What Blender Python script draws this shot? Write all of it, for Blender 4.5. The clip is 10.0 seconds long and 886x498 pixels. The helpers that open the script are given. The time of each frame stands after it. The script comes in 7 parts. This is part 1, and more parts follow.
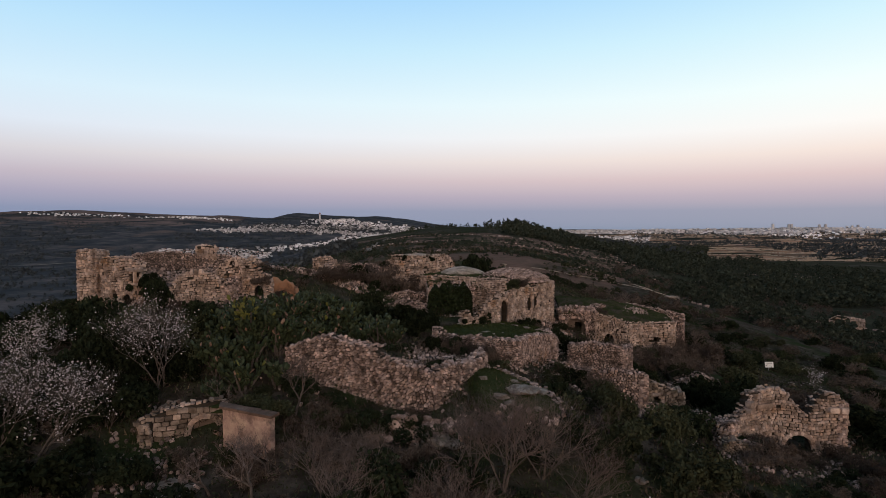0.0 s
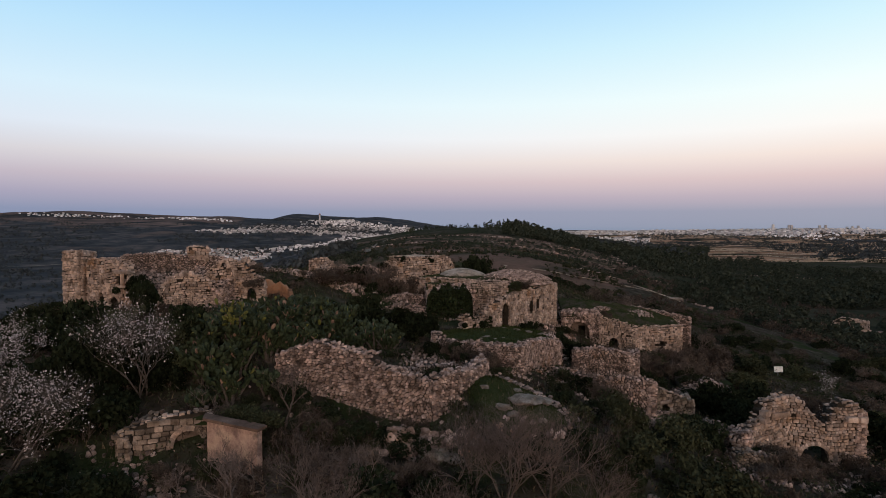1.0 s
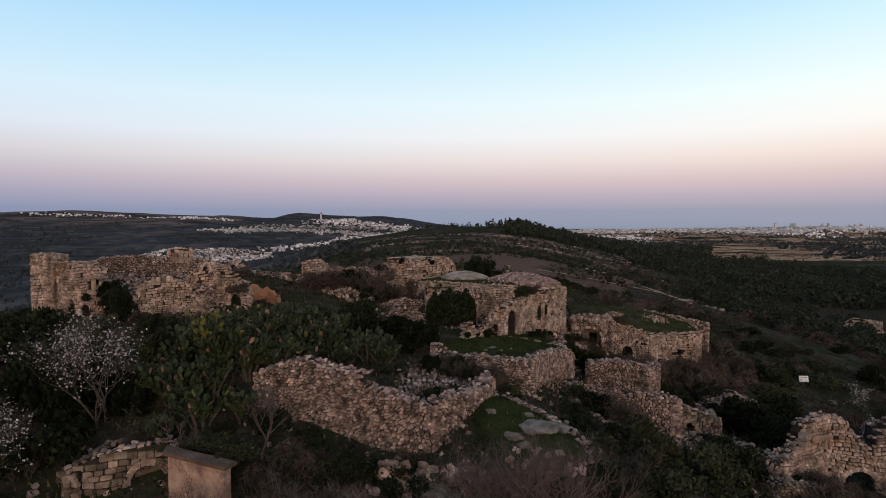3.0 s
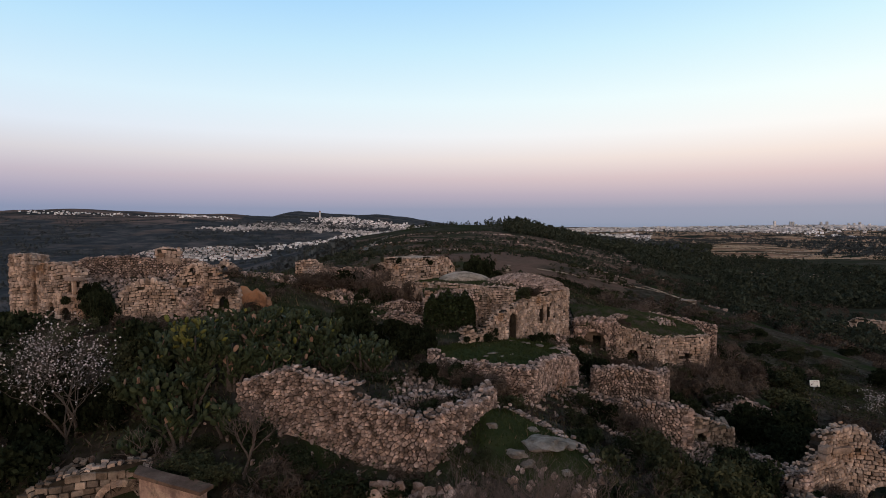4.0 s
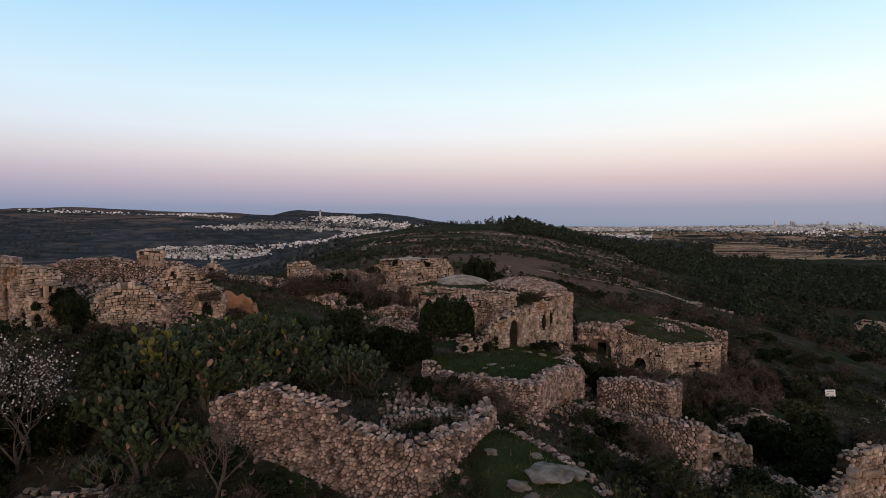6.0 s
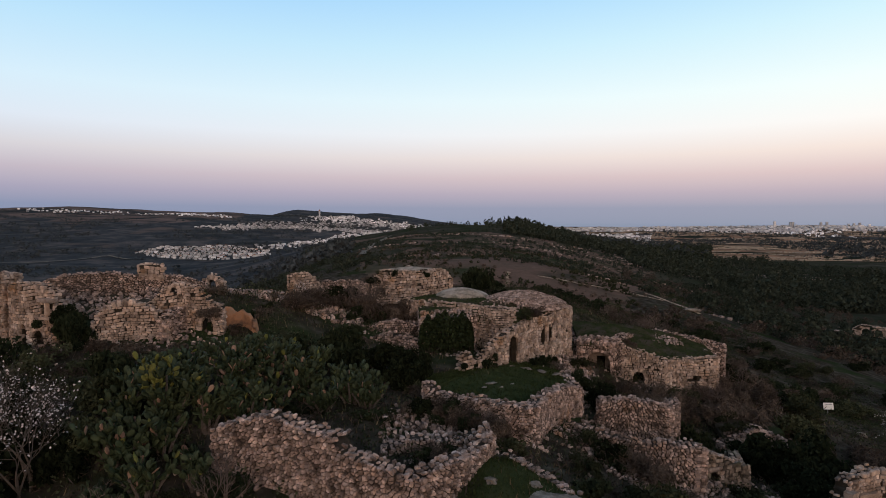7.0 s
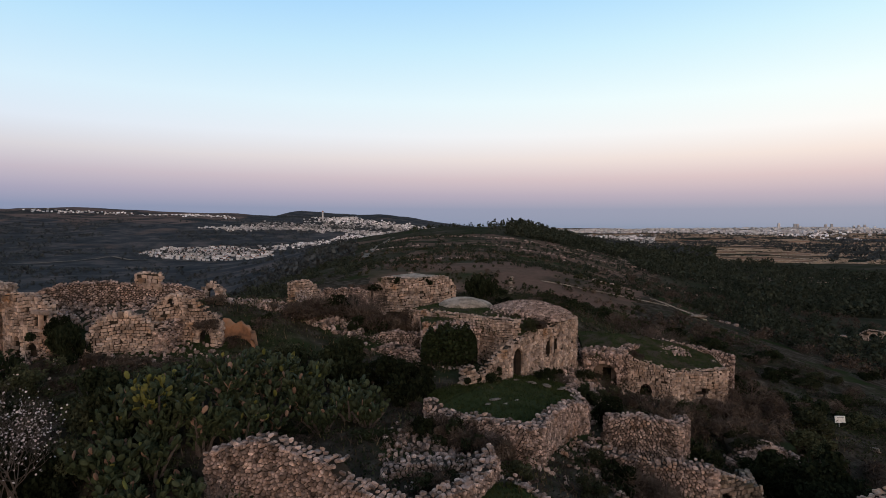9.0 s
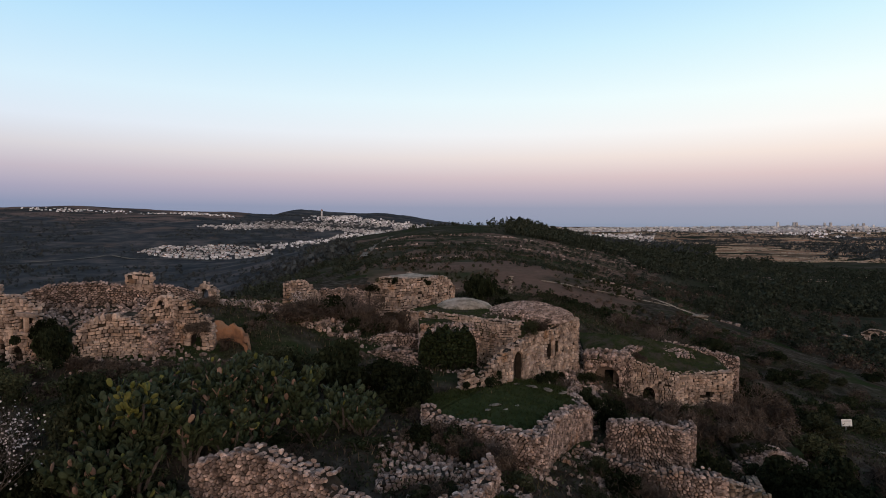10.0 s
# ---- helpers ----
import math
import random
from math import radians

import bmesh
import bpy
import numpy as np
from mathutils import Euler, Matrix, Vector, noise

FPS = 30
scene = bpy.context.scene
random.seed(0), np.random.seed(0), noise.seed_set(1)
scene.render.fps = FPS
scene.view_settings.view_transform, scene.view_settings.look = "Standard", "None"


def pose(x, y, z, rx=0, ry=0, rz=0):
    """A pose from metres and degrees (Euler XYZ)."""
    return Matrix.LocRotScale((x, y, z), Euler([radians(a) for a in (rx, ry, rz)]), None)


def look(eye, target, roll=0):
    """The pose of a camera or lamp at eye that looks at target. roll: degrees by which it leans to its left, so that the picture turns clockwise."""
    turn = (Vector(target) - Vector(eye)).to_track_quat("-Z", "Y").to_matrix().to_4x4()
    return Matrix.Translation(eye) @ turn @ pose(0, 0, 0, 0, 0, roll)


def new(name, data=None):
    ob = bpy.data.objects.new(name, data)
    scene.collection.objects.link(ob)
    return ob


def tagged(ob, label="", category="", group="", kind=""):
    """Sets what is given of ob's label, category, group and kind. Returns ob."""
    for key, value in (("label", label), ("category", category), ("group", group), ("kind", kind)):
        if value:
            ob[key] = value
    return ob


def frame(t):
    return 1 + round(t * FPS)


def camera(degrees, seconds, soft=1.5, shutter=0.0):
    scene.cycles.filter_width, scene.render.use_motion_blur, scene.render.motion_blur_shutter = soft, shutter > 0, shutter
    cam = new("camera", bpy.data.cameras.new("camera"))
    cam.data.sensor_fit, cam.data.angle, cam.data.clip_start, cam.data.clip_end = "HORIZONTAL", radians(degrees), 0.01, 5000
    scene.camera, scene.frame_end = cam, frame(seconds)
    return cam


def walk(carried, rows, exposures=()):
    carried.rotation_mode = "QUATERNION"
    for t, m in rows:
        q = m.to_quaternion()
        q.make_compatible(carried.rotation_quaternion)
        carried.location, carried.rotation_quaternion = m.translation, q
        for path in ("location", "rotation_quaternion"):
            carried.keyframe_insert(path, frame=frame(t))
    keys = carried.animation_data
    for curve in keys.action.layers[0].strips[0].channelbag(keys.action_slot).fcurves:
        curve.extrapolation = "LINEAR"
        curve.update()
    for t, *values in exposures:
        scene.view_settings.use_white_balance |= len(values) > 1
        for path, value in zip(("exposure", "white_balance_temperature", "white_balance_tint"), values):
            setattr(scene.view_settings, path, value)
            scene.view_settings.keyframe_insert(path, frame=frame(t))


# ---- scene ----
cam = camera(76.0, 10.0, soft=0.55)
PATH = [
    (0, (-0.057, -0.529, 9.064), (-0.069, 1.47, 8.987), 0.1),
    (0.5, (0.001, 0.369, 9.027), (-0.012, 2.367, 8.952), 0.1),
    (1, (-0.006, 1.321, 9.025), (-0.018, 3.319, 8.951), 0.1),
    (1.5, (0.094, 2.106, 9.075), (0.077, 4.104, 8.997), 0.1),
    (2, (0.004, 3.173, 9.094), (-0.012, 5.172, 9.017), 0.0),
    (2.5, (0.027, 4.296, 9.116), (0.008, 6.295, 9.039), 0.0),
    (4, (0.093, 7.473, 9.219), (0.079, 9.471, 9.135), 0.0),
    (4.5, (0.203, 8.401, 9.237), (0.188, 10.399, 9.151), 0.0),
    (5, (0.32, 9.231, 9.223), (0.302, 11.229, 9.136), 0.0),
    (5.5, (0.342, 9.951, 9.208), (0.326, 11.949, 9.121), 0.1),
    (5.7, (0.345, 10.1, 9.22), (0.329, 12.098, 9.133), 0.1),
    (6.8, (0.312, 10.05, 10.43), (0.299, 12.048, 10.342), 0.2),
    (7, (0.308, 10.022, 10.652), (0.295, 12.02, 10.564), 0.2),
    (7.5, (0.295, 9.987, 11.178), (0.283, 11.985, 11.091), 0.2),
    (8, (0.259, 10.073, 11.247), (0.245, 12.071, 11.162), 0.2),
    (8.5, (0.257, 10.487, 11.278), (0.235, 12.486, 11.197), 0.2),
    (9, (0.315, 11.037, 11.304), (0.291, 13.035, 11.22), 0.3),
    (9.5, (0.362, 11.618, 11.323), (0.338, 13.616, 11.236), 0.3),
    (10, (0.366, 12.191, 11.376), (0.345, 14.189, 11.287), 0.3),
]
walk(cam, [(t, look(eye, target, roll)) for t, eye, target, roll in PATH])

# ---- sky and afterglow: the sun has just set behind the camera ----
world = bpy.data.worlds.new("dusk_sky")
scene.world = world
world.use_nodes = True
wt = world.node_tree
wt.nodes.clear()
w_out = wt.nodes.new("ShaderNodeOutputWorld")
w_bg = wt.nodes.new("ShaderNodeBackground")
w_tc = wt.nodes.new("ShaderNodeTexCoord")
w_sep = wt.nodes.new("ShaderNodeSeparateXYZ")
w_ramp = wt.nodes.new("ShaderNodeValToRGB")
w_side = wt.nodes.new("ShaderNodeMapRange")
w_mix = wt.nodes.new("ShaderNodeMix")
w_mix.data_type, w_mix.blend_type = "RGBA", "MULTIPLY"
wt.links.new(w_tc.outputs["Generated"], w_sep.inputs[0])
w_warp = wt.nodes.new("ShaderNodeMath")
w_warp.operation = "POWER"
w_warp.inputs[1].default_value = 0.5
w_clip = wt.nodes.new("ShaderNodeMath")
w_clip.operation = "MAXIMUM"
w_clip.inputs[1].default_value = 0.0
wt.links.new(w_sep.outputs["Z"], w_clip.inputs[0])
wt.links.new(w_clip.outputs[0], w_warp.inputs[0])
wt.links.new(w_warp.outputs[0], w_ramp.inputs[0])
SKY = [  # elevation in degrees, colour of the sky there
    (0.0, (0.275, 0.310, 0.415)),
    (1.6, (0.340, 0.345, 0.450)),
    (3.0, (0.520, 0.432, 0.508)),
    (4.6, (0.720, 0.560, 0.575)),
    (6.5, (0.900, 0.765, 0.725)),
    (8.8, (0.960, 0.930, 0.930)),
    (12.0, (0.880, 0.980, 1.000)),
    (17.0, (0.650, 0.880, 1.000)),
    (24.0, (0.380, 0.680, 1.000)),
    (45.0, (0.190, 0.265, 0.370)),
    (90.0, (0.130, 0.172, 0.245)),
]
els = w_ramp.color_ramp.elements
while len(els) < len(SKY):
    els.new(0.5)
for el, (deg, col) in zip(els, SKY):
    el.position = math.sqrt(math.sin(radians(deg)))
    el.color = (*col, 1)
wt.links.new(w_sep.outputs["X"], w_side.inputs["Value"])
w_side.inputs["From Min"].default_value, w_side.inputs["From Max"].default_value = -0.7, 0.6
w_tint = wt.nodes.new("ShaderNodeMix")
w_tint.data_type = "RGBA"
w_tint.inputs["A"].default_value = (0.76, 0.87, 0.98, 1)
w_tint.inputs["B"].default_value = (1.04, 1.04, 1.0, 1)
wt.links.new(w_side.outputs["Result"], w_tint.inputs["Factor"])
w_mix.inputs["Factor"].default_value = 1.0
wt.links.new(w_ramp.outputs["Color"], w_mix.inputs["A"])
wt.links.new(w_tint.outputs["Result"], w_mix.inputs["B"])
w_back = wt.nodes.new("ShaderNodeValToRGB")
wt.links.new(w_warp.outputs[0], w_back.inputs[0])
GLOW = [  # the sunset side of the sky
    (0.0, (1.50, 0.82, 0.48)),
    (6.0, (1.50, 1.00, 0.68)),
    (16.0, (1.00, 0.88, 0.77)),
    (35.0, (0.36, 0.42, 0.50)),
    (90.0, (0.13, 0.172, 0.245)),
]
els = w_back.color_ramp.elements
while len(els) < len(GLOW):
    els.new(0.5)
for el, (deg, col) in zip(els, GLOW):
    el.position = math.sqrt(math.sin(radians(deg)))
    el.color = (*col, 1)
w_turn = wt.nodes.new("ShaderNodeMapRange")
w_turn.interpolation_type = "SMOOTHSTEP"
w_turn.inputs["From Min"].default_value, w_turn.inputs["From Max"].default_value = 0.25, -0.75
wt.links.new(w_sep.outputs["Y"], w_turn.inputs["Value"])
w_all = wt.nodes.new("ShaderNodeMix")
w_all.data_type = "RGBA"
wt.links.new(w_turn.outputs["Result"], w_all.inputs["Factor"])
wt.links.new(w_mix.outputs["Result"], w_all.inputs["A"])
wt.links.new(w_back.outputs["Color"], w_all.inputs["B"])
wt.links.new(w_all.outputs["Result"], w_bg.inputs["Color"])
w_bg.inputs["Strength"].default_value = 1.0
wt.links.new(w_bg.outputs[0], w_out.inputs[0])

glow = bpy.data.lights.new("afterglow", "SUN")
glow.energy, glow.angle, glow.color = 0.66, radians(24), (1.0, 0.75, 0.60)
glow_ob = new("afterglow", glow)
glow_ob.matrix_world = look((30, -90, 30), (0, 45, 0))

# ---- materials ----


def mat(name, colours, scale=3.0, rough=0.92, bump=0.3, fine=18.0, vary=0.0, island=0.0, patch=None, patch_scale=0.25, patch_at=0.55, spec=0.08, world_space=True, grit=0.38, hue=0.0):
    """A rough natural surface: colours run through a two-scale noise; vary and island change the value from piece to piece;
    patch is a second colour that lies in large uneven stains."""
    m = bpy.data.materials.new(name)
    m.use_nodes = True
    t = m.node_tree
    n, l = t.nodes, t.links
    b = n["Principled BSDF"]
    b.inputs["Roughness"].default_value = rough
    b.inputs["Specular IOR Level"].default_value = spec
    if world_space:
        co = n.new("ShaderNodeNewGeometry").outputs["Position"]
    else:
        co = n.new("ShaderNodeTexCoord").outputs["Object"]

    def noise_node(sc, detail=5.0, roughness=0.6):
        q = n.new("ShaderNodeTexNoise")
        q.inputs["Scale"].default_value, q.inputs["Detail"].default_value, q.inputs["Roughness"].default_value = sc, detail, roughness
        l.new(co, q.inputs["Vector"])
        return q

    big = noise_node(scale)
    ramp = n.new("ShaderNodeValToRGB")
    while len(ramp.color_ramp.elements) < len(colours):
        ramp.color_ramp.elements.new(0.5)
    for i, (el, c) in enumerate(zip(ramp.color_ramp.elements, colours)):
        el.position = 0.32 + 0.36 * i / max(1, len(colours) - 1)
        el.color = (*c, 1)
    l.new(big.outputs["Fac"], ramp.inputs[0])
    colour = ramp.outputs["Color"]
    if patch:
        pn = noise_node(patch_scale, 4.0)
        pr = n.new("ShaderNodeMapRange")
        pr.inputs["From Min"].default_value, pr.inputs["From Max"].default_value = patch_at, patch_at + 0.12
        l.new(pn.outputs["Fac"], pr.inputs["Value"])
        mx = n.new("ShaderNodeMix")
        mx.data_type = "RGBA"
        l.new(pr.outputs["Result"], mx.inputs["Factor"])
        l.new(colour, mx.inputs["A"])
        mx.inputs["B"].default_value = (*patch, 1)
        colour = mx.outputs["Result"]
    grain = noise_node(fine, 6.0, 0.7)
    gr = n.new("ShaderNodeMapRange")
    gr.inputs["To Min"].default_value, gr.inputs["To Max"].default_value = 1 - grit, 1 + grit
    l.new(grain.outputs["Fac"], gr.inputs["Value"])
    value = gr.outputs["Result"]
    for amount, node, out in ((vary, "ShaderNodeObjectInfo", "Random"), (island, "ShaderNodeNewGeometry", "Random Per Island")):
        if amount:
            q = n.new(node)
            r = n.new("ShaderNodeMapRange")
            r.inputs["To Min"].default_value, r.inputs["To Max"].default_value = 1 - amount, 1 + amount * 0.8
            l.new(q.outputs[out], r.inputs["Value"])
            mul = n.new("ShaderNodeMath")
            mul.operation = "MULTIPLY"
            l.new(value, mul.inputs[0])
            l.new(r.outputs["Result"], mul.inputs[1])
            value = mul.outputs[0]
    if hue:
        q = n.new("ShaderNodeObjectInfo" if vary else "ShaderNodeNewGeometry")
        wn = n.new("ShaderNodeTexWhiteNoise")
        wn.noise_dimensions = "1D"
        l.new(q.outputs["Random" if vary else "Random Per Island"], wn.inputs["W"])
        tone = n.new("ShaderNodeMix")
        tone.data_type = "RGBA"
        tone.inputs["A"].default_value, tone.inputs["B"].default_value = (1 + hue, 1.0, 1 - hue, 1), (1 - 0.3 * hue, 1.0, 1 + 0.5 * hue, 1)
        l.new(wn.outputs["Value"], tone.inputs["Factor"])
        tint = n.new("ShaderNodeMix")
        tint.data_type, tint.blend_type = "RGBA", "MULTIPLY"
        tint.inputs["Factor"].default_value = 1.0
        l.new(colour, tint.inputs["A"])
        l.new(tone.outputs["Result"], tint.inputs["B"])
        colour = tint.outputs["Result"]
    sc = n.new("ShaderNodeVectorMath")
    sc.operation = "SCALE"
    l.new(colour, sc.inputs[0])
    l.new(value, sc.inputs["Scale"])
    l.new(sc.outputs[0], b.inputs["Base Color"])
    if bump:
        bp = n.new("ShaderNodeBump")
        bp.inputs["Strength"].default_value, bp.inputs["Distance"].default_value = bump, 0.05
        l.new(grain.outputs["Fac"], bp.inputs["Height"])
        l.new(bp.outputs["Normal"], b.inputs["Normal"])
    return m


STONE_TONES = [(0.11, 0.080, 0.068), (0.295, 0.218, 0.19), (0.54, 0.412, 0.365)]
M_RUBBLE = mat("limestone_rubble", STONE_TONES, 2.2, vary=0.62, patch=(0.27, 0.155, 0.095), patch_scale=0.35, patch_at=0.60, fine=14, bump=0.6, grit=0.6, hue=0.07)
M_RUBBLE_J = mat("limestone_rubble_joined", STONE_TONES, 2.2, island=0.62, patch=(0.27, 0.155, 0.095), patch_scale=0.35, patch_at=0.60, fine=14, bump=0.6, grit=0.6, hue=0.07)
M_ASHLAR = mat("pale_limestone_blocks", [(0.17, 0.126, 0.103), (0.35, 0.266, 0.222), (0.52, 0.41, 0.35)], 1.2, vary=0.44, patch=(0.30, 0.18, 0.11), patch_scale=0.4, patch_at=0.58, fine=14, bump=0.5, grit=0.55, hue=0.07)
M_ASHLAR_J = mat("pale_limestone_blocks_joined", [(0.17, 0.126, 0.103), (0.35, 0.266, 0.222), (0.52, 0.41, 0.35)], 1.2, island=0.44, patch=(0.30, 0.18, 0.11), patch_scale=0.4, patch_at=0.58, fine=14, bump=0.5, grit=0.55, hue=0.07)
GREY_TONES = [(0.10, 0.079, 0.064), (0.22, 0.172, 0.140), (0.36, 0.285, 0.238)]
M_GREY = mat("weathered_grey_masonry", GREY_TONES, 1.6, vary=0.5, patch=(0.09, 0.085, 0.055), patch_scale=0.8, patch_at=0.56, fine=14, bump=0.6, grit=0.55, hue=0.06)
M_GREY_J = mat("weathered_grey_masonry_joined", GREY_TONES, 1.6, island=0.5, patch=(0.09, 0.085, 0.055), patch_scale=0.8, patch_at=0.56, fine=14, bump=0.6, grit=0.55, hue=0.06)
# Earth and mortar, coloured near black to include the shade in gaps and reveals.
M_CORE = mat("shaded_earth_and_mortar_core", [(0.022, 0.018, 0.014), (0.05, 0.040, 0.031)], 3.0, bump=0.6)
M_PLASTER = mat("weathered_pink_plaster", [(0.20, 0.128, 0.106), (0.41, 0.27, 0.215), (0.50, 0.355, 0.26)], 1.5, bump=0.7, patch=(0.16, 0.115, 0.097), patch_scale=1.1, patch_at=0.56, fine=9, grit=0.45)
M_DOME = mat("weathered_lime_plaster", [(0.22, 0.170, 0.130), (0.37, 0.290, 0.232), (0.48, 0.39, 0.32)], 0.9, bump=0.6, patch=(0.17, 0.14, 0.105), patch_scale=0.7, patch_at=0.50, fine=9, grit=0.5)
M_ORANGE = mat("orange_earth_plaster", [(0.14, 0.085, 0.060), (0.32, 0.165, 0.095), (0.25, 0.178, 0.135)], 1.1, bump=0.5)
M_MUDROOF = mat("brown_weathered_roof_screed", [(0.09, 0.057, 0.043), (0.155, 0.099, 0.075), (0.21, 0.14, 0.11)], 1.3, bump=0.5, patch=(0.055, 0.05, 0.032), patch_scale=0.8)
# Brown plaster whose tones are darkened to hold the shade of recesses.
M_SHADEPLASTER = mat("shaded_brown_plaster", [(0.09, 0.066, 0.053), (0.16, 0.118, 0.095), (0.21, 0.16, 0.13)], 1.3, bump=0.4)
M_ROCK = mat("grey_bedrock", [(0.10, 0.078, 0.064), (0.20, 0.162, 0.134), (0.32, 0.266, 0.225)], 1.8, bump=0.6, patch=(0.06, 0.07, 0.035), patch_scale=1.2, patch_at=0.62)
M_SOIL = mat("stony_soil_with_dry_grass", [(0.026, 0.022, 0.017), (0.048, 0.040, 0.031), (0.100, 0.082, 0.067)], 0.8, bump=0.7, patch=(0.028, 0.037, 0.016), patch_scale=0.12, patch_at=0.5, fine=9, spec=0.0)
M_ROOFTURF = mat("weedy_earth_roof", [(0.026, 0.030, 0.013), (0.040, 0.046, 0.020), (0.060, 0.052, 0.034)], 0.9, bump=0.8, patch=(0.070, 0.055, 0.040), patch_scale=0.6, patch_at=0.50, fine=24, spec=0.0)
M_TURF = mat("short_green_turf", [(0.026, 0.033, 0.014), (0.038, 0.049, 0.021), (0.054, 0.060, 0.030)], 0.9, bump=0.8, patch=(0.075, 0.062, 0.042), patch_scale=0.5, patch_at=0.62, fine=24, spec=0.0)
M_FIELD = mat("reddish_ploughed_hillside", [(0.058, 0.050, 0.038), (0.150, 0.096, 0.076), (0.075, 0.066, 0.048)], 0.05, bump=0.4, patch=(0.034, 0.042, 0.022), patch_scale=0.03, patch_at=0.5, fine=0.9, spec=0.0)
# Dark tones pushed to blue-grey: the haze of distance is mixed into the colour.
M_SCRUB_FAR = mat("hazy_dark_maquis_hillside", [(0.034, 0.039, 0.043), (0.060, 0.061, 0.065), (0.125, 0.105, 0.10)], 0.016, bump=0.2, patch=(0.140, 0.102, 0.088), patch_scale=0.005, patch_at=0.58, fine=0.15, spec=0.0)
M_VALLEY = mat("dark_valley_scrubland", [(0.028, 0.031, 0.020), (0.050, 0.046, 0.033), (0.098, 0.078, 0.062)], 0.06, bump=0.4, patch=(0.030, 0.036, 0.020), patch_scale=0.03, patch_at=0.5, fine=1.2, spec=0.0)
M_TERRACE_FAR = mat("dry_terraced_hillside", [(0.085, 0.068, 0.052), (0.25, 0.152, 0.104), (0.44, 0.265, 0.18)], 0.02, bump=0.2, patch=(0.028, 0.033, 0.025), patch_scale=0.009, patch_at=0.43, fine=0.1, spec=0.0)
M_BARK = mat("grey_brown_bark", [(0.07, 0.055, 0.047), (0.13, 0.105, 0.092)], 6.0, bump=0.4)
M_TWIG = mat("dry_reddish_twigs", [(0.085, 0.062, 0.053), (0.185, 0.138, 0.118)], 4.0, bump=0.0, vary=0.3)
M_LEAF = mat("dark_evergreen_leaves", [(0.013, 0.017, 0.010), (0.030, 0.037, 0.020)], 1.5, rough=0.7, bump=0.0, vary=0.45, island=0.4, spec=0.0)
M_LEAF2 = mat("olive_scrub_leaves", [(0.030, 0.035, 0.019), (0.070, 0.073, 0.042)], 1.5, rough=0.8, bump=0.0, vary=0.45, island=0.4, spec=0.0)
M_BROWN = mat("dry_brown_scrub", [(0.058, 0.045, 0.037), (0.130, 0.098, 0.080)], 1.5, rough=0.9, bump=0.0, vary=0.4, island=0.4, spec=0.0)
M_IVY = mat("dark_ivy_leaves", [(0.014, 0.020, 0.009), (0.028, 0.038, 0.016)], 1.5, rough=0.6, bump=0.0, island=0.4)
M_PAD = mat("grey_green_cactus_pads", [(0.029, 0.039, 0.021), (0.060, 0.073, 0.042)], 2.0, rough=0.6, bump=0.15, vary=0.4)
M_PAD_Y = mat("yellow_green_cactus_pads", [(0.09, 0.095, 0.024), (0.16, 0.15, 0.045)], 2.0, rough=0.6, bump=0.15, vary=0.25)
M_PAD_DRY = mat("withered_pinkish_cactus_pads", [(0.17, 0.10, 0.075), (0.26, 0.17, 0.12)], 2.0, rough=0.8, bump=0.3, vary=0.25)
M_BLOSSOM = mat("pale_pink_almond_blossom", [(0.42, 0.36, 0.36), (0.62, 0.55, 0.55)], 3.0, rough=0.7, bump=0.0, island=0.45)
M_GRASS = mat("green_grass_blades", [(0.028, 0.040, 0.014), (0.054, 0.062, 0.026)], 0.8, rough=0.8, bump=0.0, island=0.4, spec=0.0)
M_STRAW = mat("dry_straw_grass", [(0.10, 0.075, 0.045), (0.17, 0.13, 0.08)], 0.8, rough=0.9, bump=0.0, island=0.4, spec=0.0)
M_PINE = mat("dark_pine_foliage", [(0.027, 0.033, 0.025), (0.053, 0.061, 0.044)], 0.3, rough=0.9, bump=0.0, island=0.5, spec=0.0)
# Foliage lifted to blue-grey, so far trees carry haze in their base colour.
M_FARWOOD = mat("haze_tinted_grey_green_woods", [(0.042, 0.049, 0.052), (0.066, 0.073, 0.077)], 0.05, rough=0.95, bump=0.0, island=0.4, spec=0.0)
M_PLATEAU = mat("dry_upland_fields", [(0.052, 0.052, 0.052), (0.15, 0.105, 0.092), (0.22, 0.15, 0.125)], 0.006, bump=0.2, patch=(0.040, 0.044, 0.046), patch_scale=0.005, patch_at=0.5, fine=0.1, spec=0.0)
M_TOWN = mat("pale_stone_house_walls", [(0.44, 0.43, 0.45), (0.74, 0.72, 0.74)], 0.05, bump=0.0, island=0.5, vary=0.45)
M_ROOF = mat("pale_flat_roofs", [(0.36, 0.32, 0.30), (0.52, 0.46, 0.43)], 0.05, bump=0.0, island=0.3, vary=0.3)
M_TILE = mat("red_clay_roof_tiles", [(0.26, 0.13, 0.09), (0.36, 0.19, 0.13)], 0.05, bump=0.0, island=0.3, vary=0.3)
M_PATH = mat("pale_gravel_track", [(0.11, 0.092, 0.075), (0.20, 0.165, 0.135)], 0.2, bump=0.3)
M_SIGN = mat("white_painted_board", [(0.70, 0.69, 0.67), (0.82, 0.81, 0.79)], 4.0, rough=0.5, bump=0.05)
M_PRINT = mat("faded_grey_print", [(0.25, 0.25, 0.27), (0.33, 0.33, 0.35)], 4.0, rough=0.6, bump=0.0)
M_STEEL = mat("galvanised_post", [(0.25, 0.25, 0.26), (0.35, 0.35, 0.36)], 8.0, rough=0.5, bump=0.1)

# ---- ground heights ----


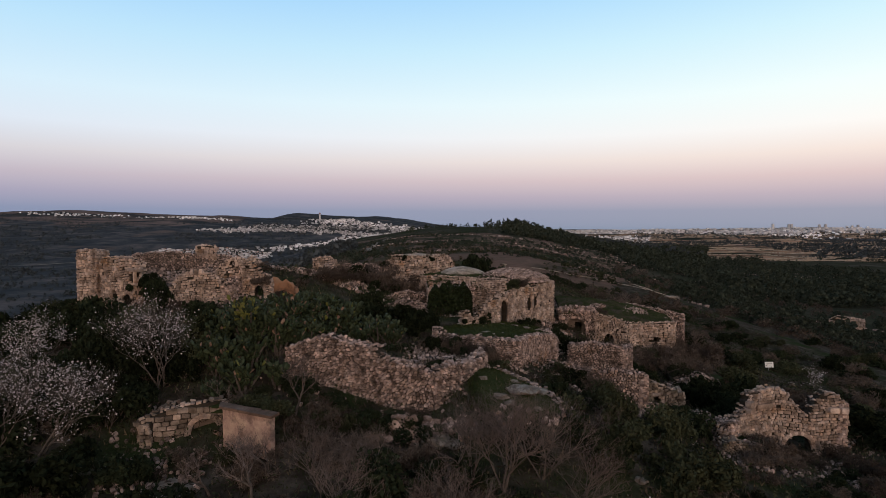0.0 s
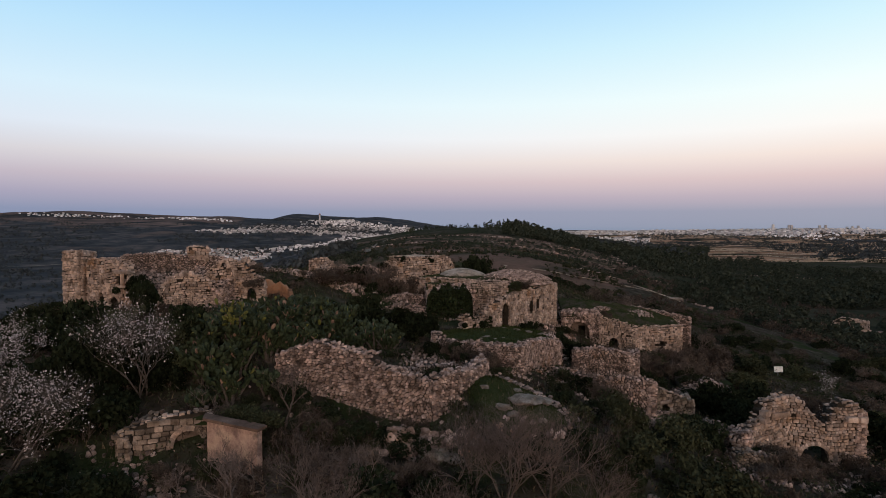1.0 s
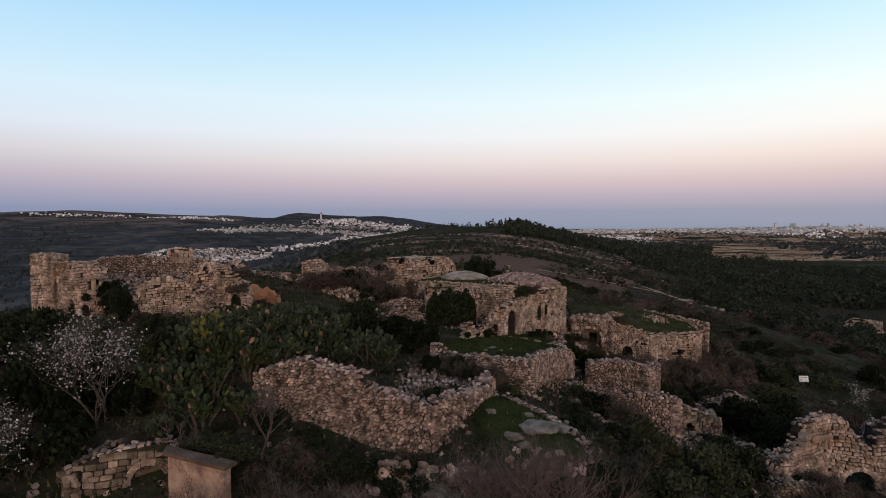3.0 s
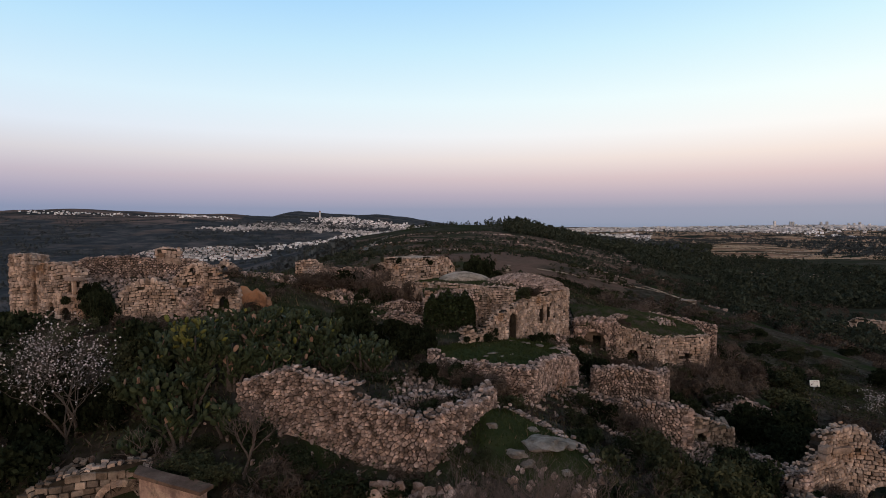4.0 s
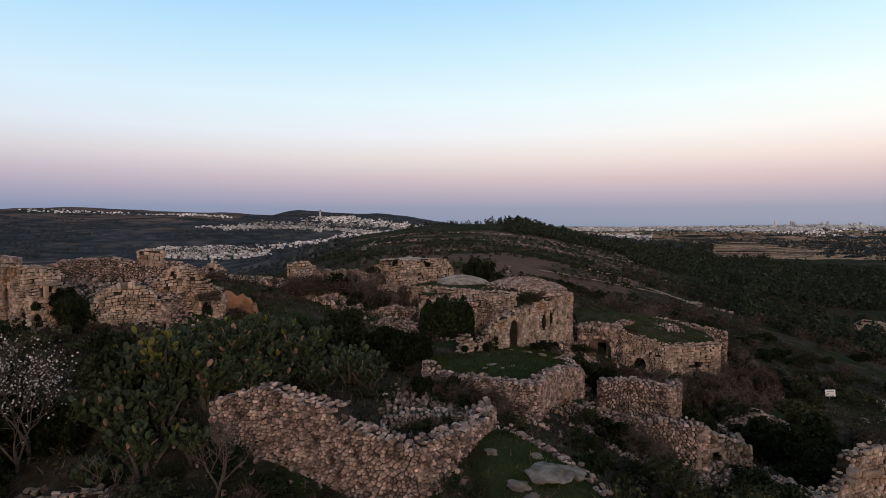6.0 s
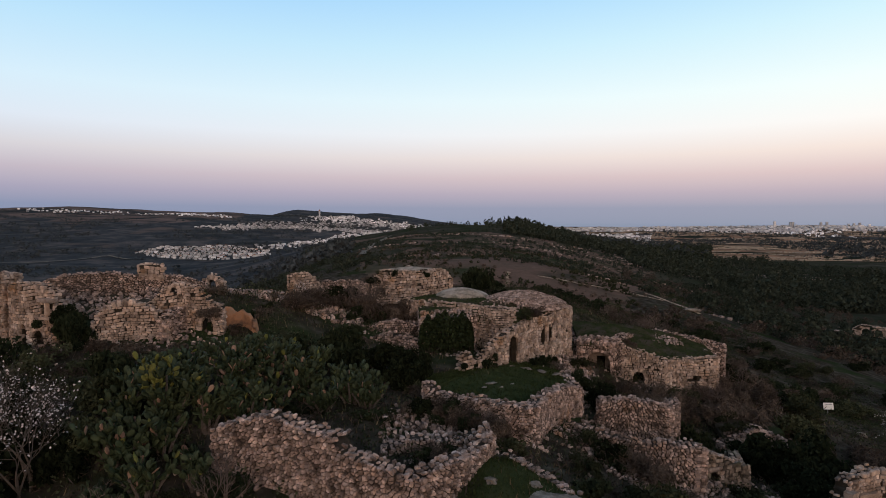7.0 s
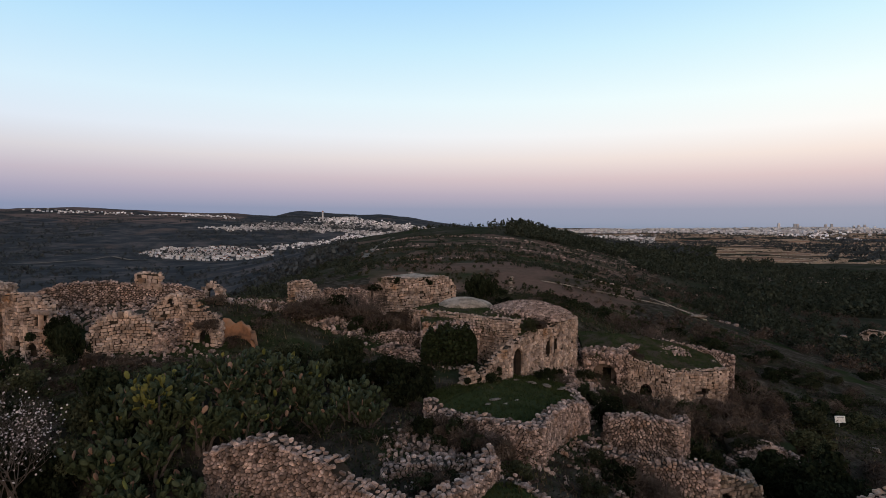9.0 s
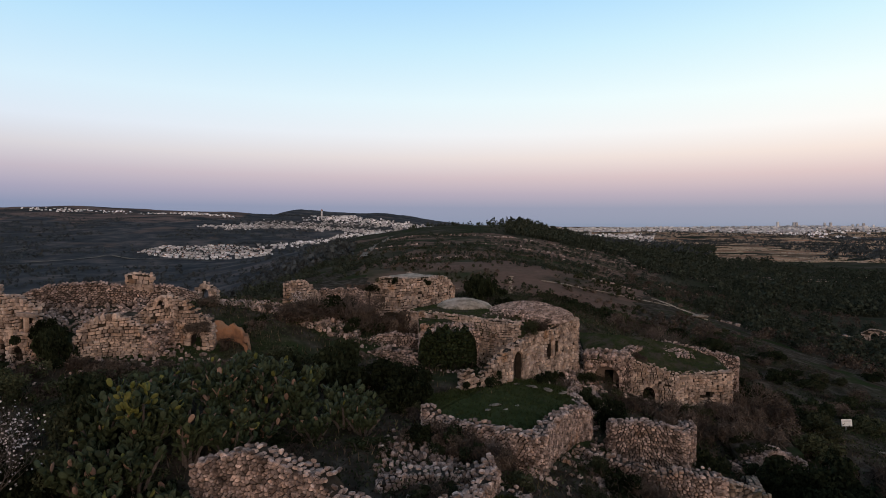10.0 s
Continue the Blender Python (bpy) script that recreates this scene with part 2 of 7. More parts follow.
def vnoise(x, y, seed=0):
    xi, yi = np.floor(x), np.floor(y)
    fx, fy = x - xi, y - yi
    fx, fy = fx * fx * (3 - 2 * fx), fy * fy * (3 - 2 * fy)

    def h(a, b):
        v = np.sin(a * 127.1 + b * 311.7 + seed * 74.7) * 43758.5453
        return v - np.floor(v)

    return (h(xi, yi) * (1 - fx) + h(xi + 1, yi) * fx) * (1 - fy) + (h(xi, yi + 1) * (1 - fx) + h(xi + 1, yi + 1) * fx) * fy


def fbm(x, y, octaves=4, seed=0):
    out, amp = np.zeros_like(x), 0.5
    for k in range(octaves):
        out = out + amp * (vnoise(x, y, seed + k) - 0.5)
        x, y, amp = x * 2.03 + 5.1, y * 2.03 - 3.7, amp * 0.5
    return out


def sstep(a, b, v):
    t = np.clip((v - a) / (b - a), 0, 1)
    return t * t * (3 - 2 * t)


MOUND_X = (-33, -18, -6, 5, 15, 27)
MOUNDS = {  # distance along the hill, and the swelling there over the tilted plane, mound by mound
    8: (-3.57, 0.25, 1.27, 0.61, 0.38, 0.30),
    22: (-2.09, 0.89, 0.08, 0.68, 0.27, 0.81),
    32: (1.47, 1.35, 0.25, 3.64, 0.12, 0.07),
    41: (-0.52, 3.28, 3.07, 0.23, -0.26, 2.28),
    50: (1.61, 1.01, -1.09, 3.94, 0.28, -2.07),
    59: (4.14, 6.01, 3.08, 1.26, 0.19, 2.65),
    72: (-2.68, 2.07, 1.10, 3.44, 4.65, 0.04),
    88: (2.0, 2.6, 3.4, 3.0, 3.57, 2.60),
}


DIPS = ((-14.5, 27.0, -1.0), (-1.2, 29.6, -1.0), (15.4, 45.5, 0.7), (-27, 47, 0.9), (-37, 48.5, -1.5), (6.0, 31.2, 0.7), (24, 52.5, -0.9), (13.5, 58.5, -0.6), (9.4, 46.5, -0.5), (25.2, 37.2, -1.1), (-16.0, 50.2, -0.6), (1.3, 33.0, 1.1))


def height(x, y):
    x, y = np.asarray(x, float), np.asarray(y, float)
    near = -7.26 - 0.071 * x + 0.03 * y
    for my, row in MOUNDS.items():
        for mx, h in zip(MOUND_X, row):
            near = near + h * np.exp(-((x - mx) ** 2 + (y - my) ** 2) / 121.0)
    for px, py, h in DIPS:
        near = near + h * np.exp(-((x - px) ** 2 + (y - py) ** 2) / 14.0)
    near = near + 0.5 * fbm(x / 3.0, y / 3.0, 4, 3)
    # the hill runs on as a ridge; a deep valley to one side, a shallow one to the other
    yy = np.maximum(y, 1.0)
    crest = 1.5 + 1.4 * np.exp(-((x - 14) / 30) ** 2 - ((y - 120) / 30) ** 2) + 6.4 * sstep(150, 700, y) + 4.6 * np.exp(-((x - 105) / 45) ** 2 - ((y - 800) / 160) ** 2) - 60 * sstep(900, 1500, y)
    crest = crest - 6.5 * sstep(0.01, -0.14, x / yy) * sstep(250, 600, y)
    off = (x - 0.05 * y) / np.where(x < 0.05 * y, 60 + 0.27 * yy, 42 + 11 * (1 - sstep(135, 165, yy)) + 0.20 * yy - 0.06 * np.clip(yy - 200, 0, 700))
    side = np.where(off < 0, -62.0, -24.0)
    ridge = side + (crest - side) * np.exp(-np.where(off < 0, np.abs(off) ** 3.2, off ** 2))
    left = -62 + 0.066 * np.clip(y - 1000, 0, 2200) + 22 * sstep(-900, -2600, x) * sstep(1200, 3200, y)
    left = left + 15 * np.exp(-((x + 850) / 120) ** 2 - ((y - 3250) / 700) ** 2)
    left = left - 30 * np.exp(-((x + 1020) / 110) ** 2 - ((y - 3250) / 800) ** 2) + 14 * np.exp(-((x + 2150) / 260) ** 2 - ((y - 3000) / 500) ** 2) - 10 * np.exp(-((x + 1500) / 200) ** 2 - ((y - 3000) / 500) ** 2)
    left = left - 14 * sstep(2100, 3100, y)
    right = -26 + 0.006 * np.clip(y - 1200, 0, 3000) + 16 * np.exp(-((x / yy - 0.66) / 0.13) ** 2 - ((y - 3300) / 700) ** 2)
    plain = left + (right - left) * sstep(-0.14, 0.10, x / yy)
    far = np.maximum(ridge, plain) + fbm(x / 400, y / 400, 5, 9) * 34 * sstep(300, 1500, np.hypot(x, y)) + fbm(x / 40, y / 40, 4, 15) * 4.0
    far = np.where(y < 0, -10.0 + fbm(x / 100, y / 100, 4, 21) * 12, far)
    r = np.hypot(x / 1.0, (y - 45) / 1.25)
    k = sstep(38, 85, r)
    return near * (1 - k) + far * k


def ground_z(x, y):
    return float(height(np.array([x]), np.array([y]))[0])


# ---- mesh helpers ----


def mesh(name, verts, faces, material, smooth=False):
    me = bpy.data.meshes.new(name)
    me.from_pydata([tuple(v) for v in verts], [], faces)
    for mm in material if isinstance(material, (list, tuple)) else (material,):
        me.materials.append(mm)
    if smooth:
        me.shade_smooth()
    return me


def root(name, at, label, category, group="", kind="", me=None):
    ob = new(name, me)
    ob.location = at
    return tagged(ob, label, category, group, kind)


def part(name, me, parent, m=None, label=""):
    ob = new(name, me)
    ob.parent = parent
    if m is not None:
        ob.matrix_basis = m
    return tagged(ob, label)


class Heap:
    """Gathers pieces into one mesh."""

    def __init__(self):
        self.v, self.f, self.n = [], [], 0

    def add(self, verts, faces):
        verts = np.asarray(verts, float)
        self.v.append(verts)
        k = self.n
        self.f.extend([tuple(i + k for i in f) for f in faces])
        self.n += len(verts)

    def mesh(self, name, material, at=(0, 0, 0), smooth=False):
        v = np.concatenate(self.v) - np.array(at) if self.v else np.zeros((0, 3))
        return mesh(name, v, self.f, material, smooth)


def stone_shape(seed, power, rough):
    """A stone of 26 corners in a unit box: power 2 is a ball, large powers a block."""
    r = random.Random(seed)
    v, index = [], {}
    for i in (-1, 0, 1):
        for j in (-1, 0, 1):
            for k in (-1, 0, 1):
                if i == j == k == 0:
                    continue
                d = (abs(i) ** power + abs(j) ** power + abs(k) ** power) ** (1 / power)
                index[i, j, k] = len(v)
                v.append([0.5 * c / d * (1 + r.uniform(-rough, rough)) for c in (i, j, k)])
    f = []
    for ax in range(3):
        a, b = [c for c in range(3) if c != ax]
        for s in (-1, 1):
            for p in (-1, 0):
                for q in (-1, 0):
                    quad = []
                    for dp, dq in ((0, 0), (1, 0), (1, 1), (0, 1)):
                        c = [0, 0, 0]
                        c[ax], c[a], c[b] = s, p + dp, q + dq
                        quad.append(index[tuple(c)])
                    if (s > 0) == (ax == 1):
                        quad.reverse()
                    f.append(tuple(quad))
    return np.array(v), f


RUBBLE = [stone_shape(k, 3.0 + 0.12 * k, 0.20) for k in range(18)]
COURSED = [stone_shape(200 + k, 5.0, 0.13) for k in range(12)]
BLOCKS = [stone_shape(100 + k, 9.0, 0.06) for k in range(10)]
LIBS = {
    "rubble": (RUBBLE, [mesh("stone", v, f, M_RUBBLE) for v, f in RUBBLE], M_RUBBLE_J),
    "coursed": (COURSED, [mesh("stone", v, f, M_ASHLAR) for v, f in COURSED], M_ASHLAR_J),
    "blocks": (BLOCKS, [mesh("stone", v, f, M_ASHLAR) for v, f in BLOCKS], M_ASHLAR_J),
}


class Line:
    """A polyline on the plan with values that run along it."""

    def __init__(self, pts, *values):
        self.p = np.array(pts, float)
        seg = np.hypot(*(self.p[1:] - self.p[:-1]).T)
        self.s = np.concatenate([[0], np.cumsum(seg)])
        self.length = self.s[-1]
        self.values = [np.full(len(self.s), v, float) if np.isscalar(v) else np.array(v, float) for v in values]

    def at(self, s):
        x, y = np.interp(s, self.s, self.p[:, 0]), np.interp(s, self.s, self.p[:, 1])
        e = 0.35
        a, b = max(0, s - e), min(self.length, s + e)
        d = np.array([np.interp(b, self.s, self.p[:, 0]) - np.interp(a, self.s, self.p[:, 0]), np.interp(b, self.s, self.p[:, 1]) - np.interp(a, self.s, self.p[:, 1])])
        d /= max(1e-6, np.hypot(*d))
        return np.array([x, y]), d, np.array([d[1], -d[0]])

    def val(self, k, s):
        return float(np.interp(s, self.s, self.values[k]))


def in_opening(op, s, z, grow=0.0):
    """op: centre along the wall, half its width, foot, springing; a round arch above the springing (springing None: flat head given as a fifth value)."""
    c, hw, z0, zs = op[:4]
    hw += grow
    if abs(s - c) > hw or z < z0 - grow:
        return False
    if z <= zs:
        return True
    if len(op) > 4:
        return False
    return (s - c) ** 2 + (z - zs) ** 2 < hw ** 2


def frame_matrix(pos, d, n, z, out, scale, r, spin, lean=4):
    """A stone's pose on a wall's face: its width along d, its depth along -n."""
    m = Matrix(((d[0], -n[0], 0, pos[0] + n[0] * out), (d[1], -n[1], 0, pos[1] + n[1] * out), (0, 0, 1, z), (0, 0, 0, 1)))
    turn = Euler((radians(r.uniform(-lean, lean)), radians(r.uniform(-spin, spin)), radians(r.uniform(-lean, lean)))).to_matrix().to_4x4()
    return m @ turn @ Matrix.Diagonal((*scale, 1))


WALL_SPOTS = []
GRASS_SPOTS = []


def wall(path, tops, bases, thick=0.6, size=(0.34, 0.26), lib="rubble", openings=(), name="ruined_wall", label="", parent=None, group="", parts=160, seed=1, ragged=0.14, cap=True, stretch=None, deep=0.7, grey=False):
    """A masonry wall: a core of cells with its openings cut through, and stones bedded on its face, its top and its jambs."""
    r = random.Random(seed)
    line = Line(path, tops, bases)
    L = line.length
    shapes, meshes, joined = LIBS[lib]
    WALL_SPOTS.extend(tuple(line.at(q)[0]) for q in np.arange(0, L, 0.5))
    parts = int(parts * 0.6)

    def top(s):
        return line.val(0, s) + ragged * 2 * float(fbm(np.array([s * 1.3 + seed * 7.7]), np.array([seed * 3.1]), 3, seed)[0])

    mid, _, _ = line.at(L / 2)
    at = Vector((mid[0], mid[1], line.val(1, L / 2))) if parent is None else Vector(parent.location)
    # core
    ds, dz = (0.17, 0.17) if openings else (0.4, 0.3)
    ni = max(2, int(L / ds))
    zb = min(line.values[1]) - deep
    zt = max(line.values[0]) + ragged
    nk = int((zt - zb) / dz) + 1
    ss = np.linspace(0, L, ni + 1)
    tops_at = [top(s) - 0.06 for s in ss]
    solid = np.zeros((ni, nk), bool)
    for i in range(ni):
        sc = (ss[i] + ss[i + 1]) / 2
        tc, bc = min(tops_at[i], tops_at[i + 1]), line.val(1, sc) - deep
        for k in range(nk):
            zc = zb + (k + 0.5) * dz
            solid[i, k] = bc - dz < zc < tc + 0.1 and not any(in_opening(o, sc, zc, -0.04) for o in openings)
    verts, index, faces = [], {}, []

    def corner(i, k, back):
        key = (i, k, back)
        if key not in index:
            p, d, n = line.at(ss[i])
            off = -thick if back else -0.08
            q = p + n * (off + r.uniform(-0.02, 0.02))
            index[key] = len(verts)
            verts.append((q[0] - at.x, q[1] - at.y, min(zb + k * dz, tops_at[i]) - at.z + r.uniform(-0.02, 0.02)))
        return index[key]

    for i in range(ni):
        for k in range(nk):
            if not solid[i, k]:
                continue
            faces.append((corner(i, k, 0), corner(i + 1, k, 0), corner(i + 1, k + 1, 0), corner(i, k + 1, 0)))
            faces.append((corner(i + 1, k, 1), corner(i, k, 1), corner(i, k + 1, 1), corner(i + 1, k + 1, 1)))
            if i == 0 or not solid[i - 1, k]:
                faces.append((corner(i, k, 1), corner(i, k, 0), corner(i, k + 1, 0), corner(i, k + 1, 1)))
            if i == ni - 1 or not solid[i + 1, k]:
                faces.append((corner(i + 1, k, 0), corner(i + 1, k, 1), corner(i + 1, k + 1, 1), corner(i + 1, k + 1, 0)))
            if k == nk - 1 or not solid[i, k + 1]:
                faces.append((corner(i, k + 1, 0), corner(i + 1, k + 1, 0), corner(i + 1, k + 1, 1), corner(i, k + 1, 1)))
            if k == 0 or not solid[i, k - 1]:
                faces.append((corner(i, k, 1), corner(i + 1, k, 1), corner(i + 1, k, 0), corner(i, k, 0)))
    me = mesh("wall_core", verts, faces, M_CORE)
    if parent is None:
        host = root(name, at, label or "collapsed rubble limestone wall on the hillside", "ruined wall", group, "", me)
    else:
        host = part("wall", me, parent, None, label)
    # stones
    found = []
    grow = {"rubble": (0.58, 0.66), "coursed": (0.80, 0.84), "blocks": (0.86, 0.86)}[lib]
    w0, h0 = (g * q for g, q in zip(grow, size))
    jit = {"rubble": (0.40, 0.30), "coursed": (0.40, 0.17), "blocks": (0.36, 0.10)}[lib]
    cells, row_mid, row_tall, climb = {}, {}, {}, -1.5
    nu, nv = int(L / w0) + 3, int((zt - zb) / h0) + 3
    for gj in range(-1, nv + 2):
        row_tall[gj] = 1.0 if lib == "rubble" else r.uniform(0.68, 1.3)
        row_mid[gj] = climb + row_tall[gj] / 2
        climb += row_tall[gj]
        for gi in range(-2, nu):
            chance = r.random()
            if chance < (0.13 if lib != "blocks" else 0.04):
                continue
            cu, cv = gi + (0.5 * (gj % 2) if lib == "rubble" else 0.37 * gj % 1) + r.uniform(-jit[0], jit[0]), row_mid[gj] + r.uniform(-jit[1], jit[1]) * (lib == "rubble")
            if chance > 0.86 and lib != "blocks":
                e, g = r.uniform(0.12, 0.3), r.uniform(-0.25, 0.25) * (lib == "rubble")
                cells[gi, gj] = [(cu - e, cv - g), (cu + e, cv + g)]
            else:
                cells[gi, gj] = [(cu, cv)]
    for gi, gj, cu, cv in [(*key, *c) for key, cs in cells.items() for c in cs]:
        sc, zc = cu * w0, zb + cv * h0
        if not (-0.05 < sc < L + 0.05 and line.val(1, min(max(sc, 0), L)) - deep * 0.6 < zc < top(sc) - h0 * 0.12):
            continue
        rows = (-2, -1, 0, 1, 2) if lib == "rubble" else (0,)
        tall = 1.0 if lib == "rubble" else row_tall[gj] / 2
        poly = [(-1.0, -tall), (1.0, -tall), (1.0, tall), (-1.0, tall)]
        for di in (-2, -1, 0, 1, 2):
            for other in [c for dj in rows for c in cells.get((gi + di, gj + dj), ())]:
                if other == (cu, cv):
                    continue
                ax, ay = other[0] - cu, other[1] - cv
                lim = (ax * ax + ay * ay) / 2
                if lim > 2.2:
                    continue
                cut = []
                for k, (x0, y0) in enumerate(poly):
                    x1, y1 = poly[(k + 1) % len(poly)]
                    f0, f1 = ax * x0 + ay * y0 - lim, ax * x1 + ay * y1 - lim
                    if f0 <= 0:
                        cut.append((x0, y0))
                    if (f0 < 0) != (f1 < 0) and f0 != f1:
                        e = f0 / (f0 - f1)
                        cut.append((x0 + (x1 - x0) * e, y0 + (y1 - y0) * e))
                poly = cut
                if len(poly) < 3:
                    break
        if len(poly) < 3:
            continue
        loose = {"rubble": 0.02, "coursed": 0.13, "blocks": 0.07}[lib]
        bow = 0.0 if lib == "rubble" else 0.45
        poly = [((x + r.uniform(-loose, loose)) * w0, (y + r.uniform(-loose, loose) + bow * (math.sin((cu + x) * 0.31 + seed) + 0.5 * math.sin((cu + x) * 0.83 + gj * 0.4))) * h0) for x, y in poly]
        if openings and sum(any(in_opening(o, sc + x * 0.92, zc + y * 0.92) for o in openings) for x, y in poly + [(0, 0)]) > 0.4 * len(poly):
            continue
        round_ = 0.10 if lib == "blocks" else 0.15
        ring = []
        for k, (x0, y0) in enumerate(poly):
            x1, y1 = poly[(k + 1) % len(poly)]
            if math.hypot(x1 - x0, y1 - y0) < 0.03:
                continue
            for e in (round_, 1 - round_) if w0 > 0.3 else (r.uniform(0.03, 0.14), r.uniform(0.86, 0.97)) if mid[1] < 37 or lib != "rubble" else (r.uniform(0.03, 0.2),):
                ring.append((x0 + (x1 - x0) * e, y0 + (y1 - y0) * e))
        if len(ring) < 3:
            continue
        rad = sum(math.hypot(x, y) for x, y in ring) / len(ring)
        k0 = max(0.66, 1 - (r.uniform(0.014, 0.030) if lib == "rubble" else r.uniform(0.012, 0.030) * (0.6 if lib == "blocks" else 1.0)) / rad)
        k1 = k0 * (r.uniform(0.78, 0.90) if lib != "blocks" else 0.88)
        proud = r.uniform(-0.016, 0.022) * (0.4 if lib == "blocks" else 1.0)
        ta, tb = r.uniform(-0.10, 0.10), r.uniform(-0.10, 0.10)
        ox, oy = r.uniform(-0.2, 0.2) * rad, r.uniform(-0.2, 0.2) * rad
        m_ = len(ring)
        v = [(x * k0, 0.11, y * k0) for x, y in ring] + [(x * k0 * 0.97, 0.012 - proud, y * k0 * 0.97) for x, y in ring] + [(x * k1, -0.028 - proud + ta * x + tb * y + r.uniform(-0.007, 0.007), y * k1) for x, y in ring] + [(ox, -0.036 - proud + ta * ox + tb * oy, oy)]
        f = []
        for k in range(m_):
            k2 = (k + 1) % m_
            f += [(k, k2, m_ + k2, m_ + k), (m_ + k, m_ + k2, 2 * m_ + k2, 2 * m_ + k), (2 * m_ + k, 2 * m_ + k2, 3 * m_)]
        p, d, n = line.at(min(max(sc, 0), L))
        p = p + d * (sc - min(max(sc, 0), L))
        found.append((sc, frame_matrix(p, d, n, zc, 0.0, (1, 1, 1), r, 0, 0), (np.array(v), f)))
    for o in openings:
        c, hw, z0, zs = o[:4]
        # 0 leaves the jambs bare: the near-black core stands in for reveal shade
        if len(o) > 4 and o[4] == 0:
            continue
        ring = [] if len(o) > 4 else [(c + (hw + 0.1) * math.cos(a), zs + (hw + 0.1) * math.sin(a), a) for a in np.linspace(0.12, math.pi - 0.12, max(5, int(math.pi * (hw + 0.1) / 0.2) + 1))]
        for sc, zc, a in ring:
            if 0 < sc < L:
                p, d, n = line.at(sc)
                m = frame_matrix(p, d, n, zc, -0.12, (1, 1, 1), r, 0, 1) @ Matrix.Rotation(math.pi / 2 - a, 4, "Y") @ Matrix.Diagonal((0.24, 0.42, 0.30, 1))
                found.append((sc, m, None))
        zz = z0 + 0.15
        while zz < zs:
            for e in (-1, 1):
                sc = c + e * (hw + 0.16)
                if 0 < sc < L and zz < top(sc):
                    p, d, n = line.at(sc)
                    found.append((sc, frame_matrix(p, d, n, zz, -0.13, (r.uniform(0.28, 0.4), 0.42, 0.29), r, 2, 1), None))
            zz += 0.3
        if len(o) > 4 and o[4] > 0:
            p, d, n = line.at(c)
            found.append((c, frame_matrix(p, d, n, zs + 0.16, -0.11, (hw * 2 + 0.5, 0.4, 0.30), r, 1, 1), None))
    if cap:
        s = 0.1
        while s < L:
            p, d, n = line.at(s)
            zc = top(s)
            back = -0.1
            while back > -thick:
                if zc > line.val(1, s) and not any(in_opening(o, s, zc - 0.1) for o in openings):
                    found.append((s, frame_matrix(p, d, n, zc - 0.05 + r.uniform(-0.08, 0.08), back - 0.1, (r.uniform(0.14, 0.32), r.uniform(0.14, 0.28), r.uniform(0.10, 0.20)), r, 25, 15), None))
                back -= r.uniform(0.2, 0.36)
            s += r.uniform(0.2, 0.34)
        for s, e in ((0.0, -1), (L, 1)):
            p, d, n = line.at(s)
            z = line.val(1, s) - 0.3
            while z < top(s) - 0.1:
                b = -0.2
                while b > -thick:
                    found.append((s, frame_matrix(p + d * e * 0.02, d, n, z, b, (r.uniform(0.2, 0.34), r.uniform(0.2, 0.38), r.uniform(0.14, 0.26)), r, 14, 8), None))
                    b -= r.uniform(0.22, 0.36)
                z += r.uniform(0.15, 0.24)
    mid_s = L / 2 if stretch is None else stretch
    found.sort(key=lambda q: abs(q[0] - mid_s))
    shift = Matrix.Translation(-at)
    heap = Heap()
    stone_mat, joined = (M_GREY, M_GREY_J) if grey else (M_RUBBLE if lib == "rubble" else M_ASHLAR, joined)
    for j, (s, m, own) in enumerate(found):
        k = r.randrange(len(shapes))
        if j < parts:
            part("stone", mesh("stone", own[0], own[1], stone_mat) if own else meshes[k], host, shift @ m)
        else:
            v, f = own or shapes[k]
            a = np.array(shift @ m)
            heap.add(v @ a[:3, :3].T + a[:3, 3], f)
    if heap.n:
        tagged(part("stonework", heap.mesh("stonework", joined), host), kind="stuff")
    return host


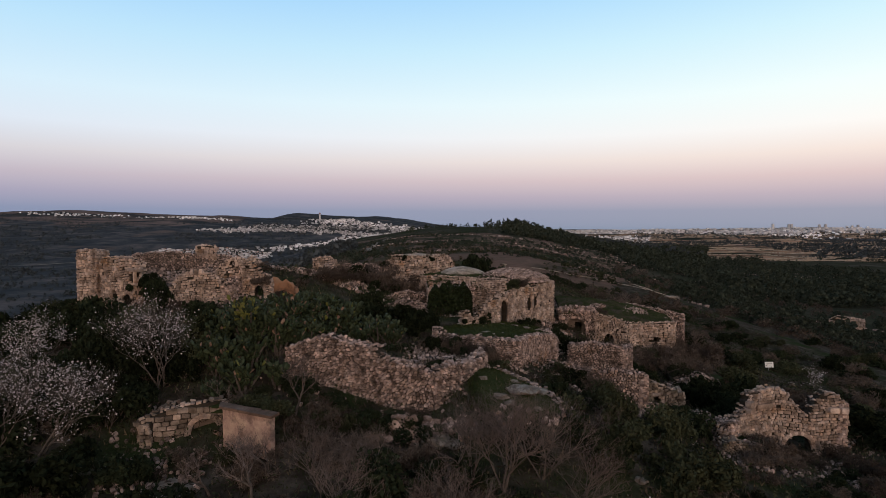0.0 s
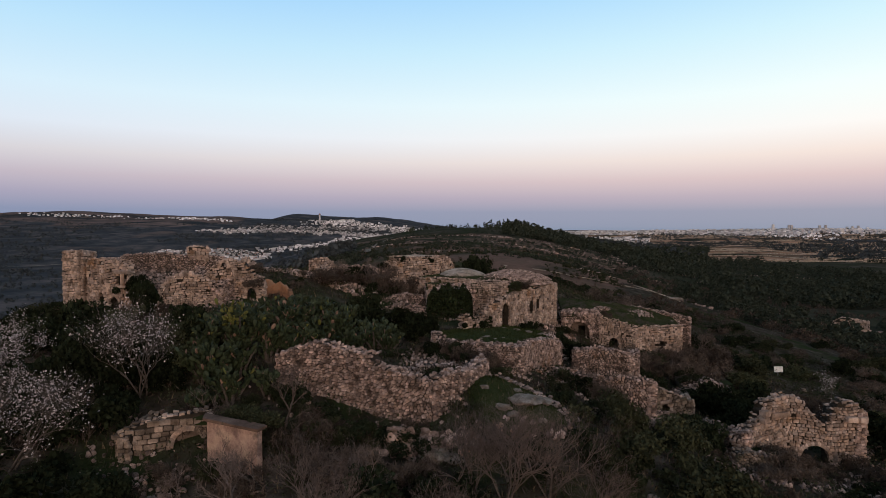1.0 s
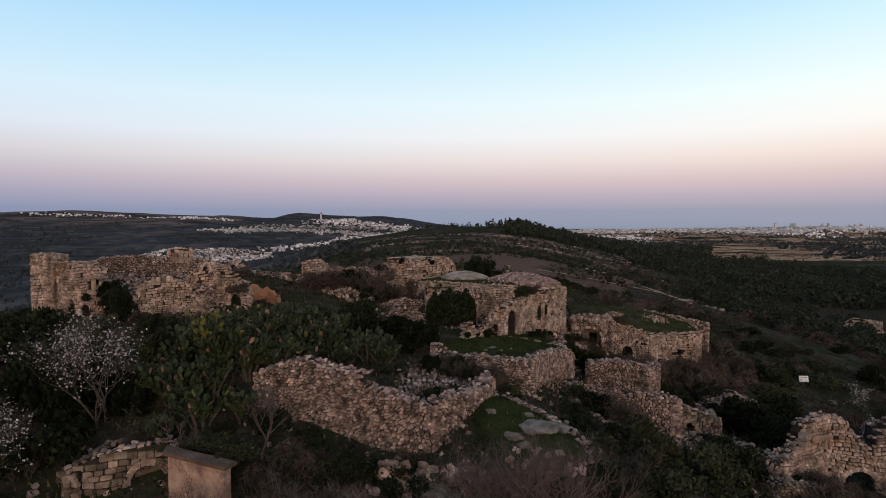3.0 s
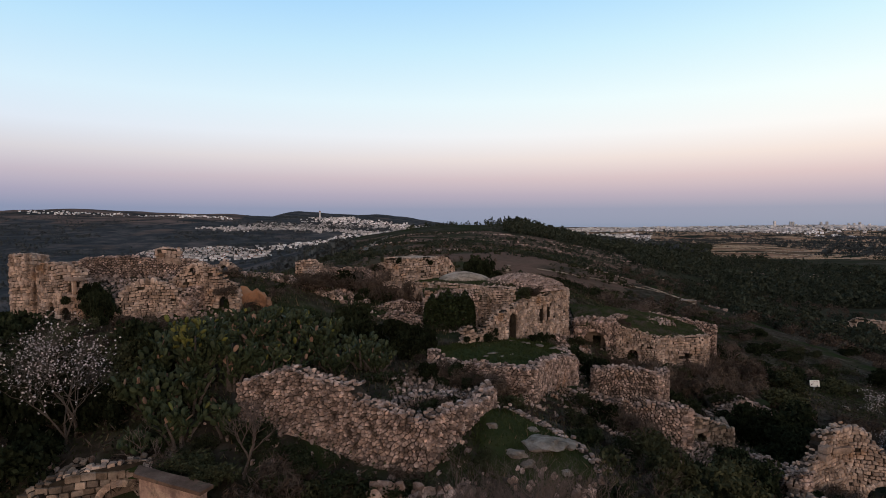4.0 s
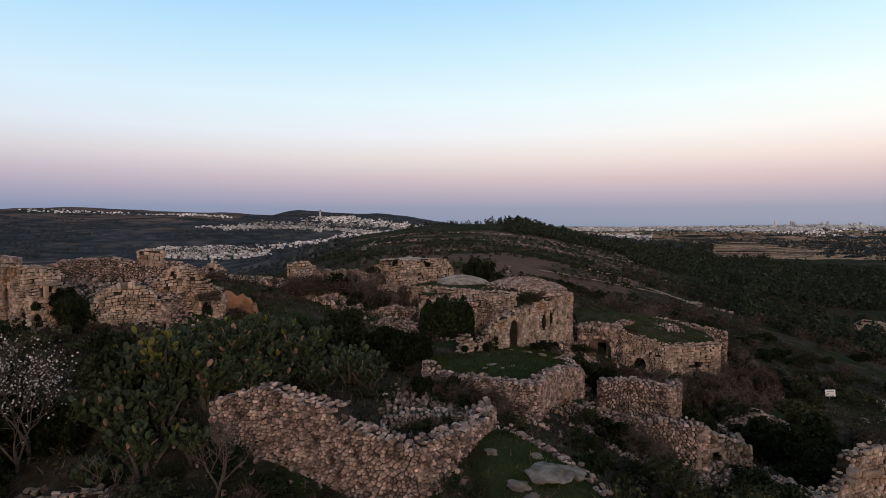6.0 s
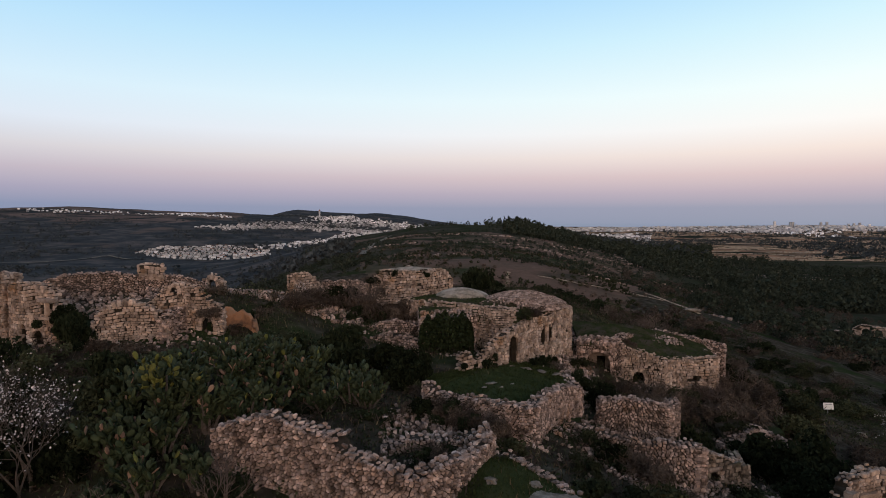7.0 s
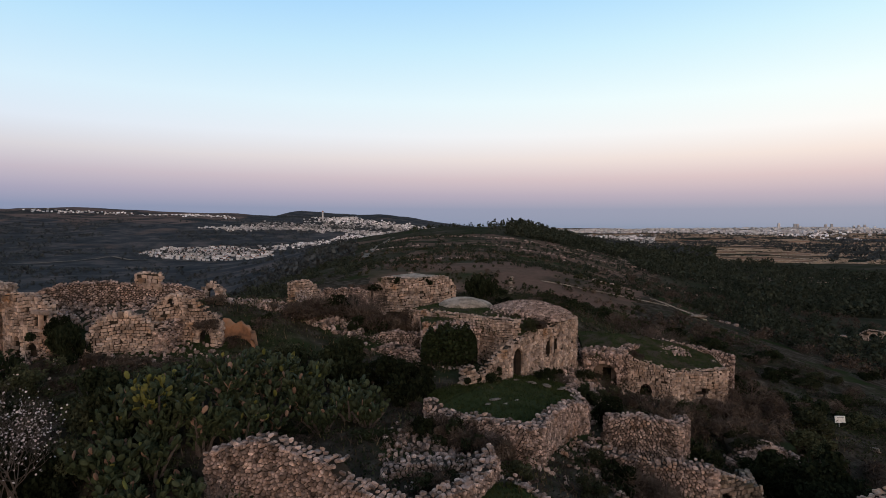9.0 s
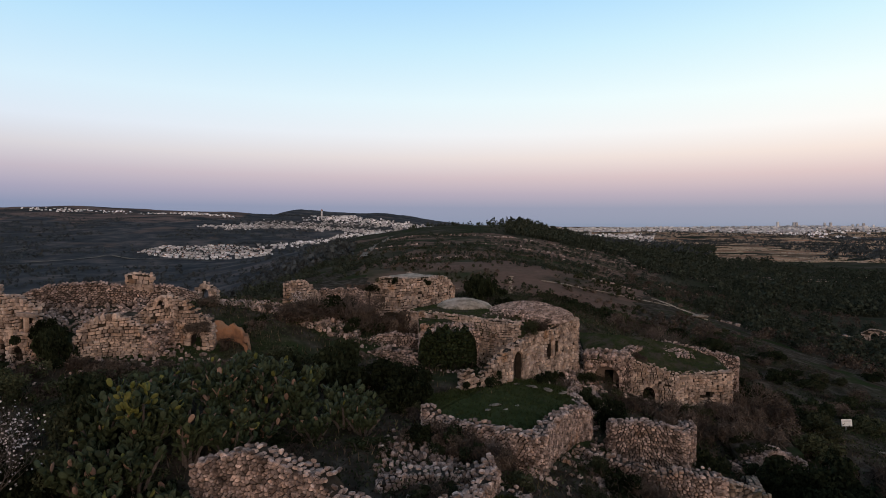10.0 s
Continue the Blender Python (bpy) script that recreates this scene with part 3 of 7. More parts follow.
def slab(name, corners, material, parent, thick=0.3, bulge=None, step=0.6, label="", at=None):
    """A flat or swelling roof or floor over a quadrangle of (x, y, z) corners; bulge(u, v) adds height."""
    c = [Vector(q) for q in corners]
    at = Vector(at) if at is not None else Vector(parent.location)
    nu = max(2, int((c[1] - c[0]).length / step))
    nv = max(2, int((c[3] - c[0]).length / step))
    v, f = [], []
    for lay in (0, 1):
        for j in range(nv + 1):
            for i in range(nu + 1):
                u, w = i / nu, j / nv
                p = c[0].lerp(c[1], u).lerp(c[3].lerp(c[2], u), w)
                z = p.z - (thick if lay else 0)
                if bulge and not lay:
                    z += bulge(u, w, p)
                v.append((p.x - at.x, p.y - at.y, z - at.z))
    n1 = (nu + 1) * (nv + 1)
    if material in (M_TURF, M_ROOFTURF):
        q = random.Random(nu * 31 + nv)
        for _ in range(int((c[1] - c[0]).length * (c[3] - c[0]).length * (55 if material is M_TURF else 22))):
            i, j = q.randrange(nu), q.randrange(nv)
            e, g = q.random(), q.random()
            a0, a1, a2 = (Vector(v[(j + dj) * (nu + 1) + i + di]) for di, dj in ((0, 0), (1, 0), (0, 1)))
            GRASS_SPOTS.append(tuple(a0 + (a1 - a0) * e + (a2 - a0) * g + at))

    def ix(i, j, lay):
        return lay * n1 + j * (nu + 1) + i

    for j in range(nv):
        for i in range(nu):
            f.append((ix(i, j, 0), ix(i + 1, j, 0), ix(i + 1, j + 1, 0), ix(i, j + 1, 0)))
            f.append((ix(i, j + 1, 1), ix(i + 1, j + 1, 1), ix(i + 1, j, 1), ix(i, j, 1)))
    for i in range(nu):
        f.append((ix(i, 0, 1), ix(i + 1, 0, 1), ix(i + 1, 0, 0), ix(i, 0, 0)))
        f.append((ix(i + 1, nv, 1), ix(i, nv, 1), ix(i, nv, 0), ix(i + 1, nv, 0)))
    for j in range(nv):
        f.append((ix(0, j + 1, 1), ix(0, j, 1), ix(0, j, 0), ix(0, j + 1, 0)))
        f.append((ix(nu, j, 1), ix(nu, j + 1, 1), ix(nu, j + 1, 0), ix(nu, j, 0)))
    return part(name, mesh(name, v, f, material), parent, None, label)


def lumps(x, y, amount=0.25, size=1.2, seed=5):
    return amount * float(fbm(np.array([x / size]), np.array([y / size]), 3, seed)[0])


# ---- ground: one sheet to the horizon ----
def build_ground():
    n, b, a = 180, 0.036, 13.9
    xs = a * np.sinh(b * np.arange(-n, n + 1))
    ys = 40 + a * np.sinh(b * np.arange(-n, n + 1))
    X, Y = np.meshgrid(xs, ys)
    Z = height(X, Y)
    v = np.stack([X, Y, Z], -1).reshape(-1, 3)
    m = 2 * n + 1
    i, j = np.meshgrid(np.arange(m - 1), np.arange(m - 1))
    q = (j * m + i).reshape(-1)
    f = np.stack([q, q + 1, q + 1 + m, q + m], -1)
    cx, cy = (xs[:-1] + xs[1:]) / 2, (ys[:-1] + ys[1:]) / 2
    CX, CY = np.meshgrid(cx, cy)
    kind = np.zeros(CX.shape, int)
    R = np.hypot(CX, CY - 45)
    wob = fbm(CX / 120, CY / 120, 4, 31)
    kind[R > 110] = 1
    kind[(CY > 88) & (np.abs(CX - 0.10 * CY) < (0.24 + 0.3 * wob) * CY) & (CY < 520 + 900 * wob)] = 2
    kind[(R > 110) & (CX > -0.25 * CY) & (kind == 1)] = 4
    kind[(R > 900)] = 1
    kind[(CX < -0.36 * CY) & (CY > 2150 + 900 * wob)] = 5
    kind[(CX > 0.14 * CY) & (CY > 1000 - 420 * (CX > 0.27 * CY)) & (wob > -0.08)] = 3
    me = bpy.data.meshes.new("ground")
    me.from_pydata(v.tolist(), [], f.tolist())
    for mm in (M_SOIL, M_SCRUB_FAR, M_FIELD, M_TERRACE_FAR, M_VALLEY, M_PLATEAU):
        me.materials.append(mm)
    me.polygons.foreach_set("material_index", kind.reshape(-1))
    me.shade_smooth()
    tagged(new("ground", me), "stony hilltop with dark scrub, running out to hills and valleys", "ground", kind="structure")


build_ground()

# ---- the domed house above the terrace ----
HU, HV = Vector((0.588, 0.809, 0)), Vector((-0.809, 0.588, 0))
HO = Vector((5.69, 53.3, 0))


def hp(u, v, z=0.0):
    p = HO + HU * u + HV * v
    return (p.x, p.y, z)


def hp2(u, v):
    return hp(u, v)[:2]


def dome(name, parent, centre, radius, rise, material, cobbled=0, seed=3, label=""):
    """A shallow dome; cobbled: how many small stones lie in it."""
    r = random.Random(seed)
    at = parent.location
    v, f = [], []
    rings, seg = (8, 28) if cobbled else (6, 20)
    for k in range(rings + 1):
        a = k / rings
        rad = radius * a
        for s in range(seg):
            t = 2 * math.pi * s / seg
            x, y = centre[0] + rad * math.cos(t), centre[1] + rad * math.sin(t)
            v.append((x - at.x, y - at.y, centre[2] + rise * (1 - a ** 1.8) - at.z - (0.3 if k == rings else 0) + lumps(x, y, 0.2, 0.9, seed)))
    for k in range(rings):
        for s in range(seg):
            a, b = k * seg + s, k * seg + (s + 1) % seg
            f.append((a, a + seg, b + seg, b))
    d = part(name, mesh(name, v, f, material, cobbled > 0), parent, None, label)
    if cobbled:
        heap = Heap()
        for _ in range(cobbled):
            a, t = math.sqrt(r.random()), r.uniform(0, 2 * math.pi)
            rad = radius * a
            k = r.uniform(0.08, 0.15)
            m = Matrix.Translation((centre[0] + rad * math.cos(t), centre[1] + rad * math.sin(t), centre[2] + rise * (1 - a ** 1.8) + lumps(centre[0] + rad * math.cos(t), centre[1] + rad * math.sin(t), 0.2, 0.9, seed) + 0.01)) @ Euler((r.uniform(-0.4, 0.4), r.uniform(-0.4, 0.4), t)).to_matrix().to_4x4() @ Matrix.Diagonal((k, k * 1.2, k * 0.8, 1))
            sv, sf = r.choice(RUBBLE)
            q = np.array(m)
            heap.add(sv @ q[:3, :3].T + q[:3, 3], sf)
        tagged(part("cobbles", heap.mesh("cobbles", M_RUBBLE_J, at), d), kind="stuff")
    return d


house = root("stone_house", HO, "ruined limestone village house with arched doorway and two shallow domes", "house")
wall([hp2(-5.9, 1.0), hp2(-5.2, 0.75), hp2(-4.9, 0.65), hp2(-4.2, 0.4), hp2(-2.9, 0.05), hp2(0.6, 0)], (1.75, 1.6, 0.9, 1.2, 2.15, 3.0), (-0.1, 0, 0, 0, 0, 0), 0.55, (0.34, 0.24), "coursed", [(5.6, 0.66, -0.3, 1.55)], parent=house, parts=150, seed=11, label="courtyard wall broken down in steps, with an arched door", cap=True, stretch=5.0)
wall([hp2(0.6, 0), hp2(10.25, 0)], (3.0, 3.27), (0, -0.75), 0.34, (0.34, 0.24), "coursed", [(4.05, 0.36, 0.8, 1.95, 0), (5.3, 0.36, 0.8, 1.95, 0)], parent=house, parts=250, seed=12, ragged=0.07, label="front wall with a pair of narrow windows")
for k in range(4):
    p = Vector(hp(0.6 + 4.68, 0.04, 0.92 + 0.3 * k))
    part("mullion", LIBS["blocks"][1][k], house, Matrix.Translation(p - house.location) @ Matrix.Rotation(math.atan2(HU.y, HU.x), 4, "Z") @ Matrix.Diagonal((0.42, 0.3, 0.31, 1)))
wall([hp2(1.2, 12), hp2(0.9, 3.4), hp2(0.6, 0.9)], (3.85, 3.95, 4.05), (1.2, 0.6, 0.2), 0.6, (0.34, 0.24), "coursed", parent=house, parts=110, seed=13, ragged=0.06, stretch=10)
wall([hp2(10.25, 0), hp2(10.25, 12)], (3.27, 3.4), (-0.8, 0), 0.6, (0.42, 0.3), "coursed", parent=house, parts=40, seed=14, ragged=0.07)
wall([hp2(10.25, 12), hp2(1.2, 12)], (3.4, 3.8), (0, 1), 0.6, (0.42, 0.3), "coursed", parent=house, parts=30, seed=15, ragged=0.07)


def house_roof(u, v, p):
    rise = 0.85 * float(sstep(0.02, 0.16, np.array(v))) * (1 - 0.6 * float(sstep(0.45, 0.95, np.array(u))))
    return rise + lumps(p.x, p.y, 0.25, 0.9)


slab("roof", [hp(0.75, 0.25, 2.95), hp(10.0, 0.25, 3.1), hp(10.0, 11.8, 3.1), hp(1.3, 11.8, 3.0)], M_ROOFTURF, house, 0.35, house_roof, 0.4, "earth roof grown over with weeds")
dome("dome", house, (1.78, 64.0, 3.75), 2.9, 0.85, M_DOME, 0, 4, "pale plastered dome")
dome("dome", house, (7.2, 61.3, 3.6), 3.9, 1.05, M_RUBBLE_J, 1500, 5, "pale plastered dome, half covered by stones")
slab("stone_bank", [hp(1.6, 2.0, 3.4), hp(7.6, 0.9, 3.25), hp(8.2, 6.4, 3.6), hp(1.8, 7.0, 3.7)], M_ROOFTURF, house, 0.3, lambda u, v, p: 0.85 * math.sin(math.pi * min(1, u * 1.1)) ** 0.7 * math.sin(math.pi * min(1, 0.15 + v)) + lumps(p.x, p.y, 0.25, 0.9), 0.4, "mound of small stones and weeds on the roof")
heap, rr = Heap(), random.Random(66)
for _ in range(1500):
    gu, gv = rr.uniform(0, 1), rr.random()
    if rr.random() > sstep(0.12, 0.42, np.array(gu)) + 0.12:
        continue
    q0 = Vector(hp(1.6 + 6.4 * gu, 1.2 + 5.4 * gv, 3.38 + 0.3 * gv + 0.85 * math.sin(math.pi * min(1, gu * 1.1)) ** 0.7 * math.sin(math.pi * min(1, 0.15 + gv))))
    k = rr.uniform(0.09, 0.2)
    a = np.array(Matrix.Translation(q0) @ Euler((rr.uniform(0, 6), rr.uniform(0, 6), rr.uniform(0, 6))).to_matrix().to_4x4() @ Matrix.Diagonal((k, k * 1.3, k * 0.8, 1)))
    sv, sf = rr.choice(RUBBLE)
    heap.add(sv @ a[:3, :3].T + a[:3, 3], sf)
tagged(part("cobbles", heap.mesh("cobbles", M_RUBBLE_J, house.location), house), kind="stuff")

# ---- ivy-grown room beside it, and the rubble wall behind the thicket ----
annex = root("ruined_room", (0.3, 55, 0.5), "ruined stone room with a grassy roof, walls grown over with ivy", "ruin")
wall([(-1.7, 54.2), (2.6, 54.8)], (3.25, 3.5), (0.4, 0.3), 0.5, parent=annex, parts=60, seed=21)
wall([(-2.2, 60.0), (-1.7, 54.2)], (3.3, 3.25), (0.8, 0.4), 0.5, parent=annex, parts=40, seed=22)
slab("roof", [(-1.8, 54.4, 3.2), (2.5, 55.0, 3.35), (2.4, 59.5, 3.6), (-2.2, 60, 3.4)], M_ROOFTURF, annex, 0.3, lambda u, v, p: lumps(p.x, p.y, 0.4, 0.8), 0.4, "grassy roof")
wall([(-5.9, 55.6), (-4.4, 55.0), (-2.6, 54.2), (-1.8, 53.4)], (1.3, 1.9, 1.6, 0.9), (0.0, -0.1, -0.3, -0.6), 1.2, label="steep pile of rubble beside an ivy-grown room", seed=24, parts=150, ragged=0.4)
wall([(-6.6, 58.2), (-4.0, 57.6), (-1.9, 57.8)], (1.9, 2.5, 2.1), (0.7, 0.7, 0.6), 0.9, label="low tumbled rubble wall behind a thicket", seed=23, ragged=0.3)

# ---- the green terrace with its retaining walls ----
wall([(-1.1, 42.9), (-0.3, 42.3), (2.0, 41.0), (3.6, 39.6)], (1.45, 0.85, 0.95, 1.05), (-0.4, -0.5, -0.8, -1.3), 0.8, (0.30, 0.22), name="retaining_wall", label="bulging rubble retaining wall of a green terrace", group="terrace walls", seed=31, parts=200)
wall([(3.5, 39.7), (4.4, 39.2), (5.3, 39.9), (5.9, 41.6), (7.0, 44.0), (8.3, 46.3), (9.5, 47.6)], (1.05, 1.1, 1.0, 0.8, 0.55, 0.2, -0.35), (-1.4, -1.5, -1.7, -1.8, -2.0, -2.4, -2.6), 0.8, (0.30, 0.22), name="retaining_wall", label="rounded rubble retaining wall of a green terrace", group="terrace walls", seed=32, parts=260, stretch=3)
wall([(9.5, 47.6), (9.4, 50.5), (9.0, 52.5)], (-0.35, -0.3, -0.4), (-2.6, -2.2, -1.5), 0.6, name="retaining_wall", label="rough end of the terrace wall", group="terrace walls", seed=33, parts=60)
terrace = root("terrace_lawn", (4, 46, 0), "flat grassy terrace before the domed house", "terrace", kind="structure")
slab("turf", [(-0.6, 42.9, 0.78), (3.9, 40.0, 0.62), (9.1, 47.8, -0.45), (4.2, 52.6, 0.2)], M_TURF, terrace, 1.4, lambda u, v, p: lumps(p.x, p.y, 0.35, 1.0, 8), 0.35)
slab("turf", [(-0.9, 43.0, 0.80), (4.2, 52.8, 0.16), (2.0, 52.6, 0.15), (-1.2, 49.5, 0.3)], M_TURF, terrace, 1.4, lambda u, v, p: lumps(p.x, p.y, 0.35, 1.0, 8), 0.35)
slab("turf", [(9.1, 47.8, -0.45), (9.1, 52.4, -0.5), (6.5, 54.0, -0.1), (4.2, 52.7, 0.19)], M_TURF, terrace, 1.0, lambda u, v, p: lumps(p.x, p.y, 0.35, 1.0, 8), 0.35)

# ---- the long house below, with grass on its roof ----
lower = root("lower_house", (19, 61, -4), "ruined stone house with arched openings and a grassy collapsed roof", "house")
wall([(12.3, 61.0), (14.0, 60.6), (16.0, 60.0)], (-0.5, -0.05, 0.1), (-2.8, -2.9, -3.0), 0.7, (0.34, 0.25), "rubble", [(1.7, 1.08, -3.4, -1.85)], parent=lower, parts=120, seed=41, label="wall with a wide arched recess")
wall([(16.0, 60.0), (19.4, 58.8)], (-0.1, -1.0), (-3.1, -3.7), 0.7, (0.32, 0.22), "coursed", [(1.35, 0.46, -3.9, -2.7)], parent=lower, parts=150, seed=43, label="wall with an arched window")
wall([(19.4, 58.8), (24.5, 60.0)], (-1.0, -1.1), (-4.0, -4.4), 0.7, (0.34, 0.24), "coursed", [(2.9, 0.24, -3.15, -2.6, 0)], parent=lower, parts=170, seed=44, ragged=0.06)
wall([(24.5, 60.0), (26.0, 66.5)], (-1.1, -1.2), (-4.4, -4.3), 0.7, (0.34, 0.24), "coursed", parent=lower, parts=30, seed=45)
wall([(19.0, 67.5), (23.0, 67.0), (27.2, 64.6)], (0.0, -0.2, -1.0), (-1.8, -2.4, -4), 0.8, parent=lower, parts=40, seed=46, ragged=0.25)
wall([(26.0, 66.5), (13.0, 67.5)], (-0.9, 0.3), (-4, -1), 0.5, parent=lower, parts=10, seed=47)
wall([(12.6, 67.5), (12.3, 61.0)], (0.4, -0.4), (-1, -2.6), 0.5, parent=lower, parts=20, seed=48)
slab("roof", [(12.4, 61.0, -0.25), (16.2, 60.2, 0.1), (19.0, 67.4, 0.35), (13.0, 67.3, 0.9)], M_ROOFTURF, lower, 0.3, lambda u, v, p: 0.45 * math.sin(math.pi * u) * math.sin(math.pi * v) + lumps(p.x, p.y, 0.4, 0.9), 0.4, "grassy earth roof")
slab("roof", [(16.2, 60.2, -0.05), (19.5, 59.1, -1.05), (22.5, 67.0, -0.2), (19.0, 67.4, 0.35)], M_ROOFTURF, lower, 0.3, lambda u, v, p: lumps(p.x, p.y, 0.4, 0.9), 0.4, "grassy earth roof")
slab("roof", [(19.5, 59.1, -1.05), (24.3, 60.2, -1.15), (25.8, 66.3, -1.0), (22.5, 67.0, -0.2)], M_ROOFTURF, lower, 0.3, lambda u, v, p: lumps(p.x, p.y, 0.4, 0.9), 0.4, "grassy earth roof")
wall([(15.4, 60.1), (15.9, 60.6), (16.8, 61.8), (18.0, 63.4)], (0.25, 0.5, 0.45, 0.45), (-0.6, -0.3, -0.1, 0.2), 0.8, (0.3, 0.24), label="heap of loose stones along a grassy roof edge", seed=49, parts=40, ragged=0.2, deep=0.3)

# ---- the rounded wall and the rubble wall below the terrace ----
wall([(10.1, 46.6), (10.4, 46.0), (12.0, 45.45), (13.4, 45.2), (14.4, 45.2), (15.3, 45.9), (15.6, 47.0)], (-0.6, -0.55, -0.42, -0.5, -0.85, -0.72, -0.8), (-2.6, -2.7, -3.2, -3.6, -3.7, -3.5, -3.2), 0.8, (0.30, 0.22), label="rounded rubble wall lit by the afterglow", seed=51, parts=300, ragged=0.1)
wall([(7.6, 44.3), (8.8, 43.6), (10.0, 43.0), (11.5, 42.0), (13.3, 41.5), (14.95, 41.4)], (-1.5, -1.6, -1.75, -2.0, -1.65, -1.85), (-2.7, -2.9, -3.2, -3.8, -4.6, -5.3), 0.9, (0.33, 0.25), label="broken rubble wall stepping down the slope", seed=52, parts=220, stretch=5, ragged=0.25)
wall([(15.0, 41.4), (15.4, 43.4)], (-1.85, -2.5), (-5.3, -5.0), 0.7, (0.33, 0.25), label="broken wall end above a steep drop", seed=53, parts=60)
wall([(15.6, 43.3), (17.2, 43.9), (18.9, 44.2)], (-2.75, -3.45, -4.2), (-5.9, -6.0, -6.3), 0.7, (0.36, 0.28), "coursed", [(1.0, 0.36, -6.6, -4.2, 1)], label="small ruined hut wall of rubble with a dark doorway", seed=54, parts=150, grey=True)
wall([(18.9, 44.2), (19.9, 47.8)], (-4.2, -4.6), (-6.3, -6.4), 0.6, (0.42, 0.3), "blocks", label="side of a small ruined hut", seed=55, parts=40, grey=True)

# ---- the vaulted hollow ----
wall([(20.8, 51.0), (22.2, 51.6), (24.2, 52.4), (26.4, 52.6)], (-5.4, -4.8, -4.7, -5.8), (-7.4, -7.6, -7.6, -7.6), 1.0, (0.36, 0.26), "rubble", [(3.0, 1.5, -8.5, -6.4)], label="rubble arch over the dark mouth of a vault", seed=61, parts=120, ragged=0.25)
wall([(22.2, 55.0), (26.4, 55.6)], (-4.9, -4.9), (-7.4, -7.4), 0.5, label="back wall of a dark vault", seed=62, parts=10, cap=False)
vault_roof = root("vault_roof", (24, 53, -5), "collapsed earth roof over a vault", "roof")
slab("earth", [(20.9, 51.7, -5.1), (26.4, 53.2, -5.4), (26.4, 55.6, -5.0), (21.5, 55.0, -4.9)], M_SOIL, vault_roof, 0.35, lambda u, v, p: lumps(p.x, p.y, 0.4, 0.9), 0.5)

# ---- the gabled ruin on the slope ----
gable = root("gabled_ruin", (23.5, 38.5, -5.5), "roofless stone ruin with two broken gables", "ruin")
wall([(19.0, 37.3), (20.0, 38.3), (21.15, 39.0), (21.4, 39.2), (23.4, 39.9), (24.3, 39.7), (24.7, 39.5), (25.5, 39.3), (26.0, 39.3), (26.7, 39.3), (27.4, 39.2), (28.2, 39.1)], (-4.6, -4.1, -3.7, -2.65, -2.45, -2.6, -3.4, -4.35, -3.4, -2.5, -2.75, -3.3), (-6.0, -6.2, -6.5, -6.6, -6.9, -7.0, -7.1, -7.2, -7.2, -7.2, -7.2, -7.2), 0.7, (0.34, 0.25), "coursed", [(6.95, 0.85, -8.0, -6.5)], parent=gable, parts=280, seed=71, ragged=0.12, stretch=4.5, label="front wall with an arch at its foot")
wall([(28.2, 39.1), (29.0, 43.5)], (-3.3, -4.2), (-6.4, -6.4), 0.7, parent=gable, parts=30, seed=72, ragged=0.3)
wall([(18.2, 41.5), (19.0, 37.3)], (-4.6, -4.0), (-6.3, -6.0), 0.7, parent=gable, parts=60, seed=73, ragged=0.2)
wall([(18.0, 35.6), (19.8, 35.9), (21.6, 36.3)], (-4.7, -5.0, -5.4), (-6.2, -6.2, -6.3), 0.8, parent=gable, parts=60, seed=74, ragged=0.2, label="lower outwork of mossy rubble", grey=True)
for name, (x, y, z), sc, turn in (("lintel", (22.55, 39.55, -3.62), (1.45, 0.45, 0.36), 14), ("quoin", (21.35, 39.0, -3.35), (0.62, 0.5, 0.42), 30), ("quoin", (21.3, 38.97, -3.8), (0.55, 0.5, 0.42), 30), ("quoin", (27.2, 39.05, -3.75), (0.7, 0.45, 0.38), -5), ("quoin", (27.9, 39.0, -3.75), (0.5, 0.45, 0.42), -5)):
    part(name, LIBS["blocks"][1][sc[0] > 1], gable, Matrix.Translation(Vector((x, y, z)) - gable.location) @ Matrix.Rotation(radians(turn), 4, "Z") @ Matrix.Diagonal((*sc, 1)), "large pale dressed block")

# ---- the big rubble wall by the cactus thicket ----
wall([(-10.1, 34.8), (-8.9, 34.4), (-7.35, 34.0), (-6.1, 33.5), (-5.2, 33.0), (-4.3, 32.6), (-4.0, 32.4), (-3.0, 32.0), (-2.0, 31.7), (-0.9, 31.5), (-0.3, 31.6)], (1.5, 2.0, 2.4, 2.15, 2.05, 2.1, 1.5, 1.25, 1.1, 0.75, 0.7), (-0.3, -0.6, -0.9, -1.0, -1.1, -1.2, -1.3, -1.5, -1.9, -2.6, -2.8), 0.9, (0.31, 0.235), label="tall bulging wall of rough limestone rubble", seed=81, parts=300, stretch=3.5, ragged=0.1)
wall([(-0.5, 31.5), (0.4, 32.1), (1.3, 33.1), (2.1, 34.6), (2.6, 36.0)], (0.85, 1.15, 0.95, 0.9, 0.9), (-2.4, -1.6, -1.0, -0.6, -0.5), 0.8, (0.30, 0.23), label="rubble wall turning a corner of a roofless room", seed=82, parts=160, stretch=1)
wall([(-2.6, 36.0), (-1.6, 36.2), (0.5, 36.6), (2.4, 36.8)], (0.0, 0.5, 0.4, 0.9), (-0.3, -0.3, -0.3, -0.3), 0.8, (0.32, 0.24), label="back wall of a roofless room of rubble", seed=83, parts=150, ragged=0.4)
wall([(2.9, 36.1), (4.4, 34.6), (5.5, 33.0), (6.3, 31.0)], (-0.05, -0.35, -0.6, -1.0), (-0.6, -0.8, -1.3, -1.8), 0.5, (0.42, 0.24), label="low crumbling wall of pale stones on a grassy mound", seed=84, parts=120, ragged=0.1)

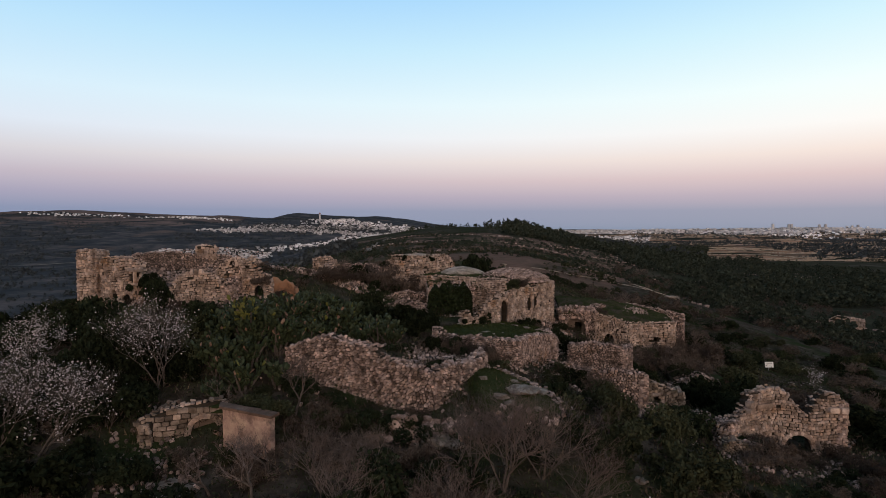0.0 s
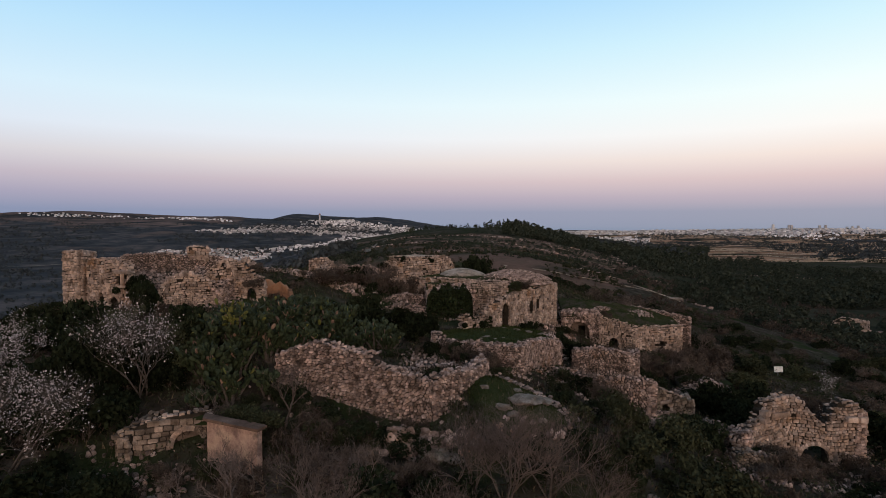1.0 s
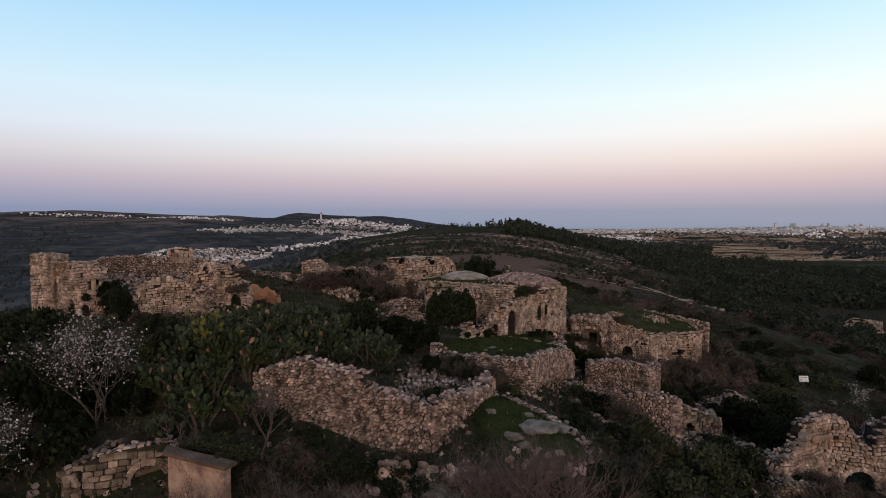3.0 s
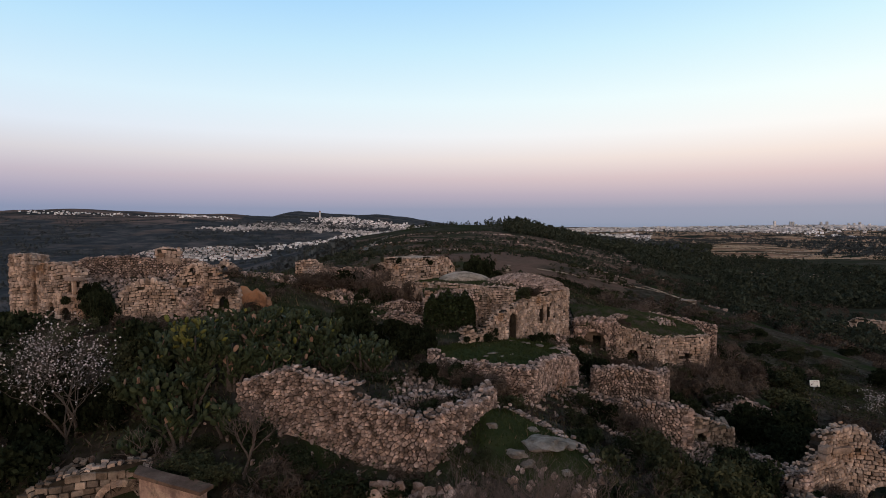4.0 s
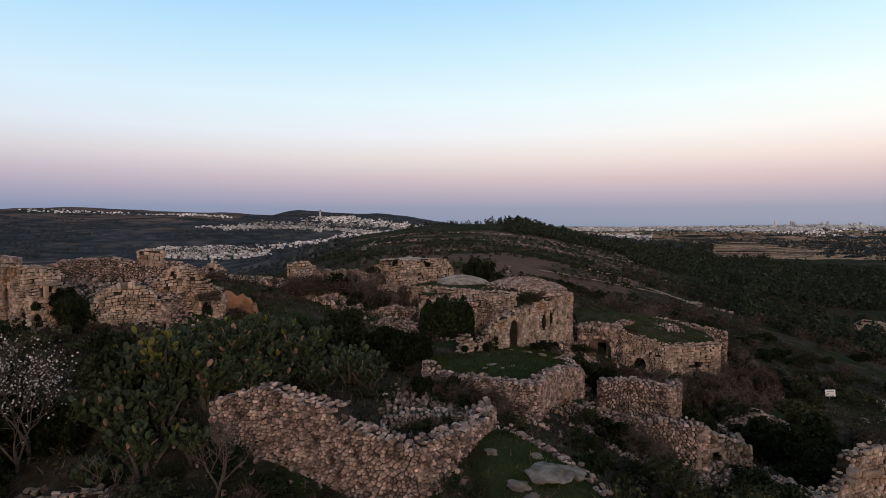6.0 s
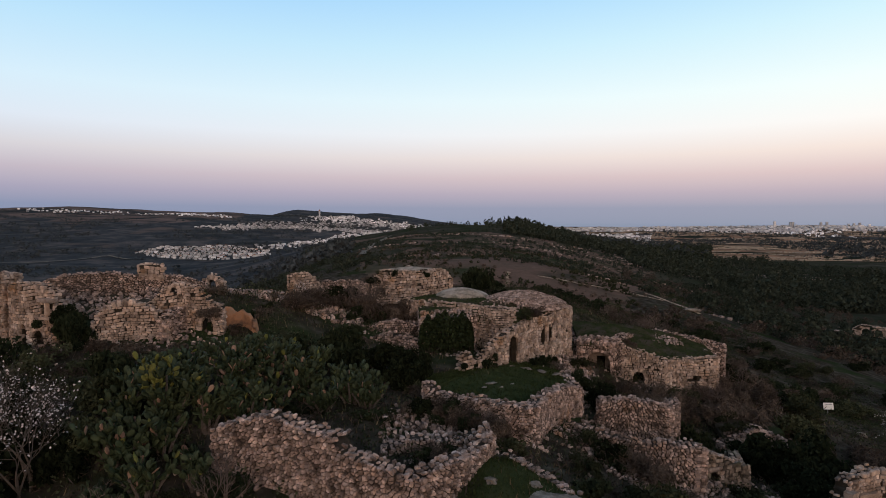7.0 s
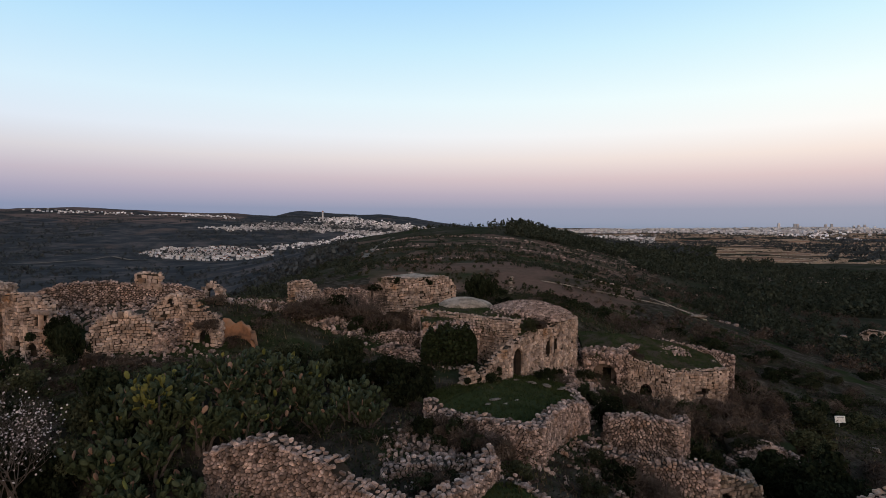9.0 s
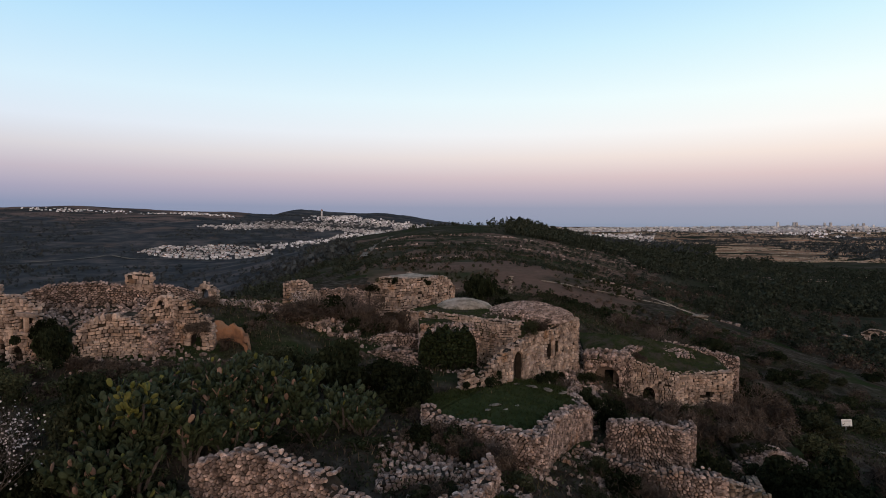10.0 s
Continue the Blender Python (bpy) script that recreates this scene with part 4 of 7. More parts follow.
# ---- the low plastered house ----
low = root("plastered_house", (-11.5, 29, -2.7), "small half-buried stone house with pink plaster and a flat roof", "house")
wall([(-16.3, 29.0), (-14.4, 29.8), (-12.4, 30.5)], (-1.15, -0.68, -0.52), (-2.9, -2.8, -2.8), 0.6, (0.50, 0.36), "blocks", [(3.2, 0.72, -3.6, -2.15)], parent=low, parts=110, seed=91, grey=True, ragged=0.08, label="wall of large squared blocks with a low arch")
wall([(-16.2, 32.0), (-16.3, 29.0)], (-1.0, -1.25), (-2.4, -2.9), 0.6, (0.5, 0.36), "blocks", parent=low, parts=20, seed=92, grey=True)


def plaster_wall(a, b, z0, z1, thick=0.35, owner=None, material=None, label="pink plaster wall, stained and cracked", z2=None):
    line = Line([a, b])
    _, d, n = line.at(line.length / 2)
    owner = owner or low
    at = owner.location
    z2 = z1 if z2 is None else z2
    nu, nk = max(2, int(line.length / 0.3)), max(2, int((z1 - z0) / 0.3))
    v, f = [], []
    for lay in (0, 1):
        for k in range(nk + 1):
            for i in range(nu + 1):
                u, w = i / nu, k / nk
                x, y = a[0] + (b[0] - a[0]) * u, a[1] + (b[1] - a[1]) * u
                o = -thick * lay + lumps(x * 3 + k, y * 3 - k, 0.06, 1.0, 4)
                v.append((x + n[0] * o - at.x, y + n[1] * o - at.y, z0 + (z1 + (z2 - z1) * u - z0 + (0.5 * lumps(x * 4, y * 4, 1.0, 1.0, 9) if z2 != z1 else 0)) * w - at.z))
    n1 = (nu + 1) * (nk + 1)
    for k in range(nk):
        for i in range(nu):
            c = k * (nu + 1) + i
            f.append((c, c + 1, c + nu + 2, c + nu + 1))
            f.append((n1 + c + nu + 1, n1 + c + nu + 2, n1 + c + 1, n1 + c))
    for i in range(nu):
        c = nk * (nu + 1) + i
        f.append((c, c + 1, n1 + c + 1, n1 + c))
    for k in range(nk):
        c = k * (nu + 1)
        f.append((c, c + nu + 1, n1 + c + nu + 1, n1 + c))
        c += nu
        f.append((c + nu + 1, c, n1 + c, n1 + c + nu + 1))
    return part("wall", mesh("plaster", v, f, material or M_PLASTER), owner, None, label)


plaster_wall((-11.85, 29.0), (-8.95, 27.75), -3.4, -0.55)
# recess back in plaster toned dark for the shade under the arch
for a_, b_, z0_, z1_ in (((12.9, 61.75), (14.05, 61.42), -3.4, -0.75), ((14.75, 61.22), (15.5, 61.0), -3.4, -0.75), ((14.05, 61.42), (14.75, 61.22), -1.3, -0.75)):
    plaster_wall(a_, b_, z0_, z1_, 0.3, lower, M_SHADEPLASTER, "smooth plastered back of an arched recess")
plaster_wall(hp2(-0.9, 0.75), hp2(0.3, 0.75), -0.4, 2.3, 0.2, house, M_SHADEPLASTER, "brown plastered back of the doorway")
plaster_wall((-12.4, 30.35), (-11.85, 29.0), -3.4, -0.55)
plaster_wall((-14.2, 30.15), (-12.5, 30.75), -3.4, -1.2, 0.2, low, M_SHADEPLASTER, "plastered filling of a blind arch")
slab("roof", [(-12.0, 28.85, -0.34), (-8.85, 27.55, -0.44), (-8.6, 28.15, -0.42), (-12.25, 29.75, -0.37)], M_MUDROOF, low, 0.15, lambda u, v, p: lumps(p.x, p.y, 0.12, 0.8), 0.35, "thin flat roof slab, weathered")
slab("earth_roof", [(-15.9, 30.0, -1.25), (-12.4, 30.6, -0.65), (-8.9, 28.3, -0.62), (-12.2, 32.2, -1.1)], M_SOIL, low, 0.3, lambda u, v, p: lumps(p.x, p.y, 0.35, 0.8), 0.4)

# ---- the fortress-like ruin on the rise ----
fort = root("large_ruin", (-25, 52, 2), "large roofless limestone ruin with tower, vaults and window", "ruin")
wall([(-34.1, 51.4), (-32.2, 51.0)], (6.95, 6.85), (2.6, 2.6), 1.6, (0.42, 0.29), "coursed", parent=fort, parts=130, seed=101, ragged=0.05, label="stump of a square tower of yellowish blocks", deep=1.5)
wall([(-32.2, 51.0), (-31.9, 52.7)], (6.85, 6.8), (2.6, 2.6), 0.6, (0.46, 0.33), "coursed", parent=fort, parts=30, seed=102, ragged=0.05, deep=1.5)
wall([(-31.9, 51.3), (-31.2, 50.6), (-29.4, 49.7), (-27.9, 49.3), (-27.0, 48.9)], (6.2, 6.3, 6.4, 6.3, 5.8), (2.2, 2.2, 1.9, 1.8, 1.8), 0.7, (0.36, 0.28), "coursed", [(0.72, 0.38, 4.6, 5.7, 1), (4.68, 0.22, 4.15, 5.1, 0), (5.25, 0.22, 4.15, 5.1, 0), (2.6, 0.35, 1.2, 3.1), (4.0, 0.5, 1.0, 2.6)], parent=fort, parts=260, seed=103, ragged=0.12, label="wall with a pair of tall narrow windows", deep=1.4)
wall([(-27.0, 48.9), (-26.0, 49.6), (-25.0, 49.2), (-24.2, 48.6)], (4.6, 3.0, 2.7, 3.2), (1.6, 1.6, 1.6, 1.6), 0.8, parent=fort, parts=70, seed=104, ragged=0.3, deep=1.2)
wall([(-24.4, 48.6), (-24.0, 48.9), (-23.4, 49.2), (-22.3, 49.4), (-21.2, 49.6), (-20.2, 49.7), (-19.4, 49.6)], (2.6, 4.3, 4.9, 5.1, 4.95, 4.4, 3.4), (1.5, 1.5, 1.5, 1.5, 1.5, 1.5, 1.5), 0.8, (0.34, 0.23), "coursed", parent=fort, parts=240, seed=105, ragged=0.08, label="round-topped end wall of a vault", deep=1.0)
wall([(-21.5, 51.2), (-20.4, 51.4), (-19.5, 51.5), (-18.3, 51.5), (-17.2, 51.4), (-16.3, 51.35)], (4.75, 5.9, 6.3, 5.9, 4.9, 4.5), (1.9, 1.9, 1.9, 1.9, 1.9, 1.9), 0.7, (0.36, 0.24), "coursed", [(4.2, 0.42, 2.4, 3.3), (1.75, 0.26, 5.4, 5.7)], parent=fort, parts=260, seed=106, ragged=0.08, label="gable with a little arched window and a dark niche", deep=1.0)
wall([(-19.6, 49.7), (-18.6, 49.9), (-17.4, 50.3), (-16.4, 50.6)], (3.9, 2.6, 1.9, 1.6), (1.0, 1.0, 1.0, 1.0), 0.9, (0.37, 0.28), "rubble", parent=fort, parts=60, seed=107, ragged=0.25, label="broken foot of a wall", deep=1.0)
wall([(-19.4, 49.6), (-18.9, 51.5), (-18.6, 53.2)], (4.0, 4.6, 4.7), (1.8, 2.2, 2.5), 0.8, parent=fort, parts=40, seed=108, ragged=0.3)
wall([(-32.9, 55.8), (-31.2, 56.0), (-28.6, 57.0), (-25.9, 58.0), (-24.3, 59.0), (-23.2, 60.0), (-21.9, 62.0)], (5.7, 6.35, 6.55, 6.25, 6.2, 6.0, 5.2), (3.0, 3.2, 3.4, 3.5, 3.5, 3.4, 3.2), 0.9, (0.36, 0.23), "rubble", parent=fort, parts=280, seed=109, ragged=0.1, label="long rear wall of rubble", deep=1.0, stretch=6)
wall([(-25.95, 58.1), (-24.3, 58.7)], (7.15, 7.1), (6.1, 6.0), 1.0, (0.5, 0.33), "blocks", parent=fort, parts=40, seed=110, ragged=0.06, label="block of pale dressed stone on the wall top", deep=0.3)
wall([(-22.0, 52.8), (-23.5, 55.2), (-25.0, 57.5)][::-1], (5.3, 4.6, 4.6), (3.4, 3.0, 2.6), 0.7, parent=fort, parts=30, seed=111, ragged=0.3)


# dressed stones round the pair of windows, and the arch ring of a fallen vault
def fort_stone(name, at, size, turn=0.0, tilt=0.0, label="pale dressed stone"):
    part(name, LIBS["blocks"][1][len(name) % 10], fort, Matrix.Translation(Vector(at) - fort.location) @ Matrix.Rotation(turn, 4, "Z") @ Matrix.Rotation(tilt, 4, "Y") @ Matrix.Diagonal((*size, 1)), label)


fort_stone("lintel", (-27.35, 48.95, 5.26), (1.75, 0.5, 0.30), -0.42, label="pale dressed lintel")
fort_stone("mullion", (-27.38, 48.9, 4.6), (0.16, 0.3, 1.05), -0.42, label="pale dressed mullion")
fort_stone("sill", (-27.35, 48.92, 4.02), (1.5, 0.5, 0.2), -0.42, label="pale dressed sill")
for k in range(11):
    a = math.pi * (0.98 - 0.5 * k / 10)
    fort_stone("voussoir", (-22.0 + 2.35 * math.cos(a), 49.15 + 0.05 * k, 2.75 + 2.35 * math.sin(a)), (0.30, 0.6, 0.42), 0.1, math.pi / 2 - a)


def apse(owner, centre, radius, z0, z_left, z_right, material, label):
    """A hollow, half-round broken wall of plaster, leaning in towards its top."""
    at, nu, nk = owner.location, 22, 12
    v, f = [], []
    for lay in (0, 1):
        for k in range(nk + 1):
            for i in range(nu + 1):
                a, w = math.pi * (0.97 - 1.0 * i / nu), k / nk
                top_ = z_left + (z_right - z_left) * (i / nu) ** 1.5 + lumps(i * 0.9, 3.0, 0.9, 1.0, 6)
                rad = (radius + 0.35 * lay) * (1 - 0.14 * w ** 2.5) + lumps(i * 0.4, k * 0.5, 0.12, 1.0, 7)
                v.append((centre[0] + rad * math.cos(a) - at.x, centre[1] + rad * math.sin(a) * 0.8 - at.y, z0 + (top_ - z0) * w - at.z))
    n1 = (nu + 1) * (nk + 1)
    for k in range(nk):
        for i in range(nu):
            c = k * (nu + 1) + i
            f.append((c, c + 1, c + nu + 2, c + nu + 1))
            f.append((n1 + c + nu + 1, n1 + c + nu + 2, n1 + c + 1, n1 + c))
    for i in range(nu):
        c = nk * (nu + 1) + i
        f.append((c, c + 1, n1 + c + 1, n1 + c))
    for k in range(nk):
        for c in (k * (nu + 1), k * (nu + 1) + nu):
            f.append((c, c + nu + 1, n1 + c + nu + 1, n1 + c))
    return part("apse", mesh("apse", v, f, material, True), owner, None, label)


apse(fort, (-15.25, 51.55), 1.4, 0.8, 4.5, 3.1, M_ORANGE, "broken half-round hollow with orange earth plaster")
fill = root("rubble_bank", (-24, 54, 3), "earth and rubble bank inside the large ruin", "rubble", kind="structure")
slab("earth", [(-31.5, 51.0, 3.2), (-24.0, 49.6, 3.0), (-21.5, 58.5, 4.6), (-31.5, 56.0, 4.6)], M_SOIL, fill, 1.5, lambda u, v, p: lumps(p.x, p.y, 0.9, 1.6), 0.5)
slab("earth", [(-24.0, 50.1, 4.0), (-20.6, 51.9, 4.5), (-16.4, 57.0, 3.4), (-23.5, 58.0, 4.6)], M_SOIL, fill, 1.5, lambda u, v, p: 0.9 * math.exp(-((u - 0.3) / 0.25) ** 2) * (1 - v) + lumps(p.x, p.y, 0.7, 1.2), 0.5)

wall([(-24.0, 66.2), (-23.05, 66.0), (-21.95, 65.9)], (4.9, 5.65, 5.0), (2.9, 2.9, 2.9), 0.6, (0.36, 0.27), "blocks", [(1.0, 0.45, 2.5, 4.65)], label="free-standing broken stone arch", name="stone_arch", seed=121, parts=90, ragged=0.04)
wall([(-21.8, 62.2), (-20.5, 63.5), (-19.4, 65.0), (-18.0, 67.0)], (4.6, 3.9, 3.4, 3.0), (2.9, 2.7, 2.5, 2.3), 1.2, label="bank of tumbled stones", seed=122, parts=80, ragged=0.5)

# ---- pillar, low walls and the flat-roofed house beyond ----
wall([(-17.1, 71.8), (-16.0, 71.5), (-14.8, 71.5), (-13.3, 71.9)], (5.15, 5.3, 5.2, 3.8), (1.6, 1.6, 1.6, 1.7), 0.9, (0.42, 0.31), "coursed", label="tall remnant of a stone building", seed=131, parts=170, ragged=0.1)
wall([(-13.3, 72.5), (-11.0, 73.3), (-9.0, 74.2)], (4.2, 4.3, 4.2), (2.0, 2.0, 2.0), 0.8, (0.42, 0.3), label="weathered wall joining two ruins", seed=132, parts=80, ragged=0.3)
back = root("flat_roofed_house", (-4, 78, 2), "old limestone house with a flat plastered roof, half buried", "house")
wall([(-9.3, 77.0), (-7.2, 76.2), (-3.4, 74.9)], (3.6, 5.3, 5.2), (1.6, 1.6, 1.9), 0.7, (0.50, 0.36), "coursed", parent=back, parts=180, seed=141, ragged=0.06, stretch=5)
wall([(-3.4, 74.9), (-0.05, 77.2), (1.0, 78.0)], (5.2, 5.35, 4.2), (1.9, 2.4, 2.4), 0.7, (0.44, 0.33), "coursed", parent=back, parts=130, seed=142, ragged=0.06)
wall([(1.0, 78.0), (-4.5, 83.5)], (4.3, 5.2), (2.4, 2.4), 0.7, (0.5, 0.36), "coursed", parent=back, parts=20, seed=143)
wall([(-4.5, 83.5), (-9.3, 77.0)], (5.2, 3.8), (2.4, 1.6), 0.7, (0.5, 0.36), "coursed", parent=back, parts=20, seed=144)
slab("roof", [(-7.6, 76.6, 5.25), (-3.4, 75.2, 5.2), (0.2, 77.8, 5.25), (-4.3, 82.5, 5.2)], M_DOME, back, 0.3, lambda u, v, p: 0.08 * math.sin(math.pi * u) * math.sin(math.pi * v) + lumps(p.x, p.y, 0.22, 0.9), 0.4, "flat plastered roof")
slab("earth_roof", [(-9.3, 77.1, 3.5), (-7.4, 76.5, 5.15), (-4.5, 83.0, 5.2), (-9.0, 80.5, 3.4)], M_ROOFTURF, back, 0.3, lambda u, v, p: lumps(p.x, p.y, 0.3, 0.9), 0.4, "weedy earth over the corner")

# ---- the turf-grown mound below the corner of the rubble wall ----
def turf_mound(centre, half):
    v, f, rings, seg = [], [], 10, 40
    for k in range(rings + 1):
        for q in range(seg):
            a, rad = 2 * math.pi * q / seg, k / rings * (1 + 0.12 * math.sin(q * 0.9) + 0.07 * math.sin(q * 2.3))
            x, y = centre[0] + half[0] * rad * math.cos(a), centre[1] + half[1] * rad * math.sin(a)
            v.append((x, y, ground_z(x, y) + (0.05 if k < rings else -0.12)))
    for k in range(rings):
        for q in range(seg):
            f.append((k * seg + q, (k + 1) * seg + q, (k + 1) * seg + (q + 1) % seg, k * seg + (q + 1) % seg))
    tagged(new("turf", mesh("turf", v, f, M_TURF, True)), "dark green turf on a rocky mound", "turf", kind="structure")


turf_mound((3.9, 32.5), (2.7, 3.3))

# ---- terrace wall on the far slope of the hill ----
wall([(-40.0, 50.4), (-35.5, 49.2), (-30.7, 47.2), (-28.0, 46.2)], (-1.5, -0.7, 0.1, 0.7), (-2.2, -1.5, -0.8, -0.3), 0.9, label="low overgrown terrace wall", seed=151, parts=90, ragged=0.3)


# ---- rubble lying on the banks and roofs ----
def spill(name, n, corners, lift, parent, seed, lo=0.1, hi=0.3):
    """Loose stones over a quadrangle of (x, y, z) corners."""
    rs, heap_ = random.Random(seed), Heap()
    c = [Vector(q) for q in corners]
    for _ in range(n):
        u_, w_ = rs.random(), rs.random()
        p = c[0].lerp(c[1], u_).lerp(c[3].lerp(c[2], u_), w_)
        k = rs.uniform(lo, hi)
        a = np.array(Matrix.Translation((p.x, p.y, p.z + lift + rs.uniform(-0.1, 0.15))) @ Euler((rs.uniform(0, 6), rs.uniform(0, 6), rs.uniform(0, 6))).to_matrix().to_4x4() @ Matrix.Diagonal((k * 1.3, k, k * 0.8, 1)))
        sv_, sf_ = rs.choice(RUBBLE)
        heap_.add(sv_ @ a[:3, :3].T + a[:3, 3], sf_)
    tagged(part(name, heap_.mesh(name, M_RUBBLE_J, parent.location), parent), kind="stuff")


spill("rubble", 900, [(-24.0, 50.1, 4.0), (-20.6, 51.9, 4.5), (-16.4, 57.0, 3.4), (-23.5, 58.0, 4.6)], 0.25, fill, 3)
spill("rubble", 500, [(-31.0, 52.5, 3.6), (-24.0, 51.6, 3.4), (-21.5, 58.5, 4.6), (-31.0, 56.0, 4.6)], 0.15, fill, 4)
spill("rubble", 160, [(12.3, 60.9, -0.35), (15.6, 60.2, -0.05), (16.0, 61.8, 0.15), (12.6, 62.6, 0.0)], 0.12, lower, 5, 0.1, 0.4)
spill("rubble", 110, [(19.6, 63.5, -0.6), (22.6, 63.0, -0.9), (23.4, 65.5, -0.7), (20.4, 66.5, -0.3)], 0.1, lower, 6, 0.1, 0.28)
spill("rubble", 130, [(-1.7, 54.8, 3.25), (2.4, 55.3, 3.4), (2.4, 56.6, 3.45), (-1.9, 56.2, 3.3)], 0.1, annex, 7, 0.1, 0.26)

# ---- plants ----


def leaf_cards(points, size, rng, long=1.6, up=0.0):
    """Small four-cornered leaves at the points, turned at random."""
    n = len(points)
    a = rng.normal(size=(n, 3)) + np.array([0, 0, up])
    a /= np.linalg.norm(a, axis=1)[:, None]
    b = np.cross(a, rng.normal(size=(n, 3)))
    b /= np.linalg.norm(b, axis=1)[:, None] + 1e-9
    s = size * rng.uniform(0.6, 1.4, (n, 1))
    a, b = a * s * long * 0.5, b * s * 0.5
    v = np.stack([points - a, points + b, points + a, points - b], 1).reshape(-1, 3)
    f = np.arange(4 * n).reshape(-1, 4)
    return v, f.tolist()


def tube(heap, pts, r0, r1, sides=4):
    pts = [Vector(p) for p in pts]
    rings = []
    for i, p in enumerate(pts):
        d = (pts[min(i + 1, len(pts) - 1)] - pts[max(i - 1, 0)]).normalized()
        e = d.cross(Vector((0.3, 0.9, 0.2))).normalized()
        g = d.cross(e)
        rad = r0 + (r1 - r0) * i / (len(pts) - 1)
        rings.append([p + (e * math.cos(2 * math.pi * k / sides) + g * math.sin(2 * math.pi * k / sides)) * rad for k in range(sides)])
    v = [q for ring in rings for q in ring]
    f = []
    for i in range(len(pts) - 1):
        for k in range(sides):
            f.append((i * sides + k, i * sides + (k + 1) % sides, (i + 1) * sides + (k + 1) % sides, (i + 1) * sides + k))
    heap.add(np.array([tuple(q) for q in v]), f)


def limbs(seed, height_, spread, levels=5, forks=3, r0=0.09, stems=1, droop=0.0):
    """Branches that fork again and again. Returns two heaps (thick, thin) and the tips."""
    r = random.Random(seed)
    thick, thin, tips = Heap(), Heap(), []

    def grow(p, d, length, rad, level):
        pts, q, dd = [p], p, d.copy()
        for _ in range(3):
            dd = (dd + Vector((r.uniform(-1, 1), r.uniform(-1, 1), r.uniform(-0.7, 0.9) - droop)) * 0.22).normalized()
            q = q + dd * (length / 3)
            pts.append(q)
        tube(thick if level <= 1 else thin, pts, rad, rad * 0.6, 5 if level <= 1 else 3)
        if level >= levels:
            tips.append(q)
            return
        for k in range(forks if level else max(forks, 3)):
            nd = (dd + Vector((r.uniform(-1, 1), r.uniform(-1, 1), r.uniform(-0.35, 0.7))) * spread).normalized()
            grow(pts[r.choice((2, 3, 3))], nd, length * r.uniform(0.62, 0.85), rad * 0.58, level + 1)
            tips.append(q)

    for k in range(stems):
        d = Vector((r.uniform(-0.5, 0.5), r.uniform(-0.5, 0.5), 1)).normalized() if stems > 1 else Vector((r.uniform(-0.15, 0.15), r.uniform(-0.15, 0.15), 1))
        grow(Vector((r.uniform(-0.15, 0.15) * (stems > 1), r.uniform(-0.15, 0.15) * (stems > 1), -0.3)), d, height_ * 0.36, r0, 0)
    return thick, thin, tips


def cloud(seed, r, h, n, lumps_n=11, fill=0.55):
    """Points in an uneven crown of lumps over the ground, r wide and h high."""
    rng = np.random.default_rng(seed)
    c = rng.normal(size=(lumps_n, 3)) * np.array([r * 0.48, r * 0.48, h * 0.20]) + np.array([0, 0, h * 0.5])
    rad = rng.uniform(0.22, 0.46, lumps_n) * r
    k = rng.integers(0, lumps_n, n)
    d = rng.normal(size=(n, 3))
    d /= np.linalg.norm(d, axis=1)[:, None]
    p = c[k] + d * (rad[k] * rng.uniform(fill, 1.08, n))[:, None] * np.array([1, 1, 0.85])
    p[:, 2] = np.clip(p[:, 2], 0.02, None)
    keep = p[:, 2] < h * 1.1
    return p[keep], rng


def shrub_meshes(seed, n, leaf, material, long, r=1.0, h=1.0, stem_mat=None):
    p, rng = cloud(seed, r, h, n)
    v, f = leaf_cards(p, leaf, rng, long)
    thick, thin, _ = limbs(seed, h * 0.9, 0.9, 2 if stem_mat is None else 3, 3, 0.03, 3)
    heap = Heap()
    heap.v, heap.n = thick.v + thin.v, thick.n + thin.n
    heap.f = thick.f + [tuple(i + thick.n for i in ff) for ff in thin.f]
    return mesh("foliage", v, f, material), heap.mesh("stems", stem_mat or M_BARK)


SHRUBS = {
    "evergreen": [shrub_meshes(300 + k, 3200, 0.082, M_LEAF, 1.7) for k in range(4)],
    "olive": [shrub_meshes(320 + k, 2600, 0.062, M_LEAF2, 1.9) for k in range(4)],
    "evergreen_small": [shrub_meshes(360 + k, 1500, 0.105, M_LEAF, 1.7) for k in range(4)],
    "olive_small": [shrub_meshes(380 + k, 1500, 0.076, M_LEAF2, 1.9) for k in range(4)],
    "brown_small": [shrub_meshes(400 + k, 1300, 0.034, M_BROWN, 7.0) for k in range(4)],
    "brown": [shrub_meshes(340 + k, 2400, 0.028, M_BROWN, 9.0, stem_mat=M_TWIG) for k in range(4)],
}
SHRUB_WORDS = {
    "evergreen": ("dense dark evergreen shrub on stony ground", "evergreen_shrub"),
    "olive": ("low olive-green scrub bush on the slope", "scrub_bush"),
    "brown": ("leafless reddish-brown twiggy bush", "twiggy_bush"),
}
plant_rnd = random.Random(77)


def shrub(kind, x, y, r, h, z=None):
    fol, stem = plant_rnd.choice(SHRUBS[kind])
    kind = kind.split("_")[0]
    label, name = SHRUB_WORDS[kind]
    ob = root(name, (x, y, (ground_z(x, y) if z is None else z) - 0.12), label, "shrub", "scrub on the hill", me=stem)
    ob.rotation_euler = (0, 0, plant_rnd.uniform(0, 6.28))
    ob.scale = (r, r, h)
    part("foliage", fol, ob)
    return ob


